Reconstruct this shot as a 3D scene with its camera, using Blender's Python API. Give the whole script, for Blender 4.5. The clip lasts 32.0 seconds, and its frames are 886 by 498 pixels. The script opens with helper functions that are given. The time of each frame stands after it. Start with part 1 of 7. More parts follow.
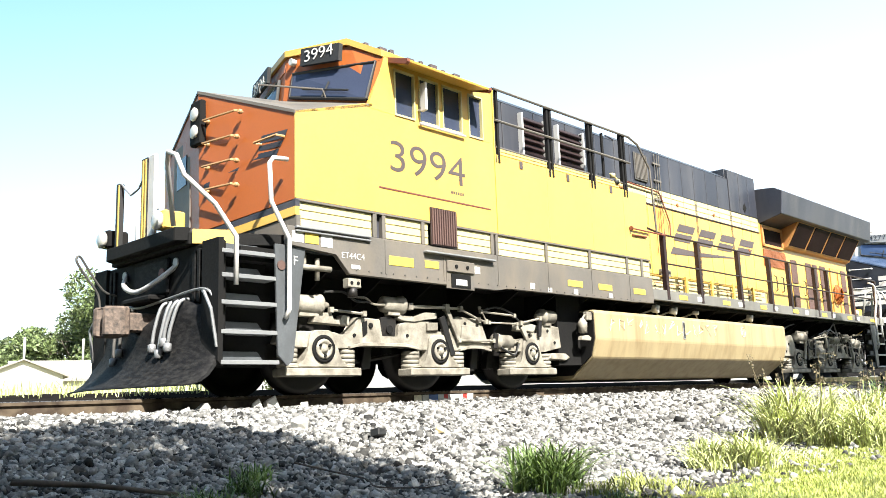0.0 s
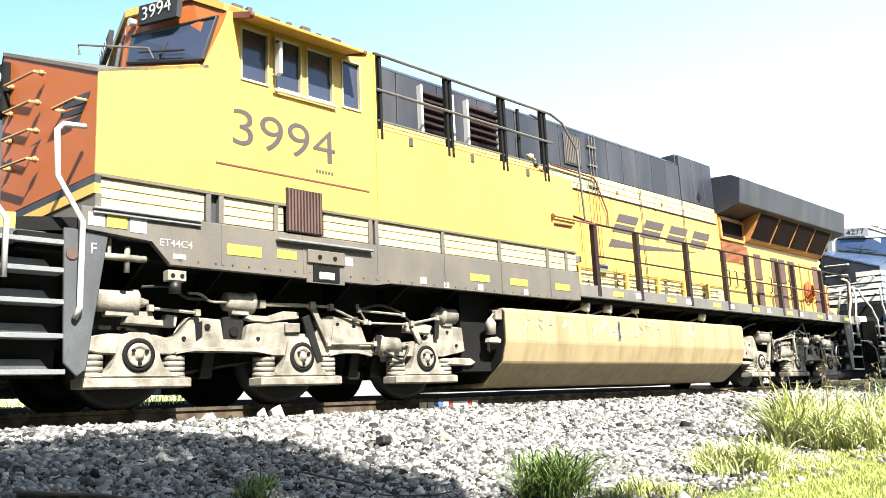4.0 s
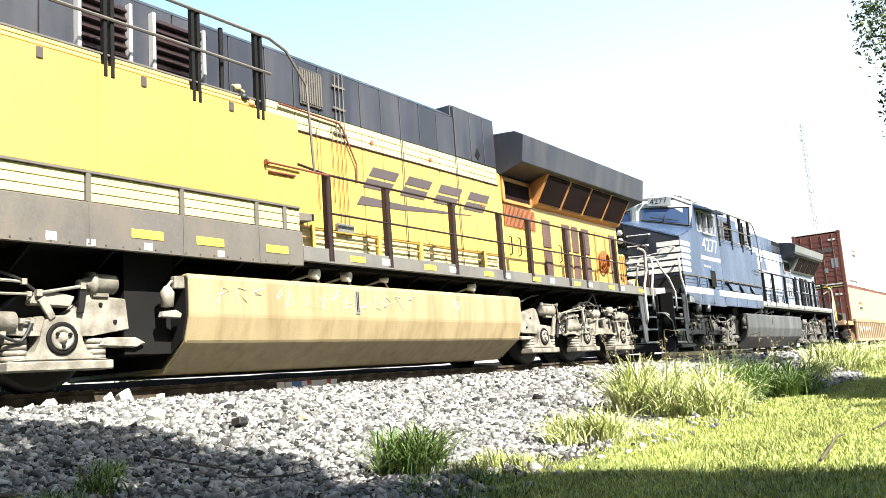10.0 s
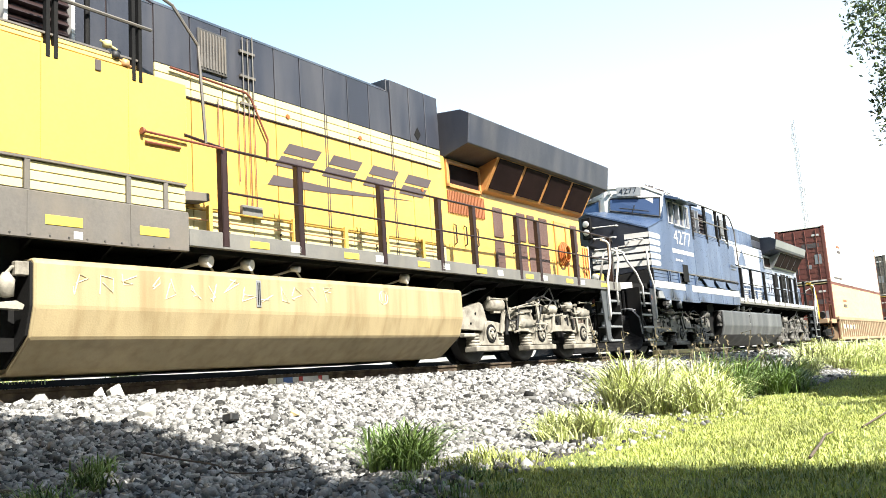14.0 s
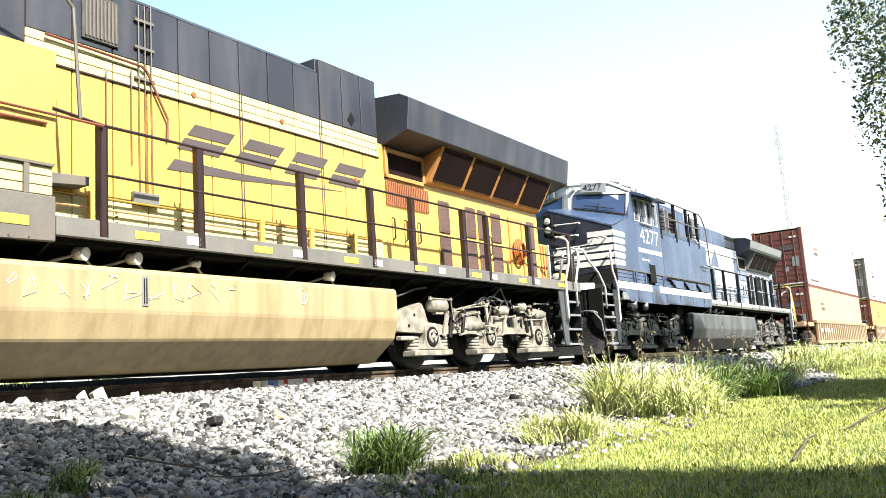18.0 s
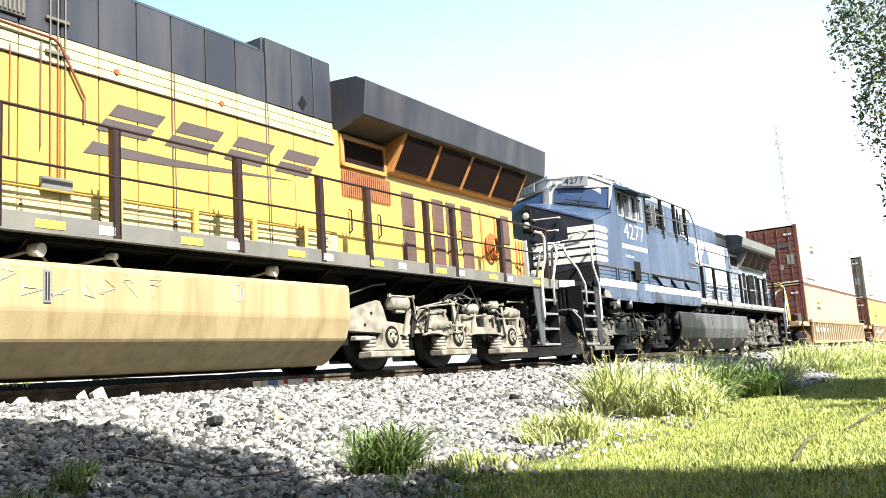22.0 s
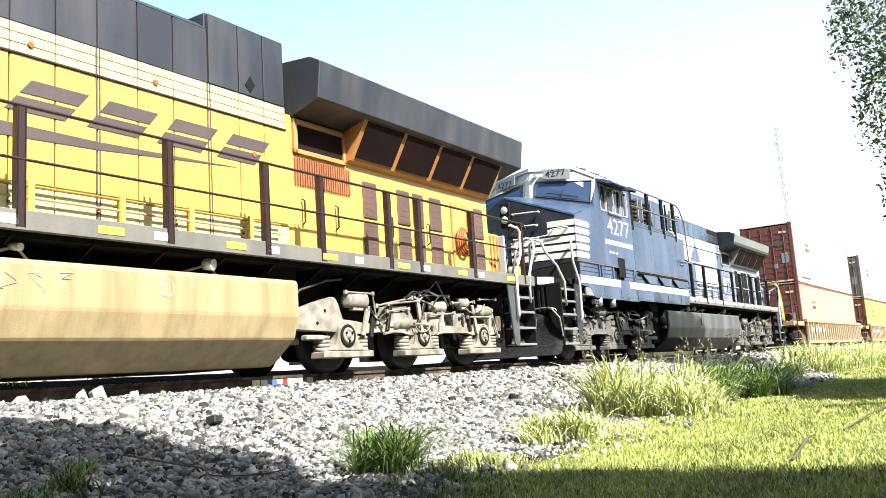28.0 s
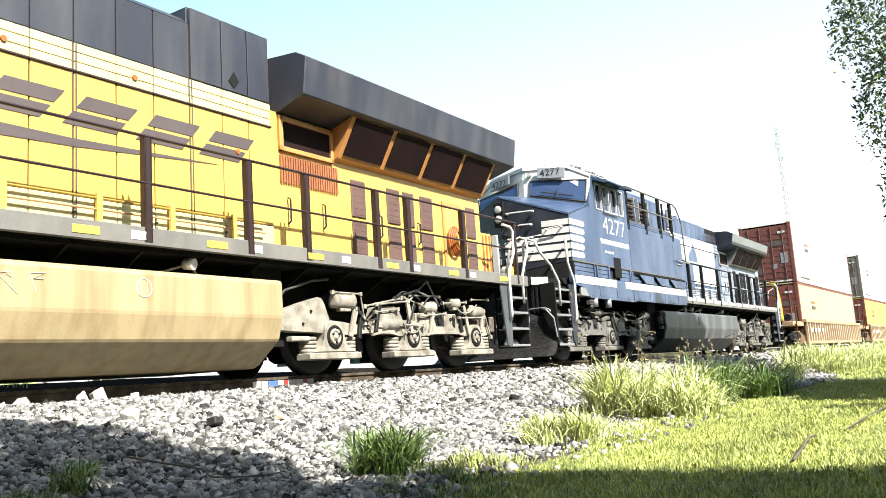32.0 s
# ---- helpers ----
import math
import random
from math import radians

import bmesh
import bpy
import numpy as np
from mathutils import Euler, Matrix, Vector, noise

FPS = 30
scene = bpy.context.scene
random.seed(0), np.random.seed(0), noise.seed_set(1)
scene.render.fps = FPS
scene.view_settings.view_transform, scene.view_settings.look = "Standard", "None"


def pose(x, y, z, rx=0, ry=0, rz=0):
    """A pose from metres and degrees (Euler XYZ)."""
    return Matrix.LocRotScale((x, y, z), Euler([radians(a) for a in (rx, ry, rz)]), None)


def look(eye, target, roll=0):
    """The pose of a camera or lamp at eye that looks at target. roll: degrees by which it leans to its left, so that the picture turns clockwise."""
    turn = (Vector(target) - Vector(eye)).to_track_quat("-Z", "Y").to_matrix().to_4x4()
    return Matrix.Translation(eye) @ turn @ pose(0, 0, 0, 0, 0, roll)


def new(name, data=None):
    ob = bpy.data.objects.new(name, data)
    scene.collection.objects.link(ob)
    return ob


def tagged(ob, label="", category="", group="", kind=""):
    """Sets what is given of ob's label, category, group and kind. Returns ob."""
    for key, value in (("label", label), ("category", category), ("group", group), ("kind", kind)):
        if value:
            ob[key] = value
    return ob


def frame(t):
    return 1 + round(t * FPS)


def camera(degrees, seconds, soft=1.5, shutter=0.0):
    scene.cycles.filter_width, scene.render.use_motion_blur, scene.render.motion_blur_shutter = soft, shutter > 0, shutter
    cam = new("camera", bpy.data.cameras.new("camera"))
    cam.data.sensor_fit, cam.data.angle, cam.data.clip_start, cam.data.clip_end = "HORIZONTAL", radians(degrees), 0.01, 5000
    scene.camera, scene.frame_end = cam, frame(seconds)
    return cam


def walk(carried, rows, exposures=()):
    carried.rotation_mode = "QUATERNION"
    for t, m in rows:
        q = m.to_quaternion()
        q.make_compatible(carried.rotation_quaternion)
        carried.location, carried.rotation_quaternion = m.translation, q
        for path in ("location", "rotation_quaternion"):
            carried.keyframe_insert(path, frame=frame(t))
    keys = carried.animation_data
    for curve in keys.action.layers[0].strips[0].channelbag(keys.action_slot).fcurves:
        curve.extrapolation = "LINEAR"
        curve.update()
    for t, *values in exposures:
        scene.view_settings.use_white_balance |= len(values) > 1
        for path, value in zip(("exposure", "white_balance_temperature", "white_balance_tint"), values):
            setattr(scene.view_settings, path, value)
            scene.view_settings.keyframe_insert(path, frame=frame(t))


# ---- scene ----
# ---- the camera: a hand-held pan that comes to rest ----
cam = camera(55.64, 32.0, 0.55)
EYE = (0.0, 0.0, 0.62)
VIEW = [  # seconds, bearing, tilt, lean
    (0.0, 43.75, 10.16, -2.09),
    (0.5, 43.88, 10.70, -2.12),
    (1.0, 45.12, 10.69, -1.98),
    (1.5, 44.30, 10.60, -2.38),
    (2.0, 44.00, 10.62, -2.72),
    (2.5, 43.97, 10.63, -2.69),
    (3.0, 43.96, 10.64, -2.69),
    (3.5, 43.97, 10.64, -2.69),
    (5.5, 43.89, 10.66, -2.69),
    (6.0, 43.28, 10.74, -2.89),
    (6.5, 42.87, 10.70, -2.94),
    (7.0, 40.88, 10.55, -3.04),
    (7.5, 38.87, 10.50, -3.26),
    (8.0, 37.03, 10.35, -3.45),
    (8.5, 36.12, 9.77, -3.53),
    (9.0, 35.96, 9.26, -3.52),
    (9.5, 35.45, 8.65, -3.60),
    (10.0, 34.37, 8.60, -4.04),
    (10.5, 34.53, 8.14, -3.93),
    (11.0, 34.77, 7.03, -3.67),
    (11.5, 34.87, 6.96, -3.69),
    (12.0, 35.33, 7.83, -3.59),
    (12.5, 35.60, 8.33, -3.59),
    (13.0, 35.69, 8.56, -3.62),
    (13.5, 35.54, 8.55, -3.68),
    (14.0, 33.85, 8.34, -3.84),
    (14.5, 32.84, 8.49, -3.83),
    (17.0, 32.86, 8.48, -3.80),
    (20.0, 32.87, 8.47, -3.79),
    (23.0, 32.86, 8.47, -3.82),
    (25.5, 32.86, 8.47, -3.82),
    (27.5, 32.81, 8.52, -3.86),
    (28.0, 32.84, 8.43, -3.73),
    (28.5, 32.78, 8.55, -3.84),
    (29.0, 32.79, 8.53, -3.76),
    (29.5, 32.86, 8.51, -3.82),
    (32.0, 32.86, 8.50, -3.82),
]


def aim(bearing, tilt, lean):
    b, p = radians(bearing), radians(tilt)
    way = Vector((math.cos(b) * math.cos(p), math.sin(b) * math.cos(p), math.sin(p)))
    return look(EYE, Vector(EYE) + way * 10.0, lean)


walk(cam, [(t, aim(b, p, l)) for t, b, p, l in VIEW], [(0.0, 1.84), (6.0, 1.86), (9.0, 1.80), (14.0, 1.76), (32.0, 1.76)])

# ---- daylight ----
SUN_WAY = Vector((-0.25, -0.90, 0.93)).normalized()
world = bpy.data.worlds.new("daylight")
scene.world = world
world.use_nodes = True
wn = world.node_tree
sky = wn.nodes.new("ShaderNodeTexSky")
sky.sky_type, sky.sun_disc = "NISHITA", False
sky.sun_elevation = math.asin(SUN_WAY.z)
sky.sun_rotation = math.atan2(SUN_WAY.x, SUN_WAY.y)
sky.air_density, sky.dust_density, sky.ozone_density = 1.0, 2.0, 1.0
# thin bright summer haze over the whole sky
haze = wn.nodes.new("ShaderNodeVectorMath")
haze.operation = "ADD"
# the haze thickens towards the horizon and away from the sun
way = wn.nodes.new("ShaderNodeTexCoord")
dot = wn.nodes.new("ShaderNodeVectorMath")
dot.operation = "DOT_PRODUCT"
dot.inputs[1].default_value = (0.70, 0.0, -1.6)
wn.links.new(way.outputs["Generated"], dot.inputs[0])
span = wn.nodes.new("ShaderNodeMapRange")
span.inputs[1].default_value, span.inputs[2].default_value = -1.6, 0.45
wn.links.new(dot.outputs["Value"], span.inputs[0])
ramp = wn.nodes.new("ShaderNodeValToRGB")
ramp.color_ramp.elements[0].color = (0.1, 0.25, 0.4, 1.0)
ramp.color_ramp.elements[1].color = (5.2, 5.0, 4.6, 1.0)
ramp.color_ramp.elements.new(0.52).color = (0.9, 2.5, 3.0, 1.0)
wn.links.new(span.outputs[0], ramp.inputs[0])
wn.links.new(ramp.outputs[0], haze.inputs[1])
wn.links.new(sky.outputs[0], haze.inputs[0])
wn.links.new(haze.outputs[0], wn.nodes["Background"].inputs[0])
wn.nodes["Background"].inputs[1].default_value = 0.056
sun = new("sun", bpy.data.lights.new("sun", "SUN"))
sun.data.energy, sun.data.angle, sun.data.color = 5.0, radians(0.5), (1.0, 0.96, 0.88)
sun.matrix_world = look(SUN_WAY * 100.0, (0, 0, 0))


# ---- materials ----
PIGMENT = 0.62  # one strength for all the paints and earths below


def surface(name, colour, rough=0.5, metal=0.0, vary=0.12, patch=1.2, grain=40.0, bump=0.1, dirt=None, dirty=0.0, streak=1.0, each=0.0, spec=0.5, see=0.0):
    """Procedural surface: two scales of tone, optional dirt patches (stretched downwards by streak), fine relief."""
    m = bpy.data.materials.new(name)
    m.use_nodes = True
    n, l = m.node_tree.nodes, m.node_tree.links
    b = n["Principled BSDF"]
    tc = n.new("ShaderNodeTexCoord")
    mp = n.new("ShaderNodeMapping")
    mp.inputs["Scale"].default_value = (1.0, 1.0, 1.0 / streak)
    l.new(tc.outputs["Object"], mp.inputs[0])

    def noisy(scale, detail, src):
        t = n.new("ShaderNodeTexNoise")
        t.inputs["Scale"].default_value, t.inputs["Detail"].default_value = scale, detail
        l.new(src, t.inputs["Vector"])
        return t.outputs["Fac"]

    big, fine = noisy(patch, 5.0, mp.outputs[0]), noisy(grain, 3.0, tc.outputs["Object"])

    def ranged(src, lo, hi, a=0.3, z=0.7):
        r = n.new("ShaderNodeMapRange")
        r.inputs[1].default_value, r.inputs[2].default_value = a, z
        r.inputs[3].default_value, r.inputs[4].default_value = lo, hi
        l.new(src, r.inputs[0])
        return r.outputs[0]

    def times(a, bb):
        t = n.new("ShaderNodeMath")
        t.operation = "MULTIPLY"
        l.new(a, t.inputs[0])
        l.new(bb, t.inputs[1])
        return t.outputs[0]

    tone = times(ranged(big, 1 - vary, 1 + vary), ranged(fine, 1 - vary * 0.6, 1 + vary * 0.6))
    if each:
        inf = n.new("ShaderNodeObjectInfo")
        geo = n.new("ShaderNodeNewGeometry")
        add = n.new("ShaderNodeMath")
        add.operation = "ADD"
        l.new(inf.outputs["Random"], add.inputs[0])
        l.new(geo.outputs["Random Per Island"], add.inputs[1])
        fr = n.new("ShaderNodeMath")
        fr.operation = "FRACT"
        l.new(add.outputs[0], fr.inputs[0])
        tone = times(tone, ranged(fr.outputs[0], 1 - each, 1 + each, 0.0, 1.0))
    sc = n.new("ShaderNodeVectorMath")
    sc.operation = "SCALE"
    sc.inputs[0].default_value = [c * PIGMENT for c in colour[:3]]
    l.new(tone, sc.inputs["Scale"])
    out = sc.outputs[0]
    if dirt:
        mx = n.new("ShaderNodeMix")
        mx.data_type = "RGBA"
        mx.inputs["B"].default_value = (*[c * PIGMENT for c in dirt], 1)
        dn = noisy(patch * 2.3, 8.0, mp.outputs[0])
        l.new(ranged(dn, 0.0, dirty, 0.42, 0.72), mx.inputs["Factor"])
        l.new(out, mx.inputs["A"])
        out = mx.outputs["Result"]
    l.new(out, b.inputs["Base Color"])
    l.new(ranged(fine, max(0.02, rough - 0.08), min(1.0, rough + 0.08)), b.inputs["Roughness"])
    b.inputs["Metallic"].default_value = metal
    b.inputs["Specular IOR Level"].default_value = spec
    if see:
        b.inputs["Transmission Weight"].default_value = see
    if bump:
        bp = n.new("ShaderNodeBump")
        bp.inputs["Strength"].default_value, bp.inputs["Distance"].default_value = bump, 0.01
        l.new(fine, bp.inputs["Height"])
        l.new(bp.outputs[0], b.inputs["Normal"])
    return m


GRIME = (0.09, 0.075, 0.055)
M = {
    "yellow": surface("yellow_paint", (0.90, 0.55, 0.125), 0.36, vary=0.07, patch=0.7, bump=0.03, dirt=(0.62, 0.40, 0.08), dirty=0.25, streak=3.0),
    "orange": surface("orange_paint", (0.52, 0.140, 0.030), 0.42, vary=0.08, patch=0.8, bump=0.03, dirt=(0.40, 0.14, 0.04), dirty=0.3, streak=3.0),
    "cream": surface("cream_panel", (0.84, 0.74, 0.36), 0.45, vary=0.08, bump=0.03, dirt=(0.62, 0.52, 0.25), dirty=0.35, streak=2.0),
    "dark": surface("dark_hood_paint", (0.036, 0.040, 0.056), 0.45, vary=0.25, patch=1.1, bump=0.05, dirt=(0.125, 0.120, 0.125), dirty=0.55, streak=5.0),
    "sill": surface("grey_sill_paint", (0.165, 0.150, 0.132), 0.6, vary=0.18, patch=1.5, dirt=(0.24, 0.20, 0.15), dirty=0.6, streak=2.0),
    "black": surface("black_underframe", (0.009, 0.009, 0.009), 0.8, vary=0.3, bump=0.2, dirt=(0.016, 0.014, 0.012), dirty=0.5, spec=0.2),
    "maroon": surface("dark_red_brown_paint", (0.032, 0.013, 0.012), 0.5, vary=0.2),
    "truck": surface("dusty_silver_casting", (0.42, 0.39, 0.32), 0.7, vary=0.18, patch=2.6, bump=0.5, dirt=(0.12, 0.10, 0.075), dirty=0.8),
    "tank": surface("tan_dusty_tank_paint", (0.51, 0.405, 0.225), 0.5, metal=0.0, vary=0.10, patch=3.2, grain=55.0, bump=0.12, dirt=(0.27, 0.18, 0.08), dirty=0.55, streak=12.0),
    "white": surface("white_paint", (0.80, 0.79, 0.76), 0.45, vary=0.05, bump=0.03, dirt=(0.5, 0.46, 0.4), dirty=0.3),
    "letter": surface("brown_grey_lettering", (0.105, 0.082, 0.080), 0.5, vary=0.12, bump=0.0),
    "rubber": surface("black_rubber", (0.02, 0.02, 0.02), 0.6, vary=0.2),
    # blue in the base of both panes helps stand in for sky reflection
    "glass": surface("dark_window_glass", (0.085, 0.105, 0.17), 0.06, metal=0.35, vary=0.1, bump=0.0, spec=0.4),
    "skyglass": surface("sky_blue_glass", (0.10, 0.16, 0.30), 0.08, metal=0.5, vary=0.1, bump=0.0),
    "chalk": surface("faint_chalk", (1.15, 1.05, 0.80), 0.9, vary=0.3, bump=0.0),
    "scuffed": surface("scuffed_black_steel", (0.009, 0.009, 0.010), 0.7, vary=0.3, patch=4.5, grain=90.0, bump=0.5, dirt=(0.045, 0.044, 0.042), dirty=0.7, streak=0.4, spec=0.15),
    # rear walkway edge, paler than the sill beside the cab
    "walkedge": surface("pale_walkway_edge", (0.19, 0.185, 0.17), 0.6, vary=0.15, patch=1.5, dirt=(0.30, 0.28, 0.23), dirty=0.5, streak=2.0),
    # paler copy of the blue, holding the strong sun on the rear hood
    "sunlit_blue": surface("sun_bright_blue_paint", (0.26, 0.31, 0.41), 0.4, vary=0.25, patch=1.3, bump=0.04, dirt=(0.60, 0.63, 0.68), dirty=0.7, streak=3.0),
    "tan": surface("orange_tan_rail_paint", (0.62, 0.36, 0.16), 0.5, vary=0.12),
    "web": surface("rust_brown_web_paint", (0.075, 0.028, 0.015), 0.8, vary=0.25, patch=1.2, bump=0.1, dirt=(0.15, 0.07, 0.035), dirty=0.4, streak=2.0, spec=0.1),
    "rib_orange": surface("pale_orange_rib_paint", (0.72, 0.33, 0.10), 0.5, vary=0.12, bump=0.02, dirt=(0.5, 0.2, 0.06), dirty=0.3),
    "ridge": surface("pale_yellow_ridge_paint", (0.88, 0.64, 0.20), 0.45, vary=0.08, bump=0.03),
    "mark_red": surface("dull_red_pipe_paint", (0.26, 0.075, 0.04), 0.55, vary=0.2, bump=0.0),
    "screen": surface("dark_brown_screen_mesh", (0.022, 0.011, 0.010), 0.8, vary=0.25, patch=2.0, grain=120.0, bump=0.2, spec=0.1),
    "ribtan": surface("pale_tan_rib_paint", (0.66, 0.50, 0.31), 0.65, vary=0.15, patch=1.5, bump=0.1, dirt=(0.40, 0.24, 0.13), dirty=0.5, streak=2.0),
    "stepgrey": surface("blue_grey_step_paint", (0.105, 0.115, 0.125), 0.55, vary=0.2, patch=2.0, bump=0.05, dirt=(0.05, 0.05, 0.05), dirty=0.5, streak=2.0),
    "cable": surface("bright_yellow_cable_sheath", (0.90, 0.52, 0.03), 0.5, vary=0.1, bump=0.0),
    "ochre": surface("ochre_pipe_paint", (0.50, 0.30, 0.04), 0.5, vary=0.15, bump=0.0),
    "plank": surface("pale_sawn_timber", (0.66, 0.52, 0.22), 0.7, vary=0.2, patch=2.0, bump=0.2, dirt=(0.40, 0.30, 0.14), dirty=0.5),
    "slat": surface("red_brown_slat_paint", (0.42, 0.15, 0.06), 0.55, vary=0.15),
    "lens": surface("lamp_lens", (0.75, 0.74, 0.68), 0.12, vary=0.08, bump=0.0, spec=0.8),
    "wheel": surface("dark_wheel_steel", (0.014, 0.013, 0.013), 0.5, metal=0.2, vary=0.25, dirt=(0.04, 0.032, 0.026), dirty=0.5),
    "railside": surface("rusty_rail", (0.075, 0.055, 0.040), 0.85, vary=0.35, patch=2.5, bump=0.25, dirt=(0.30, 0.24, 0.165), dirty=0.5, spec=0.15),
    "railtop": surface("polished_rail_head", (0.45, 0.43, 0.41), 0.28, metal=0.9, vary=0.1),
    "tie": surface("weathered_timber_tie", (0.12, 0.095, 0.07), 0.85, vary=0.25, patch=3.0, bump=0.4, dirt=(0.22, 0.19, 0.15), dirty=0.6, each=0.2),
    "stone": surface("limestone_ballast", (0.31, 0.305, 0.29), 0.85, vary=0.3, patch=6.0, grain=90.0, bump=0.4, each=0.95, spec=0.25),
    "soil": surface("gravelly_soil", (0.040, 0.034, 0.027), 0.95, vary=0.3, patch=1.5, grain=60.0, bump=0.6, dirt=(0.15, 0.12, 0.09), dirty=0.7),
    "lawn": surface("mown_lawn", (0.16, 0.21, 0.045), 0.9, vary=0.3, patch=1.1, grain=35.0, bump=0.5, dirt=(0.24, 0.22, 0.07), dirty=0.5),
    "blade": surface("grass_blade", (0.52, 0.58, 0.15), 0.6, vary=0.32, patch=1.6, bump=0.0, each=0.5),
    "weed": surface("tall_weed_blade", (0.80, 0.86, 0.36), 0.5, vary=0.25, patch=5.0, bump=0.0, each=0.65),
    # oil-stained stone, darkened further to hold the train's shade
    "oily": surface("shade_dark_ballast", (0.035, 0.031, 0.028), 0.9, vary=0.25, patch=3.0, bump=0.3, each=0.5, spec=0.05),
    # bed out to the train's shadow edge, the shade in its colour
    "shade_soil": surface("shade_dark_track_bed", (0.022, 0.020, 0.018), 0.95, vary=0.3, patch=2.0, grain=50.0, bump=0.5, spec=0.0),
    "straw": surface("dry_seed_head", (0.17, 0.14, 0.075), 0.8, vary=0.2, bump=0.0, each=0.3),
    "leaf": surface("green_leaf", (0.16, 0.215, 0.08), 0.5, vary=0.2, bump=0.0, each=0.7),
    "bark": surface("grey_brown_bark", (0.13, 0.10, 0.075), 0.9, vary=0.3, patch=4.0, bump=0.6),
    # darker copy of the weed green, the tree shade held in its colour
    "grass_dark": surface("shade_darkened_weed_blade", (0.17, 0.27, 0.06), 0.5, vary=0.2, bump=0.0, each=0.6),
    "grey_casting": surface("grey_dusty_casting", (0.22, 0.21, 0.185), 0.7, vary=0.25, patch=2.5, bump=0.4, dirt=(0.05, 0.046, 0.042), dirty=0.8),
    "greytruck": surface("dark_dirty_casting", (0.06, 0.058, 0.054), 0.7, vary=0.25, patch=3.0, bump=0.3, dirt=(0.16, 0.145, 0.12), dirty=0.6),
    "greytank": surface("streaked_dark_tank", (0.085, 0.09, 0.095), 0.5, vary=0.2, patch=1.2, bump=0.05, dirt=(0.30, 0.30, 0.30), dirty=0.55, streak=8.0),
    "rustcast": surface("rusty_coupler_casting", (0.19, 0.14, 0.11), 0.75, vary=0.35, patch=9.0, bump=0.4, dirt=(0.03, 0.026, 0.024), dirty=0.9),
    "mesh": surface("brown_mesh", (0.15, 0.085, 0.07), 0.6, vary=0.2, grain=120.0, bump=0.3),
    "gloss_black": surface("glossy_black_paint", (0.014, 0.018, 0.030), 0.4, vary=0.2, bump=0.05, dirt=(0.06, 0.065, 0.08), dirty=0.4),
    "navy": surface("faded_blue_black_paint", (0.050, 0.086, 0.168), 0.34, vary=0.25, patch=1.3, bump=0.04, dirt=(0.19, 0.25, 0.37), dirty=0.42, streak=4.0),
    "rust": surface("rust_red_steel", (0.17, 0.045, 0.032), 0.6, vary=0.15, patch=0.7, bump=0.1, dirt=(0.26, 0.11, 0.07), dirty=0.4, streak=3.0),
    "pale": surface("white_container_paint", (0.78, 0.76, 0.70), 0.5, vary=0.06, patch=0.5, bump=0.05, dirt=(0.6, 0.54, 0.42), dirty=0.4, streak=4.0),
    "buff": surface("buff_container_paint", (0.72, 0.58, 0.30), 0.5, vary=0.07, patch=0.5, bump=0.05, dirt=(0.55, 0.42, 0.22), dirty=0.4, streak=4.0),
    "brown": surface("rusty_brown_car_paint", (0.50, 0.33, 0.19), 0.65, vary=0.18, patch=0.9, bump=0.1, dirt=(0.36, 0.20, 0.11), dirty=0.6, streak=2.0),
    "safety": surface("safety_yellow_paint", (0.85, 0.56, 0.12), 0.5, vary=0.1),
    "roof": surface("grey_shingle_roof", (0.36, 0.33, 0.30), 0.85, vary=0.15, patch=0.6, grain=14.0, bump=0.3),
    "wall": surface("pale_siding", (0.66, 0.62, 0.55), 0.7, vary=0.08, patch=0.5, bump=0.1),
    "red": surface("red_paint", (0.55, 0.045, 0.035), 0.5, vary=0.15),
    "blue": surface("blue_paint", (0.10, 0.20, 0.50), 0.5, vary=0.15),
    "gold": surface("amber_tag", (0.90, 0.66, 0.10), 0.5, vary=0.1),
    "galv": surface("galvanised_steel", (0.42, 0.43, 0.44), 0.5, metal=0.5, vary=0.12),
    "field": surface("dry_far_grass", (0.42, 0.41, 0.20), 0.95, vary=0.25, patch=0.3, grain=9.0, bump=0.4, dirt=(0.26, 0.30, 0.11), dirty=0.6),
}


# ---- mesh helpers ----
def box(bm, x0, x1, y0, y1, z0, z1, bevel=0.0):
    vs = [bm.verts.new((x, y, z)) for x in (x0, x1) for y in (y0, y1) for z in (z0, z1)]
    fs = [bm.faces.new([vs[i] for i in f]) for f in ((0, 1, 3, 2), (4, 6, 7, 5), (0, 4, 5, 1), (2, 3, 7, 6), (0, 2, 6, 4), (1, 5, 7, 3))]
    if bevel:
        es = list({e for f in fs for e in f.edges})
        bmesh.ops.bevel(bm, geom=es, offset=bevel, segments=1, affect="EDGES")
    return bm


def prism(bm, pts, a, b, axis="y", bevel=0.0):
    """Outline pts pushed from a to b along the axis; pts are (x, z) for y, (y, z) for x, (x, y) for z."""
    def at(p, h):
        return {"y": (p[0], h, p[1]), "x": (h, p[0], p[1]), "z": (p[0], p[1], h)}[axis]
    lo, hi = [bm.verts.new(at(p, a)) for p in pts], [bm.verts.new(at(p, b)) for p in pts]
    fs = [bm.faces.new(lo), bm.faces.new(hi[::-1])]
    k = len(pts)
    fs += [bm.faces.new((lo[i], lo[(i + 1) % k], hi[(i + 1) % k], hi[i])) for i in range(k)]
    if bevel:
        es = list({e for f in fs for e in f.edges})
        bmesh.ops.bevel(bm, geom=es, offset=bevel, segments=1, affect="EDGES")
    return bm


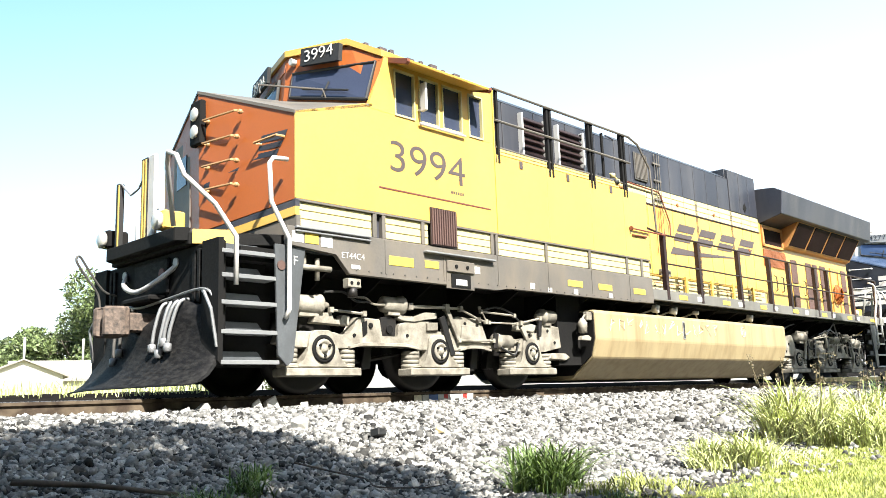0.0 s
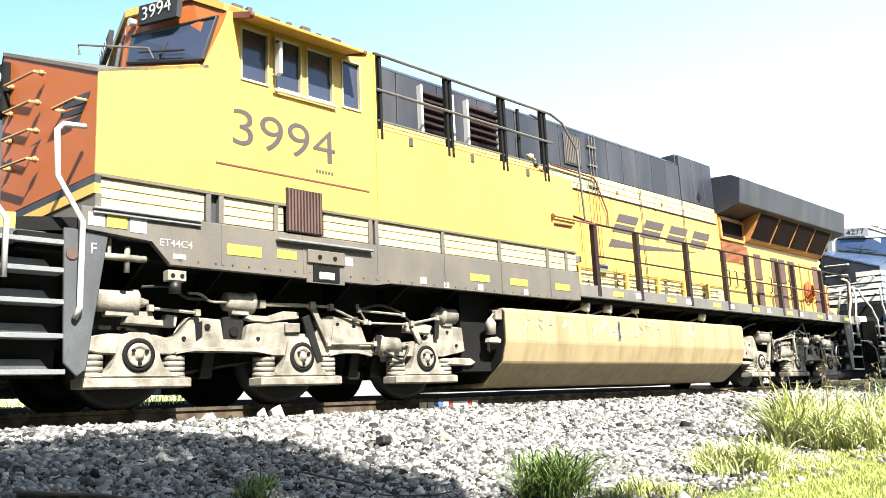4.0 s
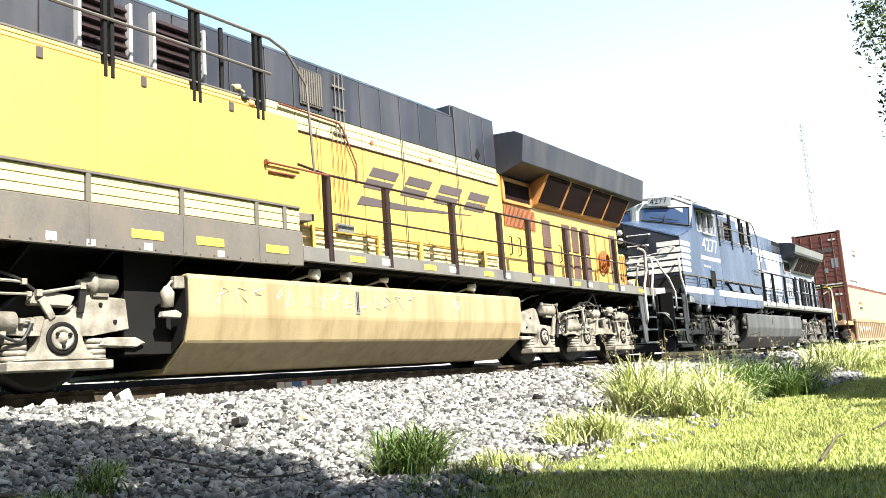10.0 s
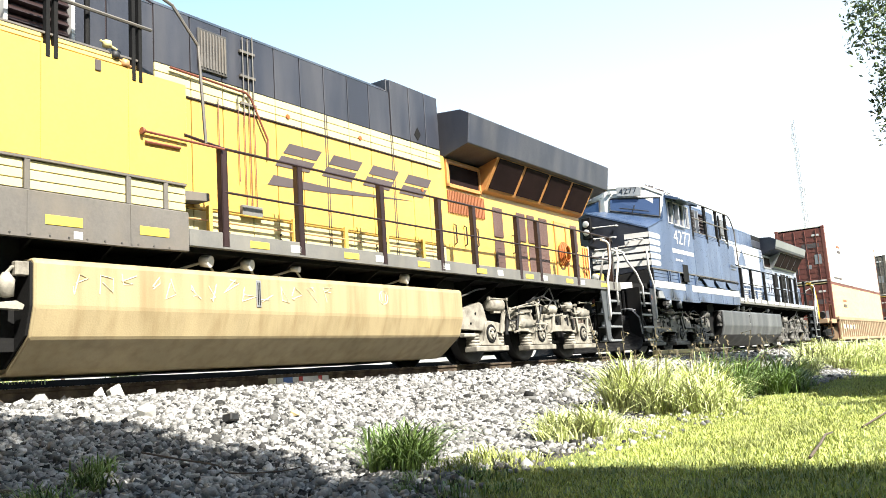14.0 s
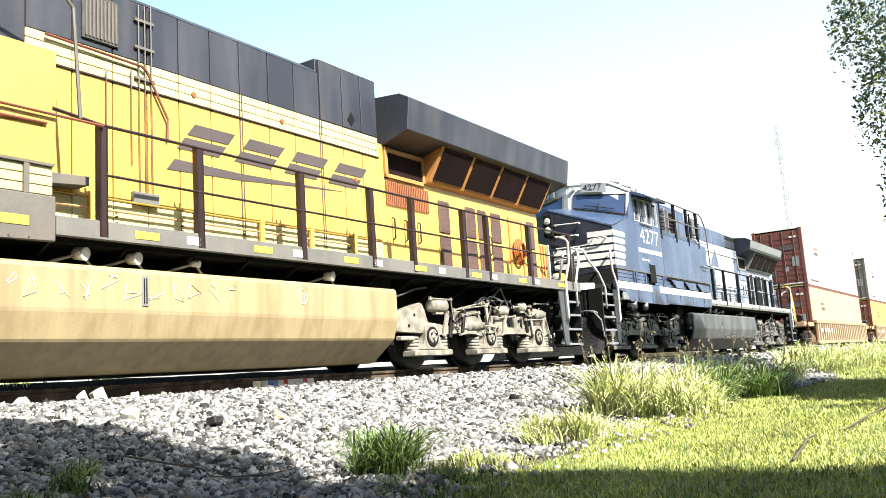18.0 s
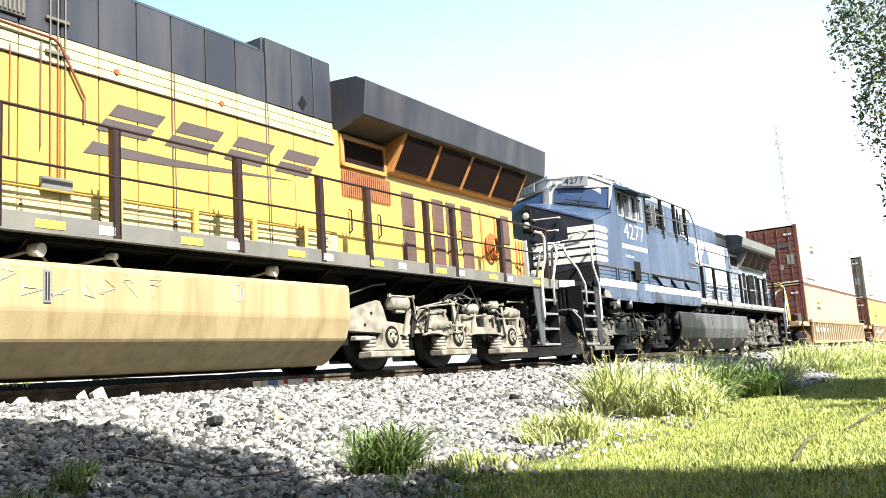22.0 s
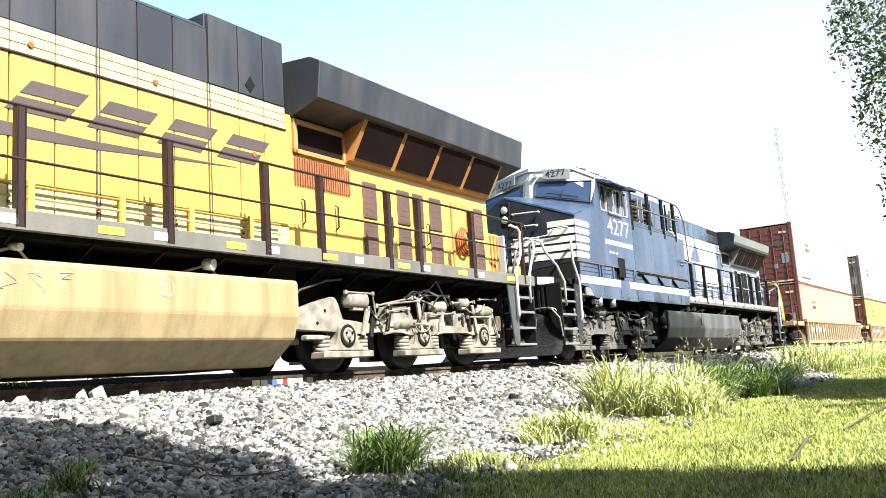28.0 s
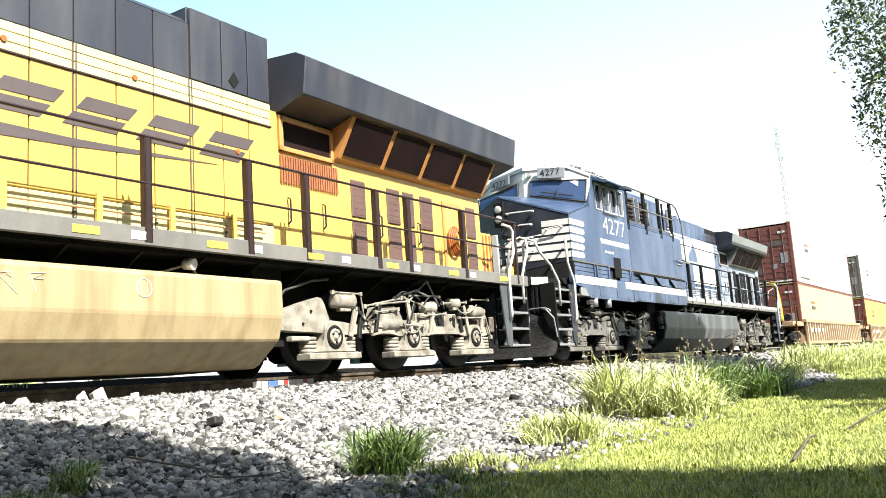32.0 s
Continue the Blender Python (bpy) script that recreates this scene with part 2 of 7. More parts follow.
def tube(bm, pts, r, seg=8, caps=True, taper=None):
    """A round bar through the points."""
    pts = [Vector(p) for p in pts]
    rings = []
    side = None
    for i, p in enumerate(pts):
        d = (pts[min(i + 1, len(pts) - 1)] - pts[max(i - 1, 0)]).normalized()
        if side is None:
            side = d.cross(Vector((0, 0, 1)) if abs(d.z) < 0.9 else Vector((1, 0, 0))).normalized()
        side = (side - d * side.dot(d)).normalized()
        up = d.cross(side)
        rr = r if taper is None else r * (1 + (taper - 1) * i / (len(pts) - 1))
        rings.append([bm.verts.new(p + (side * math.cos(a) + up * math.sin(a)) * rr) for a in (2 * math.pi * j / seg for j in range(seg))])
    for u, v in zip(rings, rings[1:]):
        for j in range(seg):
            f = bm.faces.new((u[j], u[(j + 1) % seg], v[(j + 1) % seg], v[j]))
            f.smooth = seg > 6
    if caps:
        bm.faces.new(rings[0][::-1])
        bm.faces.new(rings[-1])
    return bm


def bend(pts, n=4):
    """Points of a smooth line through pts."""
    p = [Vector(q) for q in pts]
    p = [p[0] * 2 - p[1]] + p + [p[-1] * 2 - p[-2]]
    out = []
    for i in range(1, len(p) - 2):
        for k in range(n):
            t = k / n
            out.append(0.5 * (2 * p[i] + (p[i + 1] - p[i - 1]) * t + (2 * p[i - 1] - 5 * p[i] + 4 * p[i + 1] - p[i + 2]) * t * t + (3 * p[i] - p[i - 1] - 3 * p[i + 1] + p[i + 2]) * t ** 3))
    return out + [p[-2]]


def disc(bm, c, axis, r, depth, seg=20):
    c = Vector(c)
    d = {"x": Vector((1, 0, 0)), "y": Vector((0, 1, 0)), "z": Vector((0, 0, 1))}[axis] * depth / 2
    return tube(bm, [c - d, c + d], r, seg)


def lathe(bm, prof, c, axis="y", seg=24):
    """Rings (offset along axis, radius) turned round the axis through c."""
    rings = []
    for o, r in prof:
        ring = []
        for j in range(seg):
            a = 2 * math.pi * j / seg
            u, v = r * math.cos(a), r * math.sin(a)
            ring.append(bm.verts.new({"y": (c[0] + u, c[1] + o, c[2] + v), "x": (c[0] + o, c[1] + u, c[2] + v), "z": (c[0] + u, c[1] + v, c[2] + o)}[axis]))
        rings.append(ring)
    for u, v in zip(rings, rings[1:]):
        for j in range(seg):
            bm.faces.new((u[j], u[(j + 1) % seg], v[(j + 1) % seg], v[j])).smooth = True
    bm.faces.new(rings[0])
    bm.faces.new(rings[-1])
    return bm


def finish(name, bm, material):
    bmesh.ops.recalc_face_normals(bm, faces=bm.faces[:])
    me = bpy.data.meshes.new(name)
    bm.to_mesh(me)
    bm.free()
    me.materials.append(M[material])
    return me


def part(name, bm, material, parent, label=""):
    ob = new(name, finish(name, bm, material))
    ob.parent = parent
    return tagged(ob, label)


def B():
    return bmesh.new()


def quick(name, verts, faces, material):
    """A mesh straight from arrays, for what nobody could count."""
    me = bpy.data.meshes.new(name)
    me.from_pydata([tuple(v) for v in verts], [], [tuple(f) for f in faces])
    me.update()
    me.materials.append(M[material])
    return me


def lettering(text, size, material, parent, place, turn, squeeze=1.0, name="number", label=""):
    cu = bpy.data.curves.new("letters", "FONT")
    cu.body, cu.size, cu.extrude, cu.offset, cu.align_x, cu.align_y = text, size, 0.003, size * -0.006, "LEFT", "BOTTOM_BASELINE"
    tmp = bpy.data.objects.new("letters", cu)
    scene.collection.objects.link(tmp)
    me = bpy.data.meshes.new_from_object(tmp.evaluated_get(bpy.context.evaluated_depsgraph_get()))
    bpy.data.objects.remove(tmp)
    me.transform(Matrix.Diagonal((squeeze, 1, 1, 1)))
    me.transform(Matrix.Translation(place) @ Euler([radians(a) for a in turn]).to_matrix().to_4x4())
    me.materials.clear()
    me.materials.append(M[material])
    ob = new(name, me)
    ob.parent = parent
    return tagged(ob, label)


# ---- the line of the track: a very slight curve ----
BEND, CENTRE, RAIL = 0.000355, 9.23, 0.742


def on_track(u, w=0.0, z=0.0):
    """A point u metres along the line, w metres across it (away from the viewer), z above the rail heads."""
    a = -BEND * u
    return Vector((u - math.sin(a) * w, CENTRE - BEND * u * u / 2 + w * math.cos(a), RAIL + z))


def ground_z(x, y):
    q = CENTRE - BEND * x * x / 2 - y
    if q >= 0:
        s = min(1.0, max(0.0, (5.6 - q) / 3.6))
        h = 0.56 * s * s * (3 - 2 * s) * 0.55 + 0.56 * s * 0.45
    else:
        h = 0.56 + 0.385 * min(1.0, max(0.0, (-q - 1.9) / 3.2)) + min(0.5, max(0.0, (-q - 6) * 0.008))
    return h


# ---- ground: one sheet to the horizon ----
def lawn_edge(x):
    """Where the mown lawn gives way to gravel, across the line."""
    return np.interp(x, [1.0, 3.0, 4.3, 5.0, 6.0, 8.0, 9.0, 11.0, 13.0, 16.0, 19.0, 23.0, 26.0, 48.0], [1.2, 1.9, 2.75, 2.6, 2.7, 3.25, 3.3, 3.2, 2.85, 2.8, 2.9, 3.5, 4.3, 3.9])


def sheet():
    xs = [-2500, -900, -300, -120, -60, -30, -15] + [i * 0.5 for i in range(-16, 0)] + [i * 0.25 for i in range(0, 100)] + [i * 0.5 for i in range(50, 100)] + [52, 58, 66, 80, 110, 160, 300, 900, 2500]
    ys = [-2500, -900, -300, -100, -40, -20, -12] + [i * 0.4 - 8 for i in range(0, 20)] + [i * 0.2 for i in range(0, 27)] + [i * 0.4 for i in range(14, 46)] + [20, 24, 30, 40, 60, 90, 150, 300, 900, 2500]
    bm = B()
    grid = [[bm.verts.new((x, y, ground_z(max(-40, min(90, x)), y) + (0.025 * noise.noise((x * 0.9, y * 0.9, 0)) if abs(y) < 30 else 0))) for y in ys] for x in xs]
    for i in range(len(xs) - 1):
        for j in range(len(ys) - 1):
            f = bm.faces.new((grid[i][j], grid[i + 1][j], grid[i + 1][j + 1], grid[i][j + 1]))
            f.smooth = True
            cx, cy = (xs[i] + xs[i + 1]) / 2, (ys[j] + ys[j + 1]) / 2
            q = CENTRE - BEND * cx * cx / 2 - cy if abs(cx) < 120 else CENTRE - cy
            edge = q + cy - float(lawn_edge(cx)) + 0.25 * noise.noise((cx * 1.7, cy * 1.7, 0))
            # index 3: bed coloured dark where the train's shadow falls
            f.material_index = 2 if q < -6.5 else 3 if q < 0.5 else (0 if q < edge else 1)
    me = finish("ground", bm, "soil")
    me.materials.append(M["lawn"])
    me.materials.append(M["field"])
    me.materials.append(M["shade_soil"])
    return tagged(new("ground", me), "sunlit mown lawn beside a grey stone railway embankment", "ground", kind="structure")


GROUND = sheet()


# ---- track ----
RAIL_PROFILE = [(-0.075, -0.185), (0.075, -0.185), (0.075, -0.172), (0.014, -0.150), (0.010, -0.050), (0.036, -0.038), (0.037, -0.006), (0.030, 0.0), (-0.030, 0.0), (-0.037, -0.006), (-0.036, -0.038), (-0.010, -0.050), (-0.014, -0.150), (-0.075, -0.172)]


def rail(w):
    bm = B()
    us = [-120, -60, -30] + list(range(-20, 104, 4)) + [130, 180, 260]
    rings = [[bm.verts.new(on_track(u, w + a, b)) for a, b in RAIL_PROFILE] for u in us]
    k = len(RAIL_PROFILE)
    for r, s in zip(rings, rings[1:]):
        for j in range(k):
            f = bm.faces.new((r[j], r[(j + 1) % k], s[(j + 1) % k], s[j]))
            f.material_index = 1 if j in (6, 7, 8) else 0
    me = finish("rail", bm, "railside")
    me.materials.append(M["railtop"])
    return tagged(new("rail", me), "brown rusty steel rail with polished head on timber ties", "rail", "rails of the track", "structure")


RAILS = [rail(-0.755), rail(0.755)]


def tie_mesh():
    bm = B()
    box(bm, -0.115, 0.115, -1.30, 1.30, -0.18, 0.0, 0.012)
    return finish("tie", bm, "tie")


def plate_mesh():
    bm = B()
    box(bm, -0.09, 0.09, -0.18, 0.18, 0.0, 0.014, 0.004)
    for x in (-0.05, 0.05):
        for y in (-0.10, 0.10):
            box(bm, x - 0.014, x + 0.014, y - 0.014, y + 0.014, 0.014, 0.045)
    return finish("tie_plate", bm, "railside")


TIE, PLATE = tie_mesh(), plate_mesh()
for k in range(90):
    u = -16 + k * 0.52
    t = new("tie", TIE)
    h = -BEND * u
    p = on_track(u, random.uniform(-0.04, 0.04), -0.200)
    t.matrix_basis = pose(p.x, p.y, p.z, 0, 0, math.degrees(h) + random.uniform(-1, 1))
    tagged(t, "weathered brown timber railway tie set in ballast", "railway tie", "ties under the rails")
    for w in (-0.755, 0.755):
        pl = new("tie_plate", PLATE)
        pl.parent = t
        pl.matrix_basis = pose(0, w, 0)


# ---- locomotive ----
MID = 15.15


WHEELSETS = []


def wheelset(parent, x, radius=0.533, gauge=0.755):
    bm = B()
    tube(bm, [(0, -1.0, 0), (0, 1.0, 0)], 0.085, 12)
    ax = part("wheelset", bm, "wheel", parent)
    ax.location = (x, 0, radius)
    for sgn in (-1, 1):
        bm = B()
        r = radius
        prof = [(-0.055, 0.12), (-0.055, r - 0.10), (-0.068, r - 0.06), (-0.068, r), (0.045, r), (0.058, r + 0.026), (0.075, r + 0.02), (0.075, r - 0.06), (0.03, r - 0.11), (0.02, 0.14), (0.06, 0.12)]
        lathe(bm, [(-sgn * o, q) for o, q in prof], (0, sgn * gauge, 0), "y", 40)
        part("wheel", bm, "wheel", ax)
    WHEELSETS.append((ax, x, radius))
    return ax


def coil(bm, x, y, z0, z1, r=0.105):
    n = 4
    for i in range(n):
        z = z0 + (z1 - z0) * (i + 0.5) / n
        lathe(bm, [(-0.028, r - 0.03), (-0.022, r), (0.022, r), (0.028, r - 0.03)], (x, y, z), "z", 14)


def cylinder(root, x, y, z, r, ln, casting, flip=1):
    """A brake cylinder lying along the truck: drum, rim, neck and its bolted foot."""
    bm = B()
    prof = [(-ln / 2, r * 0.55), (-ln / 2 + 0.02, r * 0.96), (ln / 2 - 0.10, r), (ln / 2 - 0.09, r * 1.16), (ln / 2 - 0.05, r * 1.16), (ln / 2 - 0.04, r * 0.62), (ln / 2 + 0.03, r * 0.40), (ln / 2 + 0.08, r * 0.30)]
    lathe(bm, [(flip * o, q) for o, q in prof], (x, y, z), "x", 20)
    cy = part("brake_cylinder", bm, casting, root)
    bm = B()
    box(bm, x - ln * 0.3, x + ln * 0.22, y - 0.05, y + 0.05, z - r - 0.035, z - r + 0.02, 0.006)
    part("cylinder_foot", bm, casting, cy)


def link(root, p, q, r, material, sgn, name="brake_rod", ends=True):
    """A rod between two (x, z) places in front of the side frame, with a clevis at each end."""
    y = sgn * 1.265
    bm = B()
    tube(bm, [(p[0], y, p[1]), (q[0], y, q[1])], r, 6)
    if ends:
        for e in (p, q):
            box(bm, e[0] - r * 1.6, e[0] + r * 1.6, y - r * 1.5, y + r * 1.5, e[1] - r * 1.9, e[1] + r * 1.9, 0.003)
    part(name, bm, material, root)


def lever(root, p, q, w, material, sgn, y0=1.235, y1=1.275, name="brake_lever"):
    """A flat bar between two (x, z) places."""
    d = Vector((q[0] - p[0], 0, q[1] - p[1])).normalized()
    n = Vector((-d.z, 0, d.x)) * w / 2
    bm = B()
    prism(bm, [(p[0] + n.x, p[1] + n.z), (q[0] + n.x * 0.8, q[1] + n.z * 0.8), (q[0] - n.x * 0.8, q[1] - n.z * 0.8), (p[0] - n.x, p[1] - n.z)], sgn * y0, sgn * y1, "y", 0.005)
    part(name, bm, material, root)


def truck(root, axles, casting, caps, turned=False):
    """A three-axle truck: side frames with pedestals over the axle boxes, springs, brake cylinders, rods and hoses.
    turned: built end for end, with the reaching arm and the denser gear of the rear truck."""
    before = set(root.children_recursive)
    whole = axles
    if turned:
        axles = tuple(axles[0] + axles[2] - x for x in reversed(axles))
    a, b, c = axles
    for sgn in (-1, 1):
        y0, y1 = sgn * 1.04, sgn * 1.22
        arm = [(c + 0.10, 0.84), (c + 0.13, 0.98), (c + 0.19, 1.07), (c + 0.28, 1.09), (c + 0.60, 1.00), (c + 1.02, 0.87), (c + 1.04, 0.60), (c + 0.36, 0.585)] if turned else [(c + 0.2, 0.84), (c + 0.32, 0.98), (c + 0.76, 0.95), (c + 0.80, 0.62), (c + 0.36, 0.55)]
        bm = B()
        outline = [(a - 0.62, 0.58), (a - 0.58, 0.68), (a - 0.30, 0.73), (a + 0.20, 0.73), (a + 0.30, 0.69), (a + 0.42, 0.72), (a + 0.48, 0.75), (a + 0.58, 0.93), (a + 0.94, 0.915), (a + 0.955, 0.69), (a + 1.235, 0.69), (a + 1.27, 0.87), (a + 1.50, 0.93), (b - 0.15, 0.92),
                   (b - 0.13, 0.78), (b + 0.22, 0.78), (b + 0.32, 0.98), (b + 0.42, 1.02), (b + 0.90, 0.99), (b + 1.00, 0.70), (c - 0.45, 0.70), (c - 0.25, 0.74), (c + 0.06, 0.75)] + arm + [(c - 0.36, 0.55), (b + 1.10, 0.585), (b + 0.62, 0.585), (b + 0.36, 0.53), (b - 0.36, 0.53), (b - 0.58, 0.58), (a + 0.62, 0.585), (a + 0.36, 0.53), (a - 0.36, 0.53)]
        prism(bm, outline, y0, y1, "y", 0.012)
        part("side_frame", bm, casting, root)
        for x0, x1 in ((a + 0.40, b - 0.40), (b + 0.40, b + 1.06)):
            bm = B()
            prism(bm, [(x0, 0.530), (x0 + 0.22, 0.578), (x1 - 0.22, 0.578), (x1, 0.530), (x1, 0.565), (x1 - 0.22, 0.612), (x0 + 0.22, 0.612), (x0, 0.565)], sgn * 1.22, sgn * 1.27, "y", 0.006)
            part("frame_flange", bm, casting, root)
        for x in axles:
            bm = B()
            flank = [(0.10, 0.745), (0.175, 0.70), (0.205, 0.60), (0.225, 0.48), (0.27, 0.385), (0.36, 0.325), (0.555, 0.302)]
            prism(bm, [(x + p, q) for p, q in flank] + [(x - p, q) for p, q in reversed(flank)], sgn * 1.03, sgn * 1.255, "y", 0.012)
            ped = part("pedestal", bm, casting, root)
            bm = B()
            box(bm, x - 0.565, x + 0.565, *sorted((sgn * 1.02, sgn * 1.285)), 0.20, 0.296, 0.012)
            part("pedestal_foot", bm, casting, ped)
            bm = B()
            lathe(bm, [(0.0, 0.168), (0.014 * sgn, 0.168), (0.014 * sgn, 0.122), (0.004 * sgn, 0.118)], (x, sgn * 1.256, 0.52), "y", 24)
            part("axle_box_ring", bm, "black", ped)
            bm = B()
            lathe(bm, [(0.0, 0.122), (0.022 * sgn, 0.118), (0.030 * sgn, 0.085), (0.012 * sgn, 0.075), (0.012 * sgn, 0.045), (0.04 * sgn, 0.04), (0.045 * sgn, 0.01)], (x, sgn * 1.260, 0.52), "y", 20)
            part("axle_cap", bm, caps, ped)
            for k in range(3):
                an = k * 2.094 + 0.5
                bm = B()
                disc(bm, (x + 0.080 * math.cos(an), sgn * 1.294, 0.52 + 0.080 * math.sin(an)), "y", 0.020, 0.02, 6)
                part("cap_bolt", bm, "black", ped)
            for dx in (-0.43, 0.43):
                bm = B()
                coil(bm, x + dx, sgn * 1.12, 0.300, 0.525, 0.125)
                part("spring", bm, casting, root)
                # black core darkens the gaps behind the coils
                bm = B()
                tube(bm, [(x + dx, sgn * 1.12, 0.26), (x + dx, sgn * 1.12, 0.53)], 0.085, 10)
                part("spring_core", bm, "black", root)
        # raised plate; black plates stand in for the shade of its window and hole
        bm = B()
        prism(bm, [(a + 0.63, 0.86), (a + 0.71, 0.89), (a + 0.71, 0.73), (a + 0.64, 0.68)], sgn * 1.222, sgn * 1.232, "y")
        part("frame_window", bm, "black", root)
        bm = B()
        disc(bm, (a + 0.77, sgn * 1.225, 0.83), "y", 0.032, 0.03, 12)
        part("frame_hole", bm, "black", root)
        # damper block in the pocket beside it, dark also for the shade there
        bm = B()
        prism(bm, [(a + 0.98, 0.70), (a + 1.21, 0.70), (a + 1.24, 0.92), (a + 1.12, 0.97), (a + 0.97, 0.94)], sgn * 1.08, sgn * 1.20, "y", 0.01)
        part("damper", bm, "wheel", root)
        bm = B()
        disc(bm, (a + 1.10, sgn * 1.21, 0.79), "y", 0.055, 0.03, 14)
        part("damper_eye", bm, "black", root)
        for x, z in ((a + 0.5, 0.70), (a + 1.4, 0.72), (b + 0.55, 0.92), (b + 0.80, 0.90), (b + 0.55, 0.68), (c + 0.45, 0.88), (c + 0.62, 0.70)):
            bm = B()
            disc(bm, (x, sgn * 1.226, z), "y", 0.022, 0.02, 8)
            part("frame_bolt", bm, "black", root)
        bm = B()
        prism(bm, [(b + 0.44, 0.66), (b + 0.88, 0.66), (b + 0.84, 0.88), (b + 0.48, 0.90)], sgn * 1.22, sgn * 1.245, "y", 0.01)
        part("frame_pad", bm, casting, root)
        # brake gear
        yy = sgn * 1.20
        if turned:
            for x, z, r, ln, fl in ((c - 0.27, 1.05, 0.115, 0.46, -1), (b + 0.60, 0.72, 0.105, 0.44, 1), (b - 0.55, 1.02, 0.10, 0.36, -1), (a - 0.10, 0.98, 0.11, 0.40, 1), (a + 0.62, 1.12, 0.09, 0.32, -1)):
                cylinder(root, x, yy, z, r, ln, casting, fl)
            rods = (((c - 0.62, 1.165), (c + 0.02, 1.165), 0.016), ((c - 0.62, 1.165), (c - 0.70, 0.72), 0.014), ((c - 0.70, 0.98), (b + 0.30, 1.14), 0.018), ((b + 0.95, 1.02), (b + 0.10, 1.10), 0.016), ((b + 0.98, 0.90), (b + 0.40, 0.96), 0.016), ((b + 0.36, 0.72), (b - 0.30, 0.70), 0.018), ((b + 0.22, 1.16), (b - 0.36, 1.03), 0.016), ((b - 0.20, 0.86), (a + 1.0, 0.92), 0.016),
                    ((a + 1.05, 1.10), (a + 0.30, 1.14), 0.016), ((a + 0.55, 0.86), (a - 0.30, 0.88), 0.015), ((a - 0.32, 1.00), (a - 0.52, 0.52), 0.018), ((a + 0.1, 1.2), (a - 0.5, 1.22), 0.014), ((b + 0.05, 1.20), (a + 1.15, 1.22), 0.013), ((c - 0.85, 0.66), (c - 0.50, 0.94), 0.014))
            for p, q, r in rods:
                link(root, p, q, r, casting, sgn)
            for p, q, w, mm in (((b + 0.12, 1.16), (b + 0.02, 0.50), 0.09, casting), ((b - 0.08, 1.06), (b + 0.16, 0.66), 0.07, "wheel"), ((c - 0.50, 0.92), (c - 0.36, 0.52), 0.10, casting), ((c - 0.64, 0.90), (c - 0.56, 0.50), 0.08, "wheel"), ((a + 0.36, 1.08), (a + 0.22, 0.56), 0.09, casting), ((a + 0.52, 1.02), (a + 0.46, 0.60), 0.08, "wheel"), ((a - 0.30, 1.05), (a - 0.22, 0.60), 0.08, casting), ((b - 0.62, 0.94), (b - 0.50, 0.56), 0.08, casting), ((b + 0.86, 1.02), (b + 0.98, 0.60), 0.07, "wheel")):
                lever(root, p, q, w, mm, sgn)
            for k, pts in enumerate((((c - 0.52, 0.96), (c - 0.62, 0.80), (c - 0.75, 0.76), (c - 0.98, 0.80)), ((b + 0.30, 0.74), (b + 0.20, 0.60), (b - 0.05, 0.60), (b - 0.2, 0.74)), ((b - 0.30, 1.08), (b - 0.50, 1.20), (b - 0.78, 1.16), (b - 0.9, 1.0)), ((a + 0.7, 1.02), (a + 0.5, 0.94), (a + 0.2, 0.98), (a + 0.0, 1.10)), ((b + 0.5, 1.16), (b + 0.3, 1.24), (b + 0.0, 1.18), (b - 0.15, 1.12)))):
                bm = B()
                tube(bm, bend([(x, sgn * (1.29 + 0.01 * k), z) for x, z in pts]), 0.013, 6)
                part("brake_hose", bm, casting if k % 2 else "rubber", root)
            bm = B()
            box(bm, c + 0.50, c + 0.86, *sorted((sgn * 1.12, sgn * 1.24)), 0.46, 0.53, 0.012)
            part("sand_bracket", bm, casting, root)
        else:
            for x, z, r, ln, fl in ((a - 0.20, 1.05, 0.115, 0.46, 1), (b - 0.79, 1.115, 0.11, 0.40, 1), (b + 1.36, 0.685, 0.105, 0.38, -1), (c + 0.46, 1.10, 0.11, 0.36, -1)):
                cylinder(root, x, yy, z, r, ln, casting, fl)
            rods = (((a + 0.11, 0.99), (a + 0.63, 0.967), 0.018), ((b - 0.55, 1.10), (b + 0.14, 1.12), 0.024), ((b + 0.14, 1.12), (b + 0.42, 1.117), 0.020), ((b + 0.42, 1.117), (b + 0.80, 0.985), 0.016), ((b + 0.80, 0.985), (b + 0.95, 0.955), 0.016), ((b + 0.86, 1.10), (b + 1.60, 1.075), 0.016), ((b + 0.83, 1.15), (b + 0.97, 0.97), 0.012), ((b + 0.38, 0.676), (b + 1.10, 0.689), 0.016),
                    ((c - 0.25, 0.97), (c + 0.22, 1.06), 0.018), ((b + 1.02, 0.95), (c - 0.35, 0.955), 0.014), ((b + 1.58, 0.69), (c - 0.32, 0.69), 0.014))
            for p, q, r in rods:
                link(root, p, q, r, casting, sgn)
            for p, q, w, mm in (((b + 0.16, 1.10), (b + 0.38, 0.68), 0.075, casting), ((b + 0.05, 0.99), (b + 0.25, 0.47), 0.11, "wheel"), ((b + 1.18, 0.80), (b + 1.14, 0.58), 0.09, "wheel"), ((c - 0.22, 0.92), (c - 0.10, 0.72), 0.09, casting), ((c + 0.24, 1.08), (c + 0.20, 0.78), 0.08, "wheel")):
                lever(root, p, q, w, mm, sgn)
            bm = B()
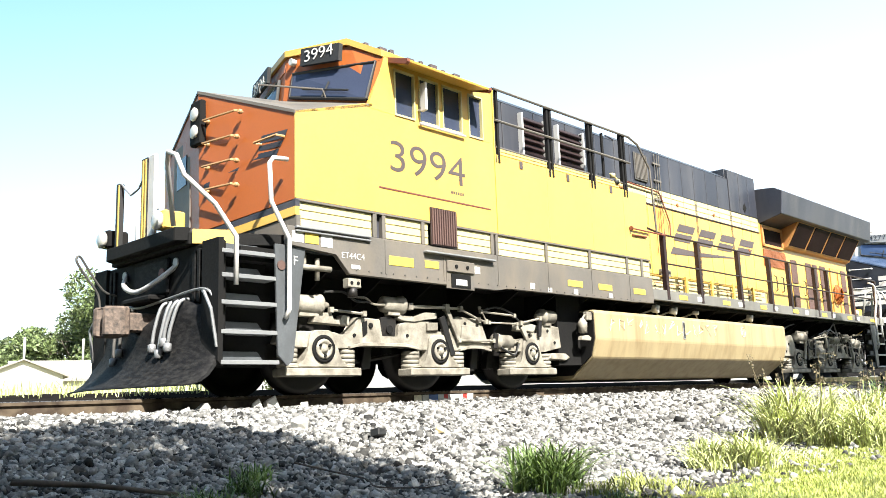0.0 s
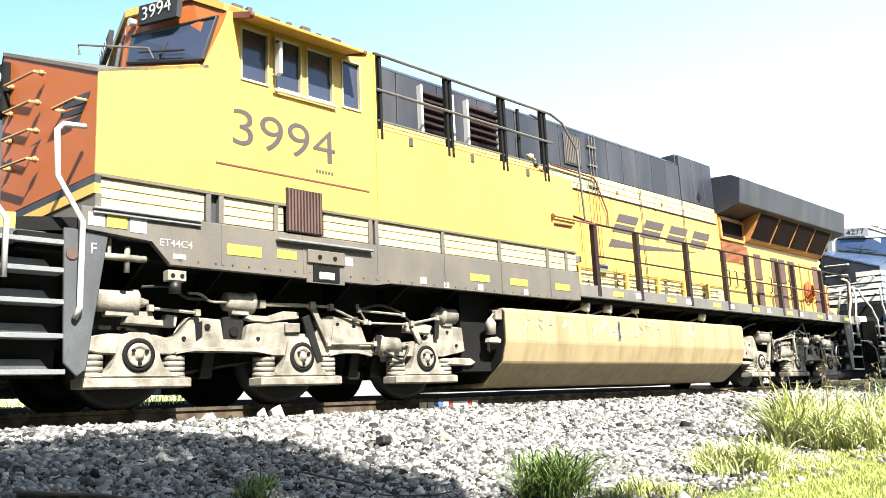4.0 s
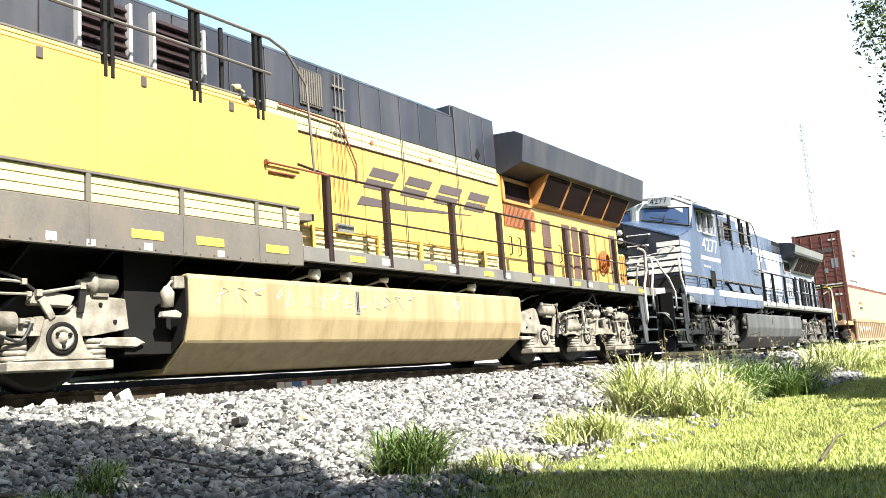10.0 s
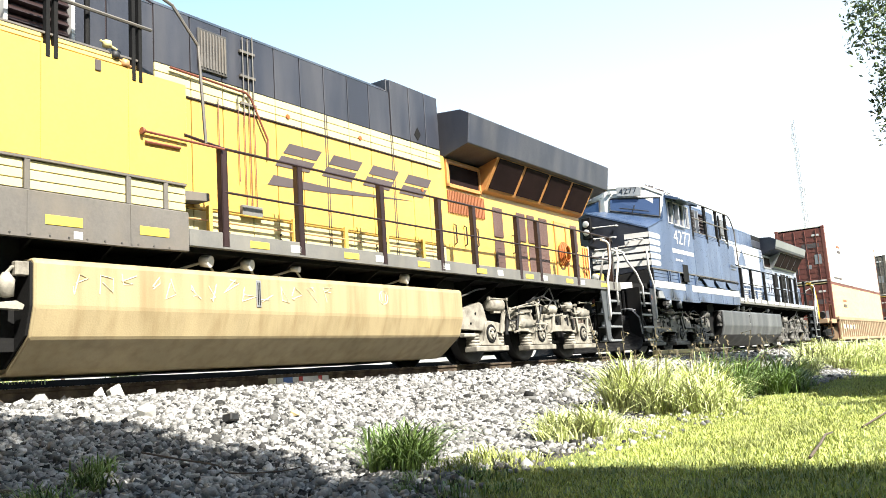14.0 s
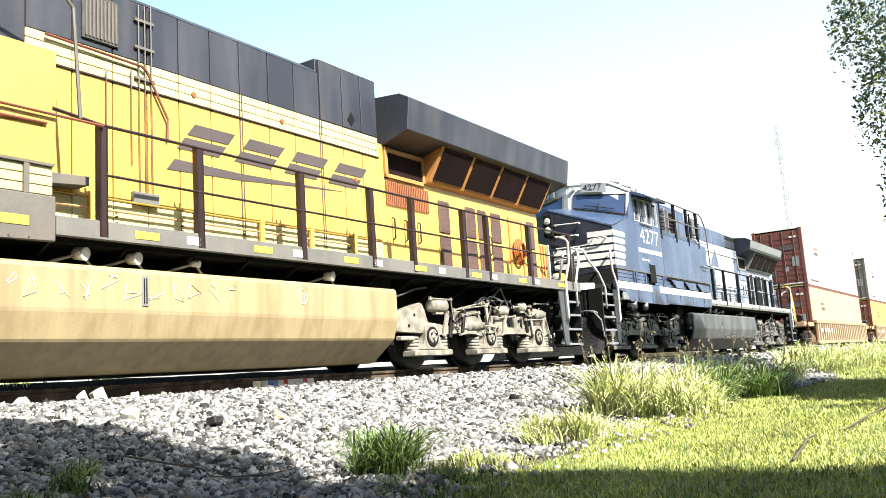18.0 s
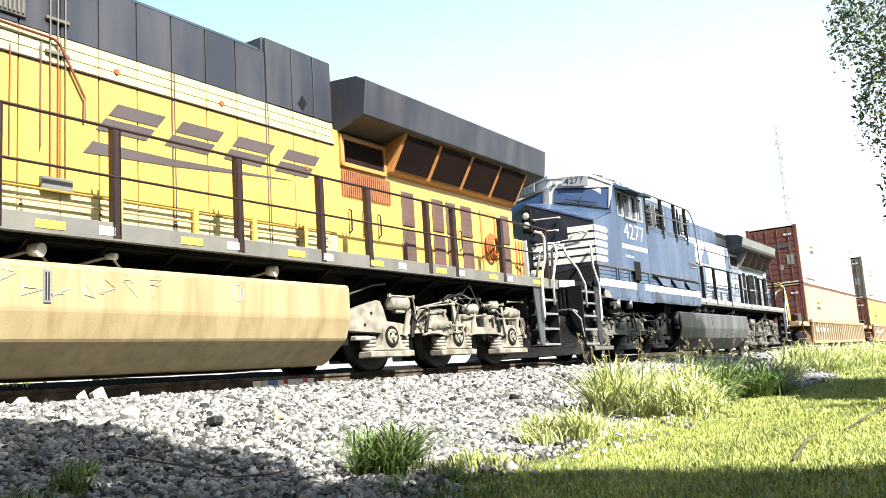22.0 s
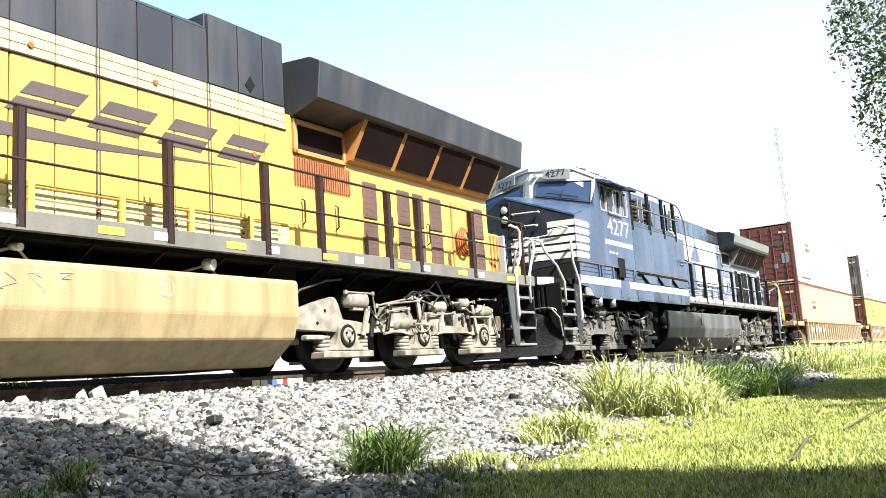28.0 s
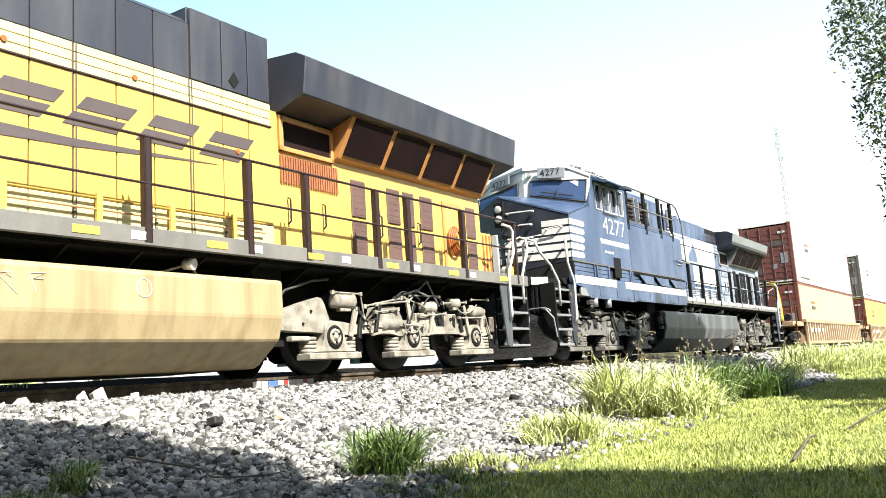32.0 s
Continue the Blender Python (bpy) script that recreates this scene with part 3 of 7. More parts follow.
            prism(bm, [(a - 0.14, 0.83), (a + 0.40, 0.81), (a + 0.42, 0.93), (a + 0.30, 0.94), (a + 0.28, 0.87), (a + 0.16, 0.87), (a + 0.14, 0.96), (a - 0.10, 0.95)], sgn * 1.12, sgn * 1.25, "y", 0.008)
            part("slack_adjuster", bm, casting, root)
            bm = B()
            prism(bm, [(c - 0.32, 0.86), (c + 0.10, 0.84), (c + 0.16, 0.95), (c - 0.02, 0.99), (c - 0.28, 0.98)], sgn * 1.12, sgn * 1.24, "y", 0.012)
            part("slack_adjuster", bm, casting, root)
            bm = B()
            prism(bm, [(b - 0.74, 0.94), (b - 0.66, 0.91), (b - 0.45, 0.90), (b - 0.20, 0.955), (b - 0.02, 0.96), (b - 0.02, 1.04), (b - 0.24, 1.04), (b - 0.46, 0.965), (b - 0.70, 0.985)], sgn * 1.14, sgn * 1.24, "y", 0.008)
            part("cylinder_bracket", bm, casting, root)
            bm = B()
            prism(bm, [(b - 0.22, 0.79), (b - 0.02, 0.80), (b - 0.02, 0.91), (b - 0.22, 0.90)], sgn * 1.20, sgn * 1.26, "y", 0.008)
            part("frame_pad", bm, casting, root)
            for k, pts in enumerate((((a + 0.52, 1.17), (a + 0.66, 1.165), (a + 0.78, 1.10), (b - 1.0, 1.10)), ((a + 0.0, 1.20), (a + 0.3, 1.22), (a + 0.5, 1.12), (a + 0.75, 1.12)), ((b + 1.25, 0.60), (b + 1.5, 0.50), (c - 0.40, 0.52), (c - 0.30, 0.72)), ((b + 0.9, 1.12), (b + 1.2, 1.18), (c - 0.5, 1.12), (c - 0.3, 1.0)))):
                bm = B()
                tube(bm, bend([(x, sgn * 1.27, z) for x, z in pts]), 0.016, 6)
                part("brake_hose", bm, "rubber" if k else casting, root)
            bm = B()
            prism(bm, [(c + 0.40, 0.44), (c + 0.86, 0.42), (c + 0.98, 0.47), (c + 0.86, 0.53), (c + 0.50, 0.53)], sgn * 1.08, sgn * 1.26, "y", 0.012)
            part("sand_bracket", bm, casting, root)
        for x in (a + 0.93, b + 1.02, c - 0.62):
            bm = B()
            prism(bm, [(x - 0.10, 0.30), (x + 0.06, 0.30), (x + 0.10, 0.62), (x - 0.02, 0.66)], sgn * 0.82, sgn * 0.95, "y", 0.01)
            part("brake_shoe", bm, "wheel", root)
        bm = B()
        tube(bm, [(a + 0.45, sgn * 0.9, 0.34), (b - 0.45, sgn * 0.9, 0.50)], 0.03, 6)
        part("brake_beam", bm, "wheel", root)
    # the solid middle also closes the truck against light from beyond
    bm = B()
    box(bm, a - 0.5, c + 0.6, -0.66, 0.66, 0.45, 1.0)
    for x in (a + 0.75, b + 0.75, c - 0.7):
        tube(bm, [(x, -0.6, 0.48), (x, 0.6, 0.48)], 0.26, 14)
    part("traction_motor", bm, "black", root)
    if turned:
        flip = Matrix.Translation((a + c, 0, 0)) @ Matrix.Diagonal((-1, 1, 1, 1))
        for o in set(root.children_recursive) - before:
            o.data.transform(flip)
            o.data.flip_normals()
    for x in whole:
        wheelset(root, x)


def plate_row(root, items, mat, name, y=-1.575, depth=0.012, label=""):
    for x0, x1, z0, z1 in items:
        bm = B()
        box(bm, x0, x1, y - depth, y, z0, z1, 0.003)
        part(name, bm, mat, root, label)


def locomotive(st):
    root = new("locomotive")
    base = len(bpy.data.objects)
    body, up, trim = st["body"], st["upper"], st["sill"]

    # underframe and walkway
    bm = B()
    box(bm, 5.2, 26.0, -0.75, 0.75, 0.98, 1.50)
    box(bm, 5.0, 26.05, -1.40, 1.40, 1.46, 1.62)
    for k in range(22):
        x = 6.2 + k * 0.9
        prism(bm, [(-1.42, 1.46), (-0.75, 1.46), (-0.75, 1.10)], x, x + 0.03, "x")
        prism(bm, [(1.42, 1.46), (0.75, 1.46), (0.75, 1.10)], x, x + 0.03, "x")
    # solid black boxes added at both tank ends to block light from beyond
    box(bm, 10.95, 11.6, -1.2, 1.2, 0.35, 1.46)
    box(bm, 18.95, 19.5, -1.1, 1.1, 0.40, 1.46)
    part("underframe", bm, "black", root)
    bm = B()
    box(bm, 13.35, 25.95, -1.54, 1.54, 1.615, 1.66)
    part("walkway", bm, trim, root)
    for sgn in (-1, 1):
        a, b = sorted((sgn * 1.565, sgn * 1.49))
        bm = B()
        prism(bm, [(5.50, 1.885), (5.50, 1.66), (6.20, 1.62), (6.40, 1.39), (9.10, 1.38), (9.35, 1.42), (12.66, 1.42), (13.38, 1.43), (13.38, 1.885)], a, b, "y", 0.008)
        part("sill", bm, trim, root, "grey dusty sill plate")
        for x in (6.98, 8.02, 9.14, 10.32, 11.48, 12.62):
            bm = B()
            box(bm, x - 0.012, x + 0.012, *sorted((sgn * 1.565, sgn * 1.572)), 1.44, 1.87)
            part("sill_rib", bm, trim, root)
        bm = B()
        for k in range(34):
            disc(bm, (6.5 + k * 0.2, sgn * 1.567, 1.45), "y", 0.010, 0.012, 6)
        tagged(part("bolt", bm, "greytruck", root), kind="stuff")
        bm = B()
        box(bm, 13.385, 25.95, a, b, 1.50, 1.70, 0.006)
        part("sill", bm, st["edge_sill"], root)

    # low cream panel strip with posts
    posts = [6.82, 6.97, 7.66, 9.045, 9.145, 10.315, 11.475, 12.60, 13.08]
    spans = [(5.66, 6.78), (7.0, 7.63), (7.69, 7.77), (8.34, 9.02), (9.17, 10.28), (10.35, 11.44), (11.51, 12.57), (12.63, 13.05), (13.11, 13.36)]
    for sgn in (-1, 1):
        for x0, x1 in spans:
            bm = B()
            for z0, z1 in ((1.90, 1.985), (1.995, 2.085), (2.095, 2.185)):
                a, b = sorted((sgn * 1.535, sgn * 1.50))
                box(bm, x0, x1, a, b, z0, z1, 0.003)
            part("strip_panel", bm, st["strip"], root, st["strip_label"])
        for x in posts:
            bm = B()
            a, b = sorted((sgn * 1.56, sgn * 1.49))
            box(bm, x - 0.03, x + 0.03, a, b, 1.885, 2.20, 0.004)
            part("strip_post", bm, trim, root)
        bm = B()
        a, b = sorted((sgn * 1.565, sgn * 1.49))
        box(bm, 5.62, 13.36, a, b, 2.187, 2.215, 0.004)
        part("strip_trim", bm, "sill", root)
    bm = B()
    box(bm, 5.7, 13.36, -1.49, 1.49, 1.62, 2.215)
    part("strip_backing", bm, "dark", root)

    # cab: walls round the windows, pillars, roof, nose
    for sgn in (-1, 1):
        a, b = sorted((sgn * 1.56, sgn * 1.50))
        bm = B()
        prism(bm, [(5.62, 2.215), (9.17, 2.215), (9.17, 3.56), (6.78, 3.56), (6.70, 3.61), (5.62, 3.27)], a, b, "y", 0.006)
        side = part("cab_side", bm, body, root, st["side_label"])
        for x0, x1 in ((7.57, 7.645), (8.03, 8.10), (8.50, 8.635), (8.94, 9.17)):
            bm = B()
            box(bm, x0, x1, a, b, 3.56, 4.21)
            part("window_pillar", bm, body, root)
        bm = B()
        prism(bm, [(6.74, 3.56), (7.20, 3.56), (7.20, 4.21), (7.00, 4.21)], a, b, "y")
        part("window_pillar", bm, body, root)
        bm = B()
        prism(bm, [(7.00, 4.21), (9.17, 4.21), (9.17, 4.40), (7.06, 4.40)], a, b, "y")
        part("cab_header", bm, body, root)
        for x0, x1 in ((7.20, 7.57), (7.645, 8.03), (8.10, 8.50), (8.635, 8.94)):
            bm = B()
            box(bm, x0, x1, *sorted((sgn * 1.525, sgn * 1.515)), 3.56, 4.21)
            win = part("cab_window", bm, "glass", root, "dark reflecting window pane")
            bm = B()
            for q in ((x0, x1, 3.56, 3.585), (x0, x1, 4.19, 4.21), (x0, x0 + 0.018, 3.585, 4.19), (x1 - 0.018, x1, 3.585, 4.19)):
                box(bm, q[0], q[1], *sorted((sgn * 1.575, sgn * 1.50)), q[2], q[3])
            part("window_frame", bm, "cream" if st["light_frames"] else "white", win)
        bm = B()
        prism(bm, [(sgn * 1.56, 4.27), (sgn * 1.92, 4.17), (sgn * 1.93, 4.20), (sgn * 1.56, 4.33)], 7.12, 8.72, "x", 0.004)
        aw = part("sun_awning", bm, st["awning"], root, "sloping window awning")
        for x in (7.10, 8.70):
            bm = B()
            prism(bm, [(sgn * 1.565, 4.26), (sgn * 1.90, 4.14), (sgn * 1.935, 4.165), (sgn * 1.935, 4.205), (sgn * 1.565, 4.335)], x, x + 0.05, "x", 0.004)
            part("awning_bracket", bm, "mark_red" if st["light_frames"] else "navy", aw)
        bm = B()
        box(bm, 7.61, 7.65, *sorted((sgn * 1.62, sgn * 1.74)), 3.68, 4.08, 0.012)
        tube(bm, [(7.63, sgn * 1.56, 3.72), (7.63, sgn * 1.66, 3.72)], 0.012, 6)
        part("mirror", bm, "white" if st["light_frames"] else "galv", root, "upright side mirror")
        bm = B()
        tube(bm, [(7.62, sgn * 1.60, 3.53), (8.52, sgn * 1.60, 3.53)], 0.018, 6)
        part("arm_rest", bm, "white" if st["light_frames"] else "galv", root)
    bm = B()
    yz = [(-1.56, 4.415), (-1.03, 4.71), (0.0, 4.78), (1.03, 4.71), (1.56, 4.415)]
    fx = [7.04, 6.90, 6.62, 6.90, 7.04]
    f0 = [bm.verts.new((x - 0.05, y, z)) for x, (y, z) in zip(fx, yz)]
    r0 = [bm.verts.new((9.19, y, z)) for y, z in yz]
    f1 = [bm.verts.new((x - 0.05, y, z - 0.09)) for x, (y, z) in zip(fx, yz)]
    r1 = [bm.verts.new((9.19, y, z - 0.09)) for y, z in yz]
    for i in range(4):
        bm.faces.new((f0[i], f0[i + 1], r0[i + 1], r0[i]))
        bm.faces.new((f1[i], r1[i], r1[i + 1], f1[i + 1]))
        bm.faces.new((f0[i], f1[i], f1[i + 1], f0[i + 1]))
        bm.faces.new((r0[i], r0[i + 1], r1[i + 1], r1[i]))
    for i in (0, 4):
        bm.faces.new((f0[i], r0[i], r1[i], f1[i]))
    part("cab_roof", bm, st["roof"], root)
    for k, x in enumerate((7.15, 7.42, 7.62, 7.95, 8.2, 8.42, 8.66, 8.92)):
        bm = B()
        box(bm, x, x + (0.14 if k % 2 else 0.07), -1.06, -0.99, 4.695, 4.74 + 0.015 * (k % 3), 0.008)
        part("roof_clip", bm, "letter", root)
    if st["light_frames"]:
        bm = B()
        tube(bm, [(6.35, -1.20, 3.70), (6.30, -1.20, 3.80), (5.85, -0.45, 3.97), (5.87, -0.45, 3.86)], 0.012, 6)
        part("nose_rail", bm, "sill", root, "thin rail over the nose")
    bm = B()
    tube(bm, [(7.0, -0.4, 4.72), (7.0, -0.4, 4.80), (7.3, -0.4, 4.80)], 0.035, 8)
    part("air_horn", bm, "sill", root)
    bm = B()
    tube(bm, [(6.95, -0.6, 4.70), (6.95, -0.6, 4.76)], 0.06, 10)
    part("roof_beacon", bm, "sill", root)
    # front of the cab with two windscreens
    bm = B()
    lo = [(6.80, -1.56, 3.62), (6.66, -0.80, 3.82), (6.54, 0.0, 4.02), (6.66, 0.80, 3.82), (6.80, 1.56, 3.62)]
    hi = [(x, y, z - 0.05) for x, (y, z) in zip(fx, yz)]
    lo2 = [lo[0], tuple(Vector(lo[0]).lerp(Vector(lo[2]), 0.34)), lo[2], tuple(Vector(lo[4]).lerp(Vector(lo[2]), 0.34)), lo[4]]
    for off in (0.0, 0.06):
        vl = [bm.verts.new((x + off, y, z)) for x, y, z in lo2]
        vh = [bm.verts.new((x + off, y, z)) for x, y, z in hi]
        for i in range(4):
            bm.faces.new((vl[i], vl[i + 1], vh[i + 1], vh[i]))
    part("cab_front", bm, st["brow"], root, st["front_label"])
    for sgn in (-1, 1):
        k0, k1, k2, k3 = Vector((6.80, sgn * 1.56, 3.62)), Vector((6.54, 0.0, 4.02)), Vector((6.62, 0.0, 4.69)), Vector((7.04, sgn * 1.56, 4.35))

        def pane(u, v):
            return k0.lerp(k1, u).lerp(k3.lerp(k2, u), v)
        c0, c1, c2, c3 = pane(0.05, 0.07), pane(0.90, 0.08), pane(0.90, 0.60), pane(0.05, 0.83)
        bm = B()
        n = (c1 - c0).cross(c3 - c0).normalized() * (-sgn * -1)
        n = n if n.x < 0 else -n
        v = [bm.verts.new(p + n * k) for k in (0.015, 0.035) for p in (c0, c1, c2, c3)]
        for f in ((0, 1, 2, 3), (4, 5, 6, 7), (0, 1, 5, 4), (1, 2, 6, 5), (2, 3, 7, 6), (3, 0, 4, 7)):
            bm.faces.new([v[i] for i in f])
        ws = part("windscreen", bm, st["screen"], root, "dark sloping windscreen")
        bm = B()
        tube(bm, [p + n * 0.03 for p in (c0, c1, c2, c3, c0)], 0.025, 6)
        part("windscreen_frame", bm, "rubber", ws)
        bm = B()
        m0 = c0.lerp(c1, 0.55) + n * 0.06
        tube(bm, [m0, c3.lerp(c2, 0.45) * 0.5 + m0 * 0.5 + n * 0.03], 0.014, 6)
        tube(bm, [c0.lerp(c1, 0.2) + n * 0.07 + Vector((0, 0, 0.1)), c0.lerp(c1, 0.8) + n * 0.07 + Vector((0, 0, 0.1))], 0.014, 6)
        part("wiper", bm, "rubber", ws)
        bm = B()
        q = [pane(0.02, 0.89), pane(0.98, 0.69), pane(0.98, 1.0), pane(0.02, 1.0)]
        v = [bm.verts.new(p + n * k) for k in (0.006, 0.014) for p in q]
        for f in ((0, 1, 2, 3), (4, 5, 6, 7), (0, 1, 5, 4), (1, 2, 6, 5), (2, 3, 7, 6), (3, 0, 4, 7)):
            bm.faces.new([v[i] for i in f])
        part("brow_panel", bm, st["brow"], root)
        # number board on the brow
        bm = B()
        d0, d1 = Vector((6.76, sgn * 1.03, 4.36)), Vector((6.60, sgn * 0.40, 4.43))
        h = Vector((0.02, 0, 0.25))
        out = Vector((-0.06, -0.0, 0))
        v = [bm.verts.new(p) for p in (d0, d1, d1 + h, d0 + h, d0 + out, d1 + out, d1 + h + out, d0 + h + out)]
        for f in ((0, 1, 2, 3), (4, 5, 6, 7), (0, 1, 5, 4), (1, 2, 6, 5), (2, 3, 7, 6), (3, 0, 4, 7)):
            bm.faces.new([v[i] for i in f])
        nb = part("number_board", bm, st["board"][0], root, st["board"][2])
        ang = math.degrees(math.atan2(d1.y - d0.y, d1.x - d0.x))
        start = (d1.lerp(d0, 0.1) if sgn < 0 else d0.lerp(d1, 0.1)) + out * 1.06 + Vector((0, 0, 0.04))
        lettering(st["number"], 0.235, st["board"][1], nb, start, (90, 0, ang + 180 if sgn < 0 else ang), 1.08)
    bm = B()
    tube(bm, [(6.62, -0.18, 4.56), (6.54, -0.18, 4.56)], 0.05, 10)
    part("cab_lamp", bm, "lens", root)

    # nose with a central vee
    apex = [(5.29, 2.03), (5.34, 3.72)]
    bm = B()
    for sgn in (-1, 1):
        q = [bm.verts.new(p) for p in ((5.625, sgn * 1.555, 2.215), (5.29, 0.0, 2.03), (5.245, 0.0, 3.855), (5.625, sgn * 1.555, 3.27))]
        bm.faces.new(q)
        t = [bm.verts.new(p) for p in ((5.68, sgn * 1.50, 2.215), (5.40, 0.0, 2.03), (5.41, 0.0, 3.76), (5.68, sgn * 1.50, 3.24))]
        bm.faces.new(t)
        for i in range(4):
            bm.faces.new((q[i], q[(i + 1) % 4], t[(i + 1) % 4], t[i]))
    part("nose_front", bm, st["front"], root, st["front_label"])
    bm = B()
    for sgn in (-1, 1):
        q = [bm.verts.new(p) for p in ((5.61, sgn * 1.56, 3.275), (5.235, 0.0, 3.865), (6.55, 0.0, 4.04), (6.81, sgn * 1.56, 3.63))]
        t = [bm.verts.new(v.co - Vector((0, 0, 0.04))) for v in q]
        bm.faces.new(q)
        bm.faces.new(t)
        for i in range(4):
            bm.faces.new((q[i], q[(i + 1) % 4], t[(i + 1) % 4], t[i]))
    part("nose_top", bm, st["nose_top"], root)
    # lower nose band
    for z0, z1, mm, dd in st["bands"]:
        bm = B()
        for sgn in (-1, 1):
            c, e = Vector((5.29 - dd, 0.0, 0)), Vector((5.625 - dd, sgn * 1.565, 0))
            q = [bm.verts.new((p.x, p.y, z)) for z, k in ((z0, 0), (z1, 0)) for p in (c, e)]
            for v, drop in zip(q, (-0.19, 0.0, -0.19, 0.0)):
                v.co.z += drop
            bm.faces.new((q[0], q[1], q[3], q[2]))
            t = [bm.verts.new(v.co + Vector((0.06, 0, 0))) for v in q]
            bm.faces.new((t[0], t[1], t[3], t[2]))
            for i, j in ((0, 1), (1, 3), (3, 2), (2, 0)):
                bm.faces.new((q[i], q[j], t[j], t[i]))
        part("nose_band", bm, mm, root)
    bm = B()
    box(bm, 5.205, 5.36, -0.13, 0.13, 3.14, 3.72, 0.015)
    hl = part("headlight_housing", bm, "black", root)
    for z in (3.28, 3.51):
        bm = B()
        lathe(bm, [(0.0, 0.085), (-0.02, 0.09), (-0.03, 0.07), (-0.035, 0.02)], (5.202, 0.0, z + 0.03), "x", 18)
        part("headlight", bm, "lens", hl, "round glass headlight")
    for k, z in enumerate((3.32, 3.02, 2.72, 2.42)):
        bm = B()
        for s0, s1 in ((0.16, 0.46),) if k else ((0.16, 0.5),):
            p0, p1 = Vector((5.29 + 0.21 * s0, -s0 * 1.1, z + 0.1)), Vector((5.29 + 0.21 * s1, -s1 * 1.6, z + 0.08))
            o = Vector((-0.11, -0.0, 0))
            tube(bm, [p0, p0 + o, p1 + o, p1], 0.016, 6)
            for p in (p0, p1):
                lathe(bm, [(0.0, 0.032), (-0.03, 0.03), (-0.04, 0.015)], p + o * 0.2, "x", 10)
        part("grab_iron", bm, st["grab"], root, "light grab iron on the nose")
    bm = B()
    for z in (2.95,):
        p0, p1 = Vector((5.50, -1.05, z)), Vector((5.58, -1.40, z + 0.03))
        o = Vector((-0.11, 0, 0))
        tube(bm, [p0, p0 + o, p1 + o, p1], 0.016, 6)
    part("grab_iron", bm, st["grab"], root)
    bm = B()
    prism(bm, [(5.34, 0.35), (5.49, 1.05), (5.52, 1.04), (5.38, 0.34)], 2.15, 3.35, "z", 0.005)
    door = part("nose_door", bm, "sill", root)
    bm = B()
    prism(bm, [(5.355, 0.48), (5.44, 0.88), (5.46, 0.88), (5.38, 0.48)], 2.75, 3.15, "z")
    part("door_window", bm, "glass", door)
    st["nose_art"](root)

    # porch, pilot, plough, steps, coupler
    bm = B()
    prism(bm, [(4.62, -0.95), (4.62, 0.95), (5.6, 1.45), (5.6, -1.45)], 1.66, 1.80, "z", 0.01)
    prism(bm, [(4.50, -0.85), (4.50, 0.85), (4.64, 0.95), (4.64, -0.95)], 1.70, 1.86, "z", 0.01)
    part("porch", bm, "black", root)
    for sgn in (-1, 1):
        bm = B()
        prism(bm, [(4.66, sgn * 0.985), (5.05, sgn * 1.185), (5.05, sgn * 1.20), (4.64, sgn * 0.995)], 1.665, 1.83, "z", 0.004)
        part("porch_edge", bm, "safety" if st["light_frames"] else "white", root, "bright painted porch edge")
    for y in (-1.08, -0.98, 0.98, 1.08):
        bm = B()
        box(bm, 4.67, 4.705, y - 0.03, y + 0.03, 1.02, 1.60, 0.006)
        part("pilot_rib", bm, "scuffed", root)
    bm = B()
    box(bm, 4.66, 4.705, -0.42, 0.42, 1.18, 1.60, 0.02)
    part("pilot_door", bm, "scuffed", root)
    bm = B()
    box(bm, 4.70, 4.82, -1.42, 1.42, 0.62, 1.66, 0.02)
    box(bm, 4.82, 5.75, -0.85, 0.85, 0.60, 1.66)
    part("pilot_plate", bm, "black", root)
    bm = B()
    ys = [-1.50, -1.30, -1.0, -0.7, -0.35, 0.0, 0.35, 0.7, 1.0, 1.30, 1.50]

    def blade(y, k):
        """Concave blade: the foot reaches forward to a point, the top curls back."""
        q = abs(y) / 1.5
        foot = Vector((3.98 + 0.34 * q ** 1.3, y, 0.11))
        head = Vector((4.52 + 0.20 * q, y * (1 - 0.05 * q), 0.76 + 0.34 * math.sin(min(1.0, q * 1.35) * 2.3) ** 2))
        knee = Vector((head.x + 0.05, y, 0.20))
        return foot.lerp(knee, k).lerp(knee.lerp(head, k), k)
    sides = []
    for o in (0.0, 0.05):
        g = [[bm.verts.new(blade(y, k / 7) + Vector((o, 0, 0))) for k in range(8)] for y in ys]
        for c0, c1 in zip(g, g[1:]):
            for k in range(7):
                bm.faces.new((c0[k], c1[k], c1[k + 1], c0[k + 1])).smooth = True
        sides.append(g)
    for i in range(len(ys) - 1):
        for k in (0, 7):
            bm.faces.new((sides[0][i][k], sides[0][i + 1][k], sides[1][i + 1][k], sides[1][i][k]))
    for i in (0, len(ys) - 1):
        for k in range(7):
            bm.faces.new((sides[0][i][k], sides[0][i][k + 1], sides[1][i][k + 1], sides[1][i][k]))
    part("snowplough", bm, st["plough"], root, "black scuffed steel snowplough")
    for end, sg in ((4.78, -1), (25.95, 1)):
        bm = B()
        box(bm, *sorted((end, end + sg * 0.45)), -0.10, 0.10, 0.76, 0.98, 0.02)
        e = end + sg * 0.42
        prism(bm, [(e, -0.17), (e + sg * 0.10, -0.20), (e + sg * 0.30, -0.12), (e + sg * 0.26, -0.02), (e + sg * 0.14, 0.02), (e + sg * 0.30, 0.10), (e + sg * 0.28, 0.20), (e, 0.18)], 0.70, 1.04, "z", 0.025)
        part("coupler", bm, "rustcast", root, "rusty knuckle coupler")
        bm = B()
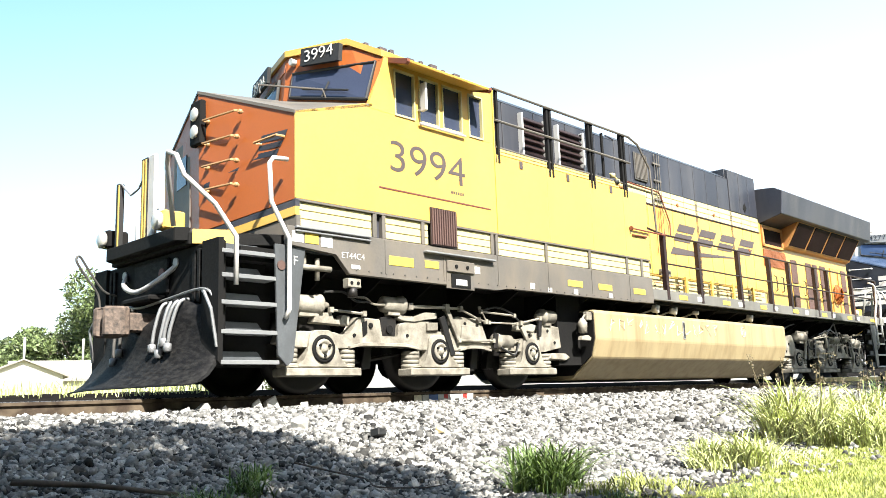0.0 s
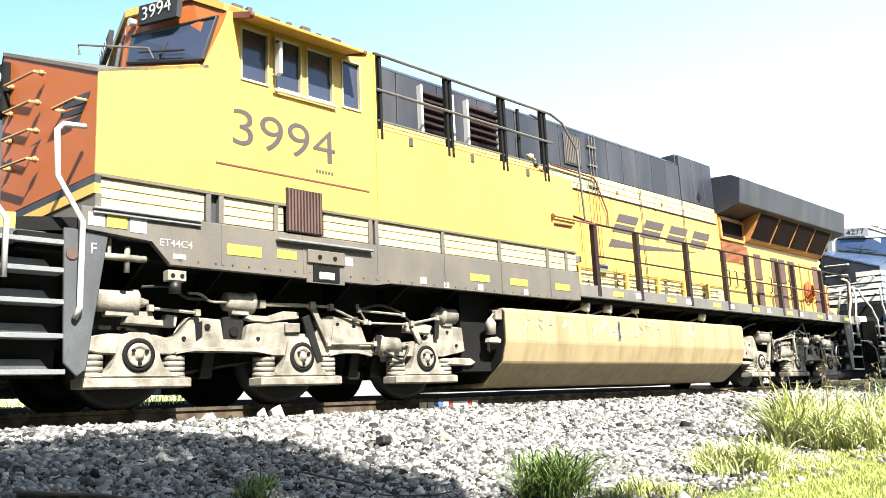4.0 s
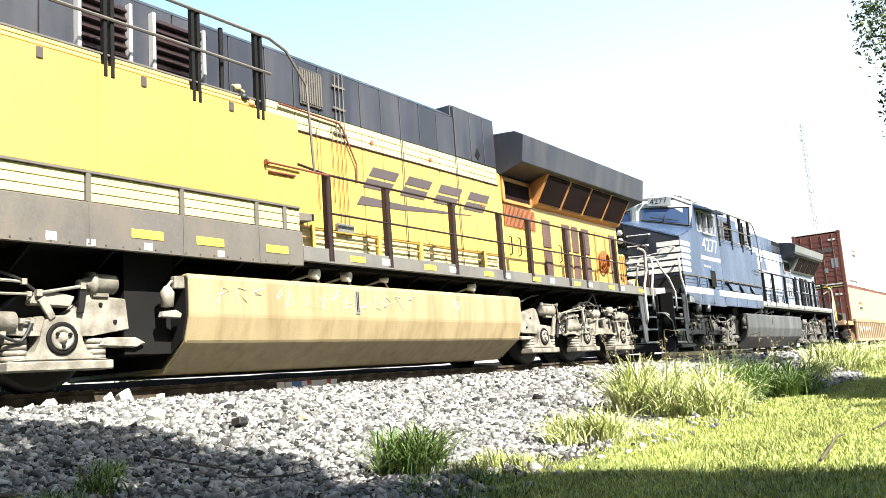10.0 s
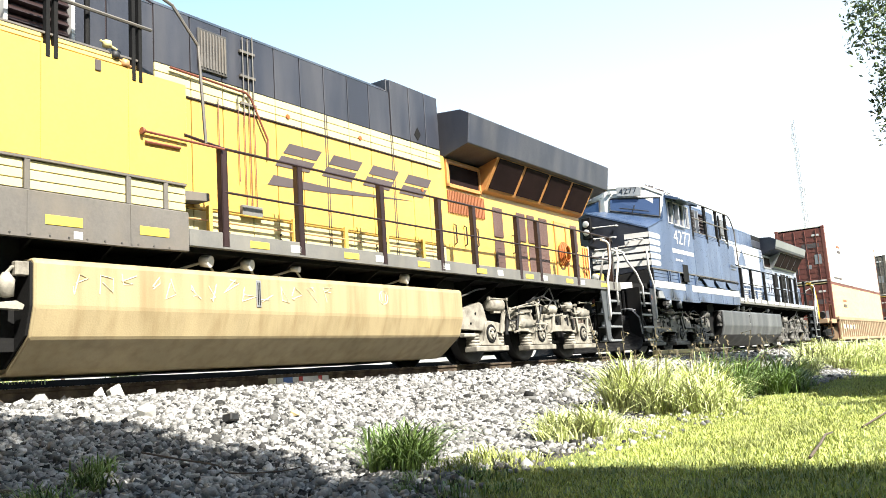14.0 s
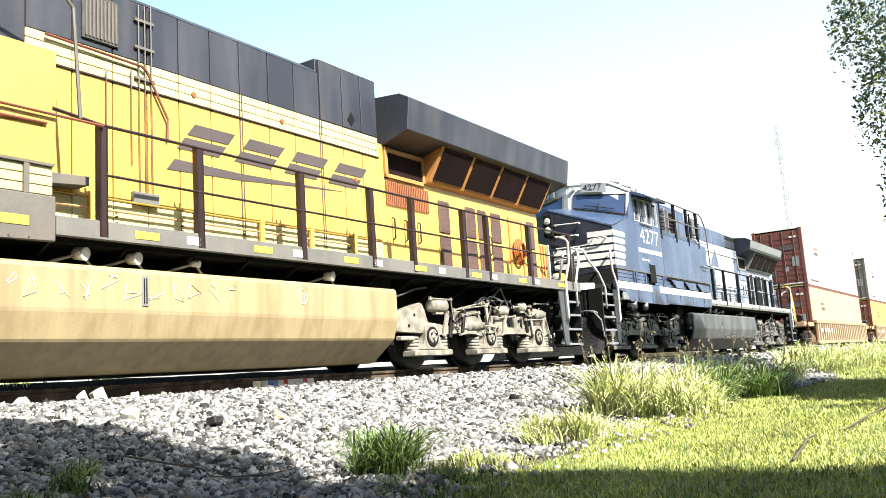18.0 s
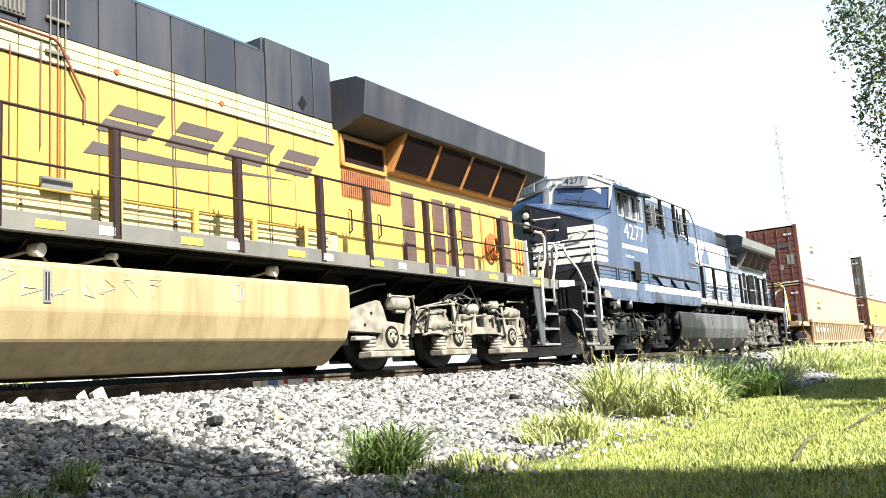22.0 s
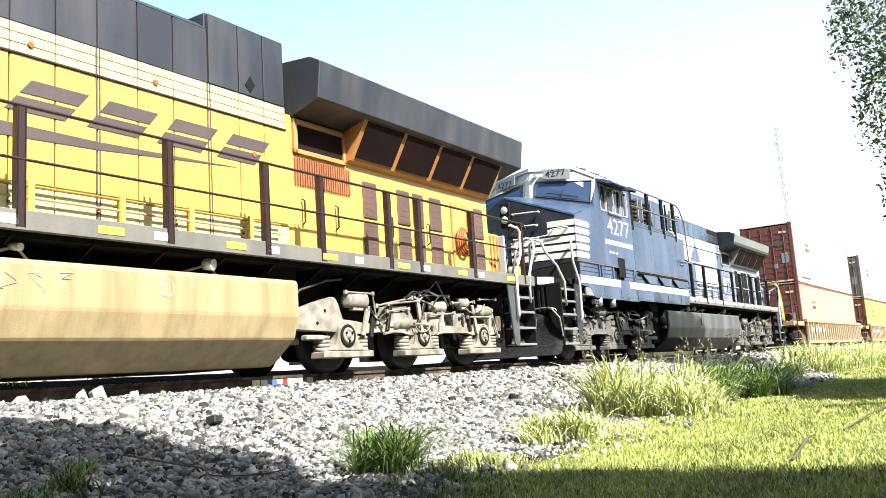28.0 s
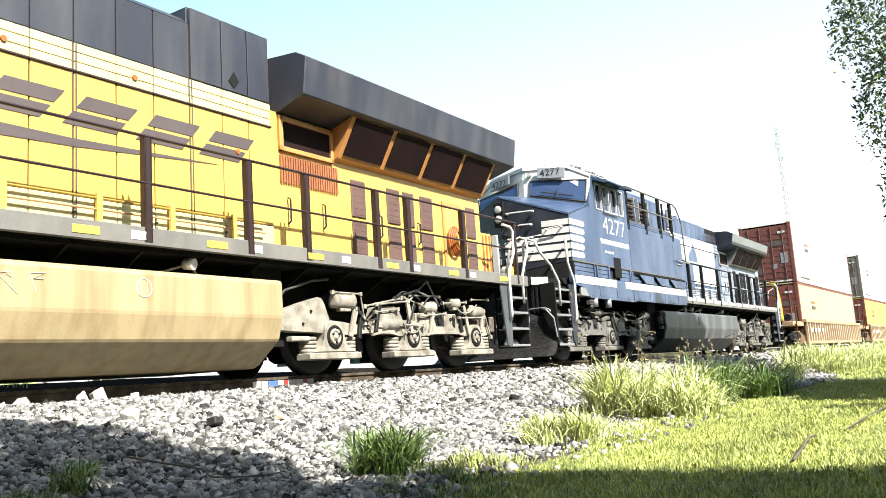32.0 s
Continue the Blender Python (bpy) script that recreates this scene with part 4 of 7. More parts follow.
        box(bm, *sorted((end + sg * 0.05, end + sg * 0.30)), -0.34, 0.34, 1.10, 1.17, 0.02)
        part("hose_bracket", bm, "black", root)
        for y, sag in ((0.45, 0.35), (-0.45, 0.35), (0.62, 0.45), (-0.62, 0.42), (-0.74, 0.3), (-0.84, 0.36)):
            x = end - sg * 0.02
            bm = B()
            tube(bm, bend([(x, y, 1.06), (x + sg * 0.20, y, 1.04), (x + sg * 0.28, y * 0.94, 1.02 - sag * 0.7), (x + sg * 0.30, y * 0.90, 0.92 - sag)]), 0.021, 8)
            part("brake_hose", bm, "galv" if y < 0 and sg < 0 else "greytruck", root)
            bm = B()
            lathe(bm, [(-0.05, 0.03), (-0.04, 0.045), (0.04, 0.045), (0.05, 0.03)], (x + sg * 0.30, y * 0.90, 0.90 - sag), "z", 10)
            part("hose_coupling", bm, "galv", root)
        bm = B()
        tube(bm, bend([(end + sg * 0.06, -0.55, 1.50), (end + sg * 0.2, -0.30, 1.32), (end + sg * 0.24, 0.1, 1.24), (end + sg * 0.2, 0.5, 1.36), (end + sg * 0.06, 0.72, 1.54)]), 0.032, 8)
        for yy in (-0.55, 0.72):
            tube(bm, [(end - sg * 0.02, yy, 1.52), (end + sg * 0.10, yy, 1.52)], 0.055, 10)
        part("jumper_cable", bm, ("white" if st["light_frames"] else "safety") if sg < 0 else "rubber", root, "looped jumper cable")
        bm = B()
        tube(bm, bend([(end + sg * 0.04, -1.44, 0.72), (end + sg * 0.10, -1.40, 1.02), (end + sg * 0.14, -1.20, 1.14), (end + sg * 0.14, -0.4, 1.10), (end + sg * 0.18, 0.1, 1.06), (end + sg * 0.14, 0.6, 1.12), (end + sg * 0.14, 1.3, 1.14), (end + sg * 0.04, 1.44, 0.9)]), 0.016, 6)
        part("uncoupling_lever", bm, "galv", root)
    for sgn in (-1, 1):
        for end, s in ((0, 1), (1, -1)):
            def ex(v):
                return v if end == 0 else 30.62 - v
            x0, x1 = sorted((ex(4.70), ex(5.42)))
            for k, z in enumerate((0.34, 0.66, 0.97, 1.26, 1.52)):
                bm = B()
                box(bm, x0, x1, *sorted((sgn * 1.52, sgn * 1.22)), z - 0.012, z + 0.012, 0.004)
                box(bm, x0, x1, *sorted((sgn * 1.525, sgn * 1.508)), z - 0.022, z + 0.024, 0.004)
                stp = part("step", bm, "galv", root, "steel boarding step")
                bm = B()
                prism(bm, [(x0 + 0.05, z + 0.02), (x1 - 0.05, z + 0.02), (x1 - 0.14, z + 0.13), (x0 + 0.12, z + 0.13)], sgn * 1.30, sgn * 1.27, "y", 0.004)
                part("step_riser", bm, "stepgrey", stp)
            bm = B()
            box(bm, x0, x1, *sorted((sgn * 1.24, sgn * 1.20)), 0.30, 1.66)
            xa, xb = sorted((ex(4.66), ex(4.72)))
            prism(bm, [(ex(4.66), 1.66), (ex(4.72), 1.66), (ex(4.72), 0.30), (ex(4.66), 0.36)], sgn * 1.52, sgn * 1.18, "y")
            part("step_well", bm, "black", root)
            bm = B()
            prism(bm, [(ex(5.40), 0.42), (ex(5.52), 0.30), (ex(5.60), 0.36), (ex(5.78), 1.66), (ex(5.36), 1.66)], sgn * 1.53, sgn * 1.495, "y", 0.006)
            part("step_side", bm, st["step_side"], root)
            bm = B()
            tube(bm, [(ex(5.47), sgn * 1.56, 0.82), (ex(5.50), sgn * 1.60, 0.92), (ex(5.50), sgn * 1.60, 1.72), (ex(5.26), sgn * 1.60, 2.12), (ex(5.24), sgn * 1.60, 2.56), (ex(5.30), sgn * 1.58, 2.63), (ex(5.52), sgn * 1.54, 2.66)], 0.028, 8)
            part("handrail", bm, st["rail"], root, "pale bent handrail")
            if end or sgn < 0:
                bm = B()
                tube(bm, [(ex(4.86), sgn * 1.54, 1.16), (ex(4.86), sgn * 1.54, 1.68), (ex(4.62), sgn * 1.50, 2.02), (ex(4.30), sgn * 1.42, 2.30), (ex(4.24), sgn * 1.36, 2.52), (ex(4.22), sgn * 1.22, 2.58), (ex(4.30), sgn * 1.05, 2.50), (ex(4.44), sgn * 0.95, 1.84)], 0.028, 8)
                part("handrail", bm, st["rail"], root, "pale bent handrail")
            bm = B()
            tube(bm, [(ex(4.66), sgn * 1.50, 0.5), (ex(4.60), sgn * 1.48, 0.9), (ex(4.62), sgn * 1.30, 1.10), (ex(4.66), sgn * 1.2, 1.12)], 0.018, 6)
            part("lift_rod", bm, "galv", root)
    bm = B()
    tube(bm, bend([(4.70, 0.95, 1.30), (4.52, 0.95, 1.36), (4.32, 0.95, 1.62), (4.22, 0.95, 1.76), (4.18, 0.95, 1.70), (4.30, 0.95, 1.52), (4.46, 0.95, 1.30), (4.52, 0.95, 1.00), (4.68, 0.95, 0.95)]), 0.014, 6)
    part("lever_loop", bm, "greytruck", root, "looped wire lever at the porch")
    bm = B()
    disc(bm, (5.44, -1.536, 1.42), "y", 0.055, 0.012, 18)
    part("round_badge", bm, "mesh", root)
    bm = B()
    disc(bm, (4.655, -0.30, 1.42), "x", 0.06, 0.03, 16)
    part("round_badge", bm, "rust", root)
    for y, fat, hi in ((-0.06, 0.07, 2.83), (0.64, 0.035, 2.66)):
        bm = B()
        box(bm, 4.52, 4.60, y - fat, y + fat, 1.84, hi, 0.01)
        gp = part("gate_post", bm, "rubber", root, "upright gate post with yellow edges")
        for d in (-fat * 0.8, fat * 0.15) if fat > 0.05 else (-fat * 1.6,):
            bm = B()
            box(bm, 4.508, 4.522, y + d - 0.014, y + d + 0.014, 1.85, hi - 0.03, 0.003)
            part("edge_strip", bm, "safety", gp)
    bm = B()
    box(bm, 4.53, 4.58, -0.30, -0.145, 1.84, 2.84, 0.01)
    part("gate_plate", bm, "white", root, "pale upright gate plate")
    bm = B()
    tube(bm, [(4.56, -0.10, 2.72), (4.56, 0.15, 2.50), (4.56, 0.35, 2.46), (4.56, 0.62, 2.66)], 0.012, 6)
    part("safety_chain", bm, "galv", root)
    for y in (-0.46, 0.98):
        bm = B()
        box(bm, 4.52, 4.80, y - 0.10, y + 0.10, 1.90, 2.12, 0.02)
        dl = part("ditch_light", bm, "safety" if y < 0 else "black", root, "ditch light housing on the porch")
        bm = B()
        lathe(bm, [(0.0, 0.105), (-0.04, 0.11), (-0.06, 0.08), (-0.065, 0.02)], (4.52, y, 2.00), "x", 18)
        part("ditch_lens", bm, "lens", dl, "round ditch light lens")

    # wide equipment cabinet behind the cab, with the ledge rail
    for sgn in (-1, 1):
        a, b = sorted((sgn * 1.56, sgn * 1.50))
        for x0, x1 in ((9.185, 10.424), (10.426, 11.604), (11.606, 12.604), (12.606, 13.38)):
            bm = B()
            box(bm, x0, x1, a, b, 2.215, 3.41, 0.005)
            part("cabinet_panel", bm, body, root, st["side_label"])
    for sgn in (-1, 1):
        for x0, x1 in ((9.32, 10.47), (10.65, 11.62), (11.80, 12.62)):
            for z0 in (3.425, 3.475):
                bm = B()
                box(bm, x0, x1, *sorted((sgn * 1.545, sgn * 1.515)), z0, z0 + 0.042, 0.003)
                part("ledge_strip", bm, st["ridge"], root)
        bm = B()
        box(bm, 9.2, 12.8, *sorted((sgn * 1.55, sgn * 1.50)), 3.52, 3.545, 0.003)
        part("ledge_angle", bm, "sill", root)
        bm = B()
        box(bm, 9.2, 12.8, *sorted((sgn * 1.512, sgn * 1.495)), 3.414, 3.52)
        part("ledge_plate", bm, body, root)
    bm = B()
    box(bm, 9.18, 13.37, -1.505, 1.505, 2.215, 3.40)
    part("cabinet_core", bm, "maroon", root)
    bm = B()
    box(bm, 9.175, 13.39, -1.50, 1.50, 3.395, 3.415)
    part("cabinet_top", bm, up, root)
    for sgn in (-1, 1):
        for x in (9.24, 10.56, 11.72, 12.72):
            bm = B()
            box(bm, x - 0.065, x - 0.02, *sorted((sgn * 1.57, sgn * 1.50)), 3.28, 4.44, 0.006)
            box(bm, x + 0.02, x + 0.065, *sorted((sgn * 1.57, sgn * 1.50)), 3.28, 4.44, 0.006)
            part("rail_post", bm, st["post"], root, "dark channel railing post")
        bm = B()
        for zz in (4.42, 3.93):
            tube(bm, [(9.2, sgn * 1.58, zz), (12.9, sgn * 1.58, zz)], 0.02, 6)
        tube(bm, [(12.9, sgn * 1.58, 4.42), (13.2, sgn * 1.58, 4.33), (13.56, sgn * 1.58, 3.94), (13.64, sgn * 1.58, 2.75)], 0.02, 6)
        part("ledge_rail", bm, "sill", root)
        bm = B()
        tube(bm, [(12.15, sgn * 1.5, 3.35), (12.15, sgn * 1.5, 4.35)], 0.03, 6)
        lathe(bm, [(-0.02, 0.06), (0.02, 0.06)], (12.28, sgn * 1.0, 4.42), "y", 12)
        tube(bm, [(12.2, sgn * 1.5, 3.45), (12.4, sgn * 1.5, 3.42), (12.6, sgn * 1.5, 3.30)], 0.03, 6)
        part("vent_pipe", bm, st["post"], root)
        for k, (x, z) in enumerate(((12.36, 3.62), (12.46, 3.52), (12.58, 3.46))):
            bm = B()
            lathe(bm, [(-0.04, 0.03), (-0.03, 0.05), (0.03, 0.05), (0.04, 0.03)], (x, sgn * 1.54, z), "z", 10)
            tube(bm, [(x - 0.08, sgn * 1.54, z + 0.02), (x + 0.12, sgn * 1.54, z - 0.03)], 0.014, 6)
            part("ledge_valve", bm, ("cream", "rubber", "tan")[k] if st["light_frames"] else "galv", root)

    # upper hood with its panels and louvres
    bm = B()
    top = st["hood_top"]
    for x0, x1, h in ((9.19, 13.385, 4.61), (13.385, 19.55, top)):
        prism(bm, [(-0.93, 3.40), (-0.93, h + 0.01), (-0.78, h + 0.10), (0.78, h + 0.10), (0.93, h + 0.01), (0.93, 3.40)], x0, x1, "x")
    box(bm, 13.37, 19.55, -0.925, 0.925, 1.66, 3.42)
    part("hood_core", bm, st["core"], root)
    bm = B()
    for x0, x1, h in ((9.19, 13.39, 4.61), (13.39, 18.1, top)):
        prism(bm, [(-0.96, h - 0.01), (-0.80, h + 0.115), (0.80, h + 0.115), (0.96, h - 0.01), (0.93, h - 0.03), (-0.93, h - 0.03)], x0, x1, "x")
    part("hood_roof", bm, up, root)
    seams = [9.20, 10.12, 10.95, 11.85, 12.75, 13.40, 13.95, 14.47, 14.95, 15.43, 15.95, 16.47, 17.02, 17.55, 18.11]
    for sgn in (-1, 1):
        a, b = sorted((sgn * 0.955, sgn * 0.925))
        for x0, x1 in zip(seams, seams[1:]):
            z0 = 3.42 if x0 < 13.3 else 3.88
            bm = B()
            box(bm, x0 + 0.009, x1 - 0.009, a, b, z0, 4.61 if x0 < 13.3 else top, 0.006)
            part("upper_panel", bm, up, root)
        lower = [13.40, 13.95, 14.47, 14.95, 15.43, 15.95, 16.47, 17.02, 17.55, 18.11, 18.65, 19.12, 19.55]
        for x0, x1 in zip(lower, lower[1:]):
            bm = B()
            box(bm, x0 + 0.008, x1 - 0.008, a, b, 2.10, 3.53, 0.006)
            d = part("hood_door", bm, body, root, st["side_label"])
            bm = B()
            box(bm, x0 + 0.006, x1 - 0.006, a, b, 1.70, 2.09, 0.005)
            part("lower_panel", bm, st["low"], root)
            if not st["light_frames"]:
                for zz in (2.22, 3.38):
                    bm = B()
                    box(bm, x0 - 0.03, x0 + 0.04, *sorted((sgn * 0.965, sgn * 0.955)), zz, zz + 0.09, 0.003)
                    part("hinge", bm, st["hinge"], d)
            bm = B()
            for z0, z1 in ((3.54, 3.645), (3.655, 3.76), (3.77, 3.872)):
                box(bm, x0 + 0.006, x1 - 0.006, a, b, z0, z1, 0.003)
            part("band_panel", bm, st["band"], root)
            bm = B()
            box(bm, x0, x1, *sorted((sgn * 0.975, sgn * 0.93)), 3.522, 3.545, 0.002)
            part("drip_rail", bm, st["post2"], root)
        for x in (16.475, 18.115):
            bm = B()
            for d in (-0.03, 0.016):
                box(bm, x + d, x + d + 0.014, *sorted((sgn * 0.966, sgn * 0.95)), 1.72, 3.87, 0.003)
            part("seam_strap", bm, "letter" if st["light_frames"] else "navy", root)
        for x0, x1 in ((10.58, 11.16), (11.56, 12.24)):
            bm = B()
            for k in range(7):
                z = 3.68 + k * 0.115
                prism(bm, [(sgn * 0.96, z), (sgn * 1.03, z + 0.02), (sgn * 1.03, z + 0.035), (sgn * 0.96, z + 0.10)], x0, x1, "x")
            lv = part("louvre", bm, "maroon", root, "brown slatted air intake")
            for q in (x0 - 0.06, x1 + 0.015):
                bm = B()
                box(bm, q, q + 0.042, *sorted((sgn * 1.05, sgn * 0.955)), 3.64, 4.50, 0.004)
                part("louvre_frame", bm, "white" if st["light_frames"] else "galv", lv)
        bm = B()
        box(bm, 14.06, 14.54, *sorted((sgn * 0.985, sgn * 0.955)), 3.95, 4.52, 0.01)
        vg = part("vent_grille", bm, "greytruck", root, "dark ribbed vent grille")
        bm = B()
        for k in range(9):
            box(bm, 14.09 + k * 0.049, 14.113 + k * 0.049, *sorted((sgn * 1.0, sgn * 0.985)), 3.99, 4.48)
        part("grille_rib", bm, "sill" if st["light_frames"] else "galv", vg)
    # exhaust housing
    if st["housing"]:
        bm = B()
        box(bm, 18.12, 19.54, -0.90, 0.90, 3.88, 4.90, 0.02)
        ex_h = part("exhaust_housing", bm, up, root, "raised dark exhaust housing")
        for sgn in (-1, 1):
            for x0, x1 in ((18.13, 18.64), (18.66, 19.11), (19.13, 19.53)):
                bm = B()
                box(bm, x0, x1, *sorted((sgn * 0.965, sgn * 0.90)), 3.885, 4.86, 0.006)
                part("housing_panel", bm, up, ex_h)
            bm = B()
            prism(bm, [(18.76, 4.02), (18.86, 3.93), (18.95, 4.05), (18.86, 4.17)], sgn * 0.966, sgn * 0.974, "y")
            part("housing_tag", bm, "black", ex_h)
        bm = B()
        box(bm, 18.3, 19.3, -0.4, 0.4, 4.90, 4.97, 0.02)
        part("exhaust_stack", bm, "black", ex_h)
    else:
        bm = B()
        prism(bm, [(-0.94, 3.88), (-0.94, 4.22), (-0.70, 4.40), (0.70, 4.40), (0.94, 4.22), (0.94, 3.88)], 17.2, 19.5, "x", 0.05)
        part("exhaust_housing", bm, "dark", root, "rounded dark exhaust housing")
        bm = B()
        lathe(bm, [(-0.05, 0.36), (0.12, 0.36), (0.14, 0.42), (0.19, 0.42), (0.20, 0.30)], (16.2, -0.2, top + 0.08), "z", 20)
        part("exhaust_stack", bm, "dark", root)

    # radiator compartment and wings
    rx = st["radiator"]
    bm = B()
    w0, w1, wx = st["wing_z"]
    rim = [(-0.93, w0 - 0.16), (-1.49, w0), (-1.56, w1), (-1.36, w1 + 0.11), (0.0, w1 + 0.22), (1.36, w1 + 0.11), (1.56, w1), (1.49, w0), (0.93, w0 - 0.16)]
    prism(bm, rim, rx + 0.08, wx, "x", 0.012)
    part("radiator_wing", bm, st["wing"], root, st["wing_label"])
    if st["edge"]:
        bm = B()
        prism(bm, [(-1.500, w0 + 0.10), (-1.512, w0 + 0.10), (-1.574, w1 - 0.02), (-1.562, w1 - 0.02)], rx + 0.1, wx - 0.02, "x")
        part("wing_edge", bm, st["edge"], root, "light streaked edge of the wing")
    for k in range(6):
        bm = B()
        box(bm, rx + 0.4 + k * 0.8, rx + 0.85 + k * 0.8, -1.34, -1.0, w1 + 0.09, w1 + 0.125, 0.008)
        part("wing_hatch", bm, st["wing"], root)
    bm = B()
    box(bm, 19.56, 25.30, -0.93, 0.93, 1.66, w0 - 0.14)
    part("radiator_room", bm, st["room"], root)
    bm = B()
    box(bm, 25.31, 25.72, -0.92, 0.92, 1.66, 2.62, 0.01)
    ec = part("end_cabinet", bm, st["room"], root)
    for k in range(3):
        bm = B()
        box(bm, 25.36 + k * 0.13, 25.41 + k * 0.13, -0.935, -0.915, 1.70, 2.58, 0.004)
        part("cabinet_stripe", bm, "orange" if st["light_frames"] else "navy", ec)
    end = min(25.25, wx - 0.1)
    sc = [rx + 1.32 + k * (end - rx - 1.32) / 4 for k in range(5)]
    for sgn in (-1, 1):
        bm = B()
        prism(bm, [(sgn * 0.93, w0 - 0.14), (sgn * 1.40, w0 - 0.01), (sgn * 1.04, w0 - 0.62), (sgn * 0.93, w0 - 0.66)], sc[0] - 0.03, end + 0.03, "x")
        part("screen_backing", bm, st["screen_rib"], root)
        for x0, x1 in zip(sc, sc[1:]):
            bm = B()
            n = Vector((0, sgn * 0.86, -0.51))
            p, q = Vector((0, sgn * 1.385, w0 - 0.04)), Vector((0, sgn * 1.07, w0 - 0.57))
            v = []
            for k in (0.004, 0.02):
                v += [bm.verts.new((x, r.y + n.y * k, r.z + n.z * k)) for x, r in ((x0 + 0.06, p), (x1 - 0.06, p), (x1 - 0.06, q), (x0 + 0.06, q))]
            for f in ((0, 1, 2, 3), (4, 5, 6, 7), (0, 1, 5, 4), (1, 2, 6, 5), (2, 3, 7, 6), (3, 0, 4, 7)):
                bm.faces.new([v[i] for i in f])
            part("radiator_screen", bm, "screen", root, "dark slanted radiator screen")
        bm = B()
        box(bm, rx + 0.18, rx + 1.22, *sorted((sgn * 0.95, sgn * 0.93)), w0 - 0.64, w0 - 0.26, 0.005)
        part("intake_screen", bm, "screen", root)
        bm = B()
        for q in ((rx + 0.10, rx + 1.28, w0 - 0.26, w0 - 0.19), (rx + 0.10, rx + 1.28, w0 - 0.71, w0 - 0.64), (rx + 0.10, rx + 0.18, w0 - 0.71, w0 - 0.19), (rx + 1.22, rx + 1.28, w0 - 0.71, w0 - 0.19)):
            box(bm, q[0], q[1], *sorted((sgn * 0.98, sgn * 0.93)), q[2], q[3], 0.005)
        part("intake_frame", bm, st["screen_rib"], root)
        bm = B()
        for k in range(24):
            box(bm, 19.72 + k * 0.053, 19.752 + k * 0.053, *sorted((sgn * 0.965, sgn * 0.93)), 2.76, 3.17)
        part("slat_panel", bm, st["slat"], root, "upright slatted panel")
        for x0, x1 in ((21.30, 21.66), (22.24, 22.60), (22.70, 23.02), (23.22, 23.60), (24.77, 25.10)):
            for z0, z1 in ((2.45, 3.06), (1.82, 2.38)):
                bm = B()
                box(bm, x0, x1, *sorted((sgn * 0.955, sgn * 0.93)), z0, z1, 0.012)
                gr = part("door_grille", bm, st["grille"], root, "brown mesh door grille")
                bm = B()
                for k in range(6):
                    zz = z0 + 0.05 + k * (z1 - z0 - 0.1) / 5
                    box(bm, x0 + 0.03, x1 - 0.03, *sorted((sgn * 0.958, sgn * 0.95)), zz - 0.008, zz + 0.008)
                part("grille_slat", bm, st["grille"], gr)
        bm = B()
        for q in ((23.93, 24.56, 2.98, 3.06), (23.93, 24.0, 1.82, 2.98), (24.49, 24.56, 1.82, 2.98)):
            box(bm, q[0], q[1], *sorted((sgn * 0.96, sgn * 0.93)), q[2], q[3], 0.005)
        part("door_frame", bm, st["screen_rib"], root)
        if st["light_frames"]:
            bm = B()
            for k in range(4):
                ring = [(24.24 + (0.21 - 0.025 * k) * math.cos(t), sgn * (0.99 + 0.03 * k), 2.33 + (0.27 - 0.03 * k) * math.sin(t)) for t in (2 * math.pi * i / 16 for i in range(17))]
                tube(bm, ring, 0.022, 6)
            part("coiled_hose", bm, "orange", root, "coiled orange hose hung on the door")
        for x in (19.85, 20.2, 20.6, 22.0, 23.1):
            bm = B()
            tube(bm, [(x, sgn * 0.95, 2.55), (x, sgn * 1.0, 2.52), (x, sgn * 1.0, 2.2), (x, sgn * 0.95, 2.17)], 0.014, 6)
            part("door_handle", bm, "maroon", root)

    # walkway railing
    px = [13.92, 15.22, 16.98, 18.51, 19.58, 21.15, 21.97, 23.65, 25.55]
    for sgn in (-1, 1):
        for k, x in enumerate(px):
            bm = B()
            w = 0.05 if k < 8 else 0.03
            box(bm, x - w, x + w, *sorted((sgn * 1.57, sgn * 1.555)), 1.53, 2.75, 0.004)
            box(bm, x - w, x - w + 0.02, *sorted((sgn * 1.57, sgn * 1.49)), 1.53, 2.75)
            box(bm, x + w - 0.02, x + w, *sorted((sgn * 1.57, sgn * 1.49)), 1.53, 2.75)
            part("rail_post", bm, st["post2"], root, "dark red-brown channel railing post")
        bm = B()
        tube(bm, [(13.34, sgn * 1.56, 2.80), (13.92, sgn * 1.56, 2.74), (25.6, sgn * 1.56, 2.74), (25.95, sgn * 1.45, 2.70)], 0.019, 6)
        tube(bm, [(13.92, sgn * 1.56, 2.20), (25.6, sgn * 1.56, 2.20)], 0.016, 6)
        part("handrail", bm, st["post2"], root)
        bm = B()
        tube(bm, [(12.75, sgn * 1.60, 2.72), (13.9, sgn * 1.60, 2.72)], 0.015, 6)
        disc(bm, (12.75, sgn * 1.60, 2.72), "x", 0.04, 0.03, 8)
        part("ledge_handrail", bm, "mark_red" if st["light_frames"] else "galv", root)
        bm = B()
        tube(bm, [(12.80, sgn * 1.58, 2.61), (13.27, sgn * 1.58, 2.62)], 0.016, 6)
        part("ledge_grip", bm, "mark_red" if st["light_frames"] else "galv", root)
        for z in (1.86, 1.99):
            bm = B()
            tube(bm, [(13.6, sgn * 1.02, z + 0.1), (19.3, sgn * 1.02, z + 0.1)], 0.014, 6)
            part("walkway_pipe", bm, ("tan" if z < 1.9 else "ochre") if st["light_frames"] else "navy", root)
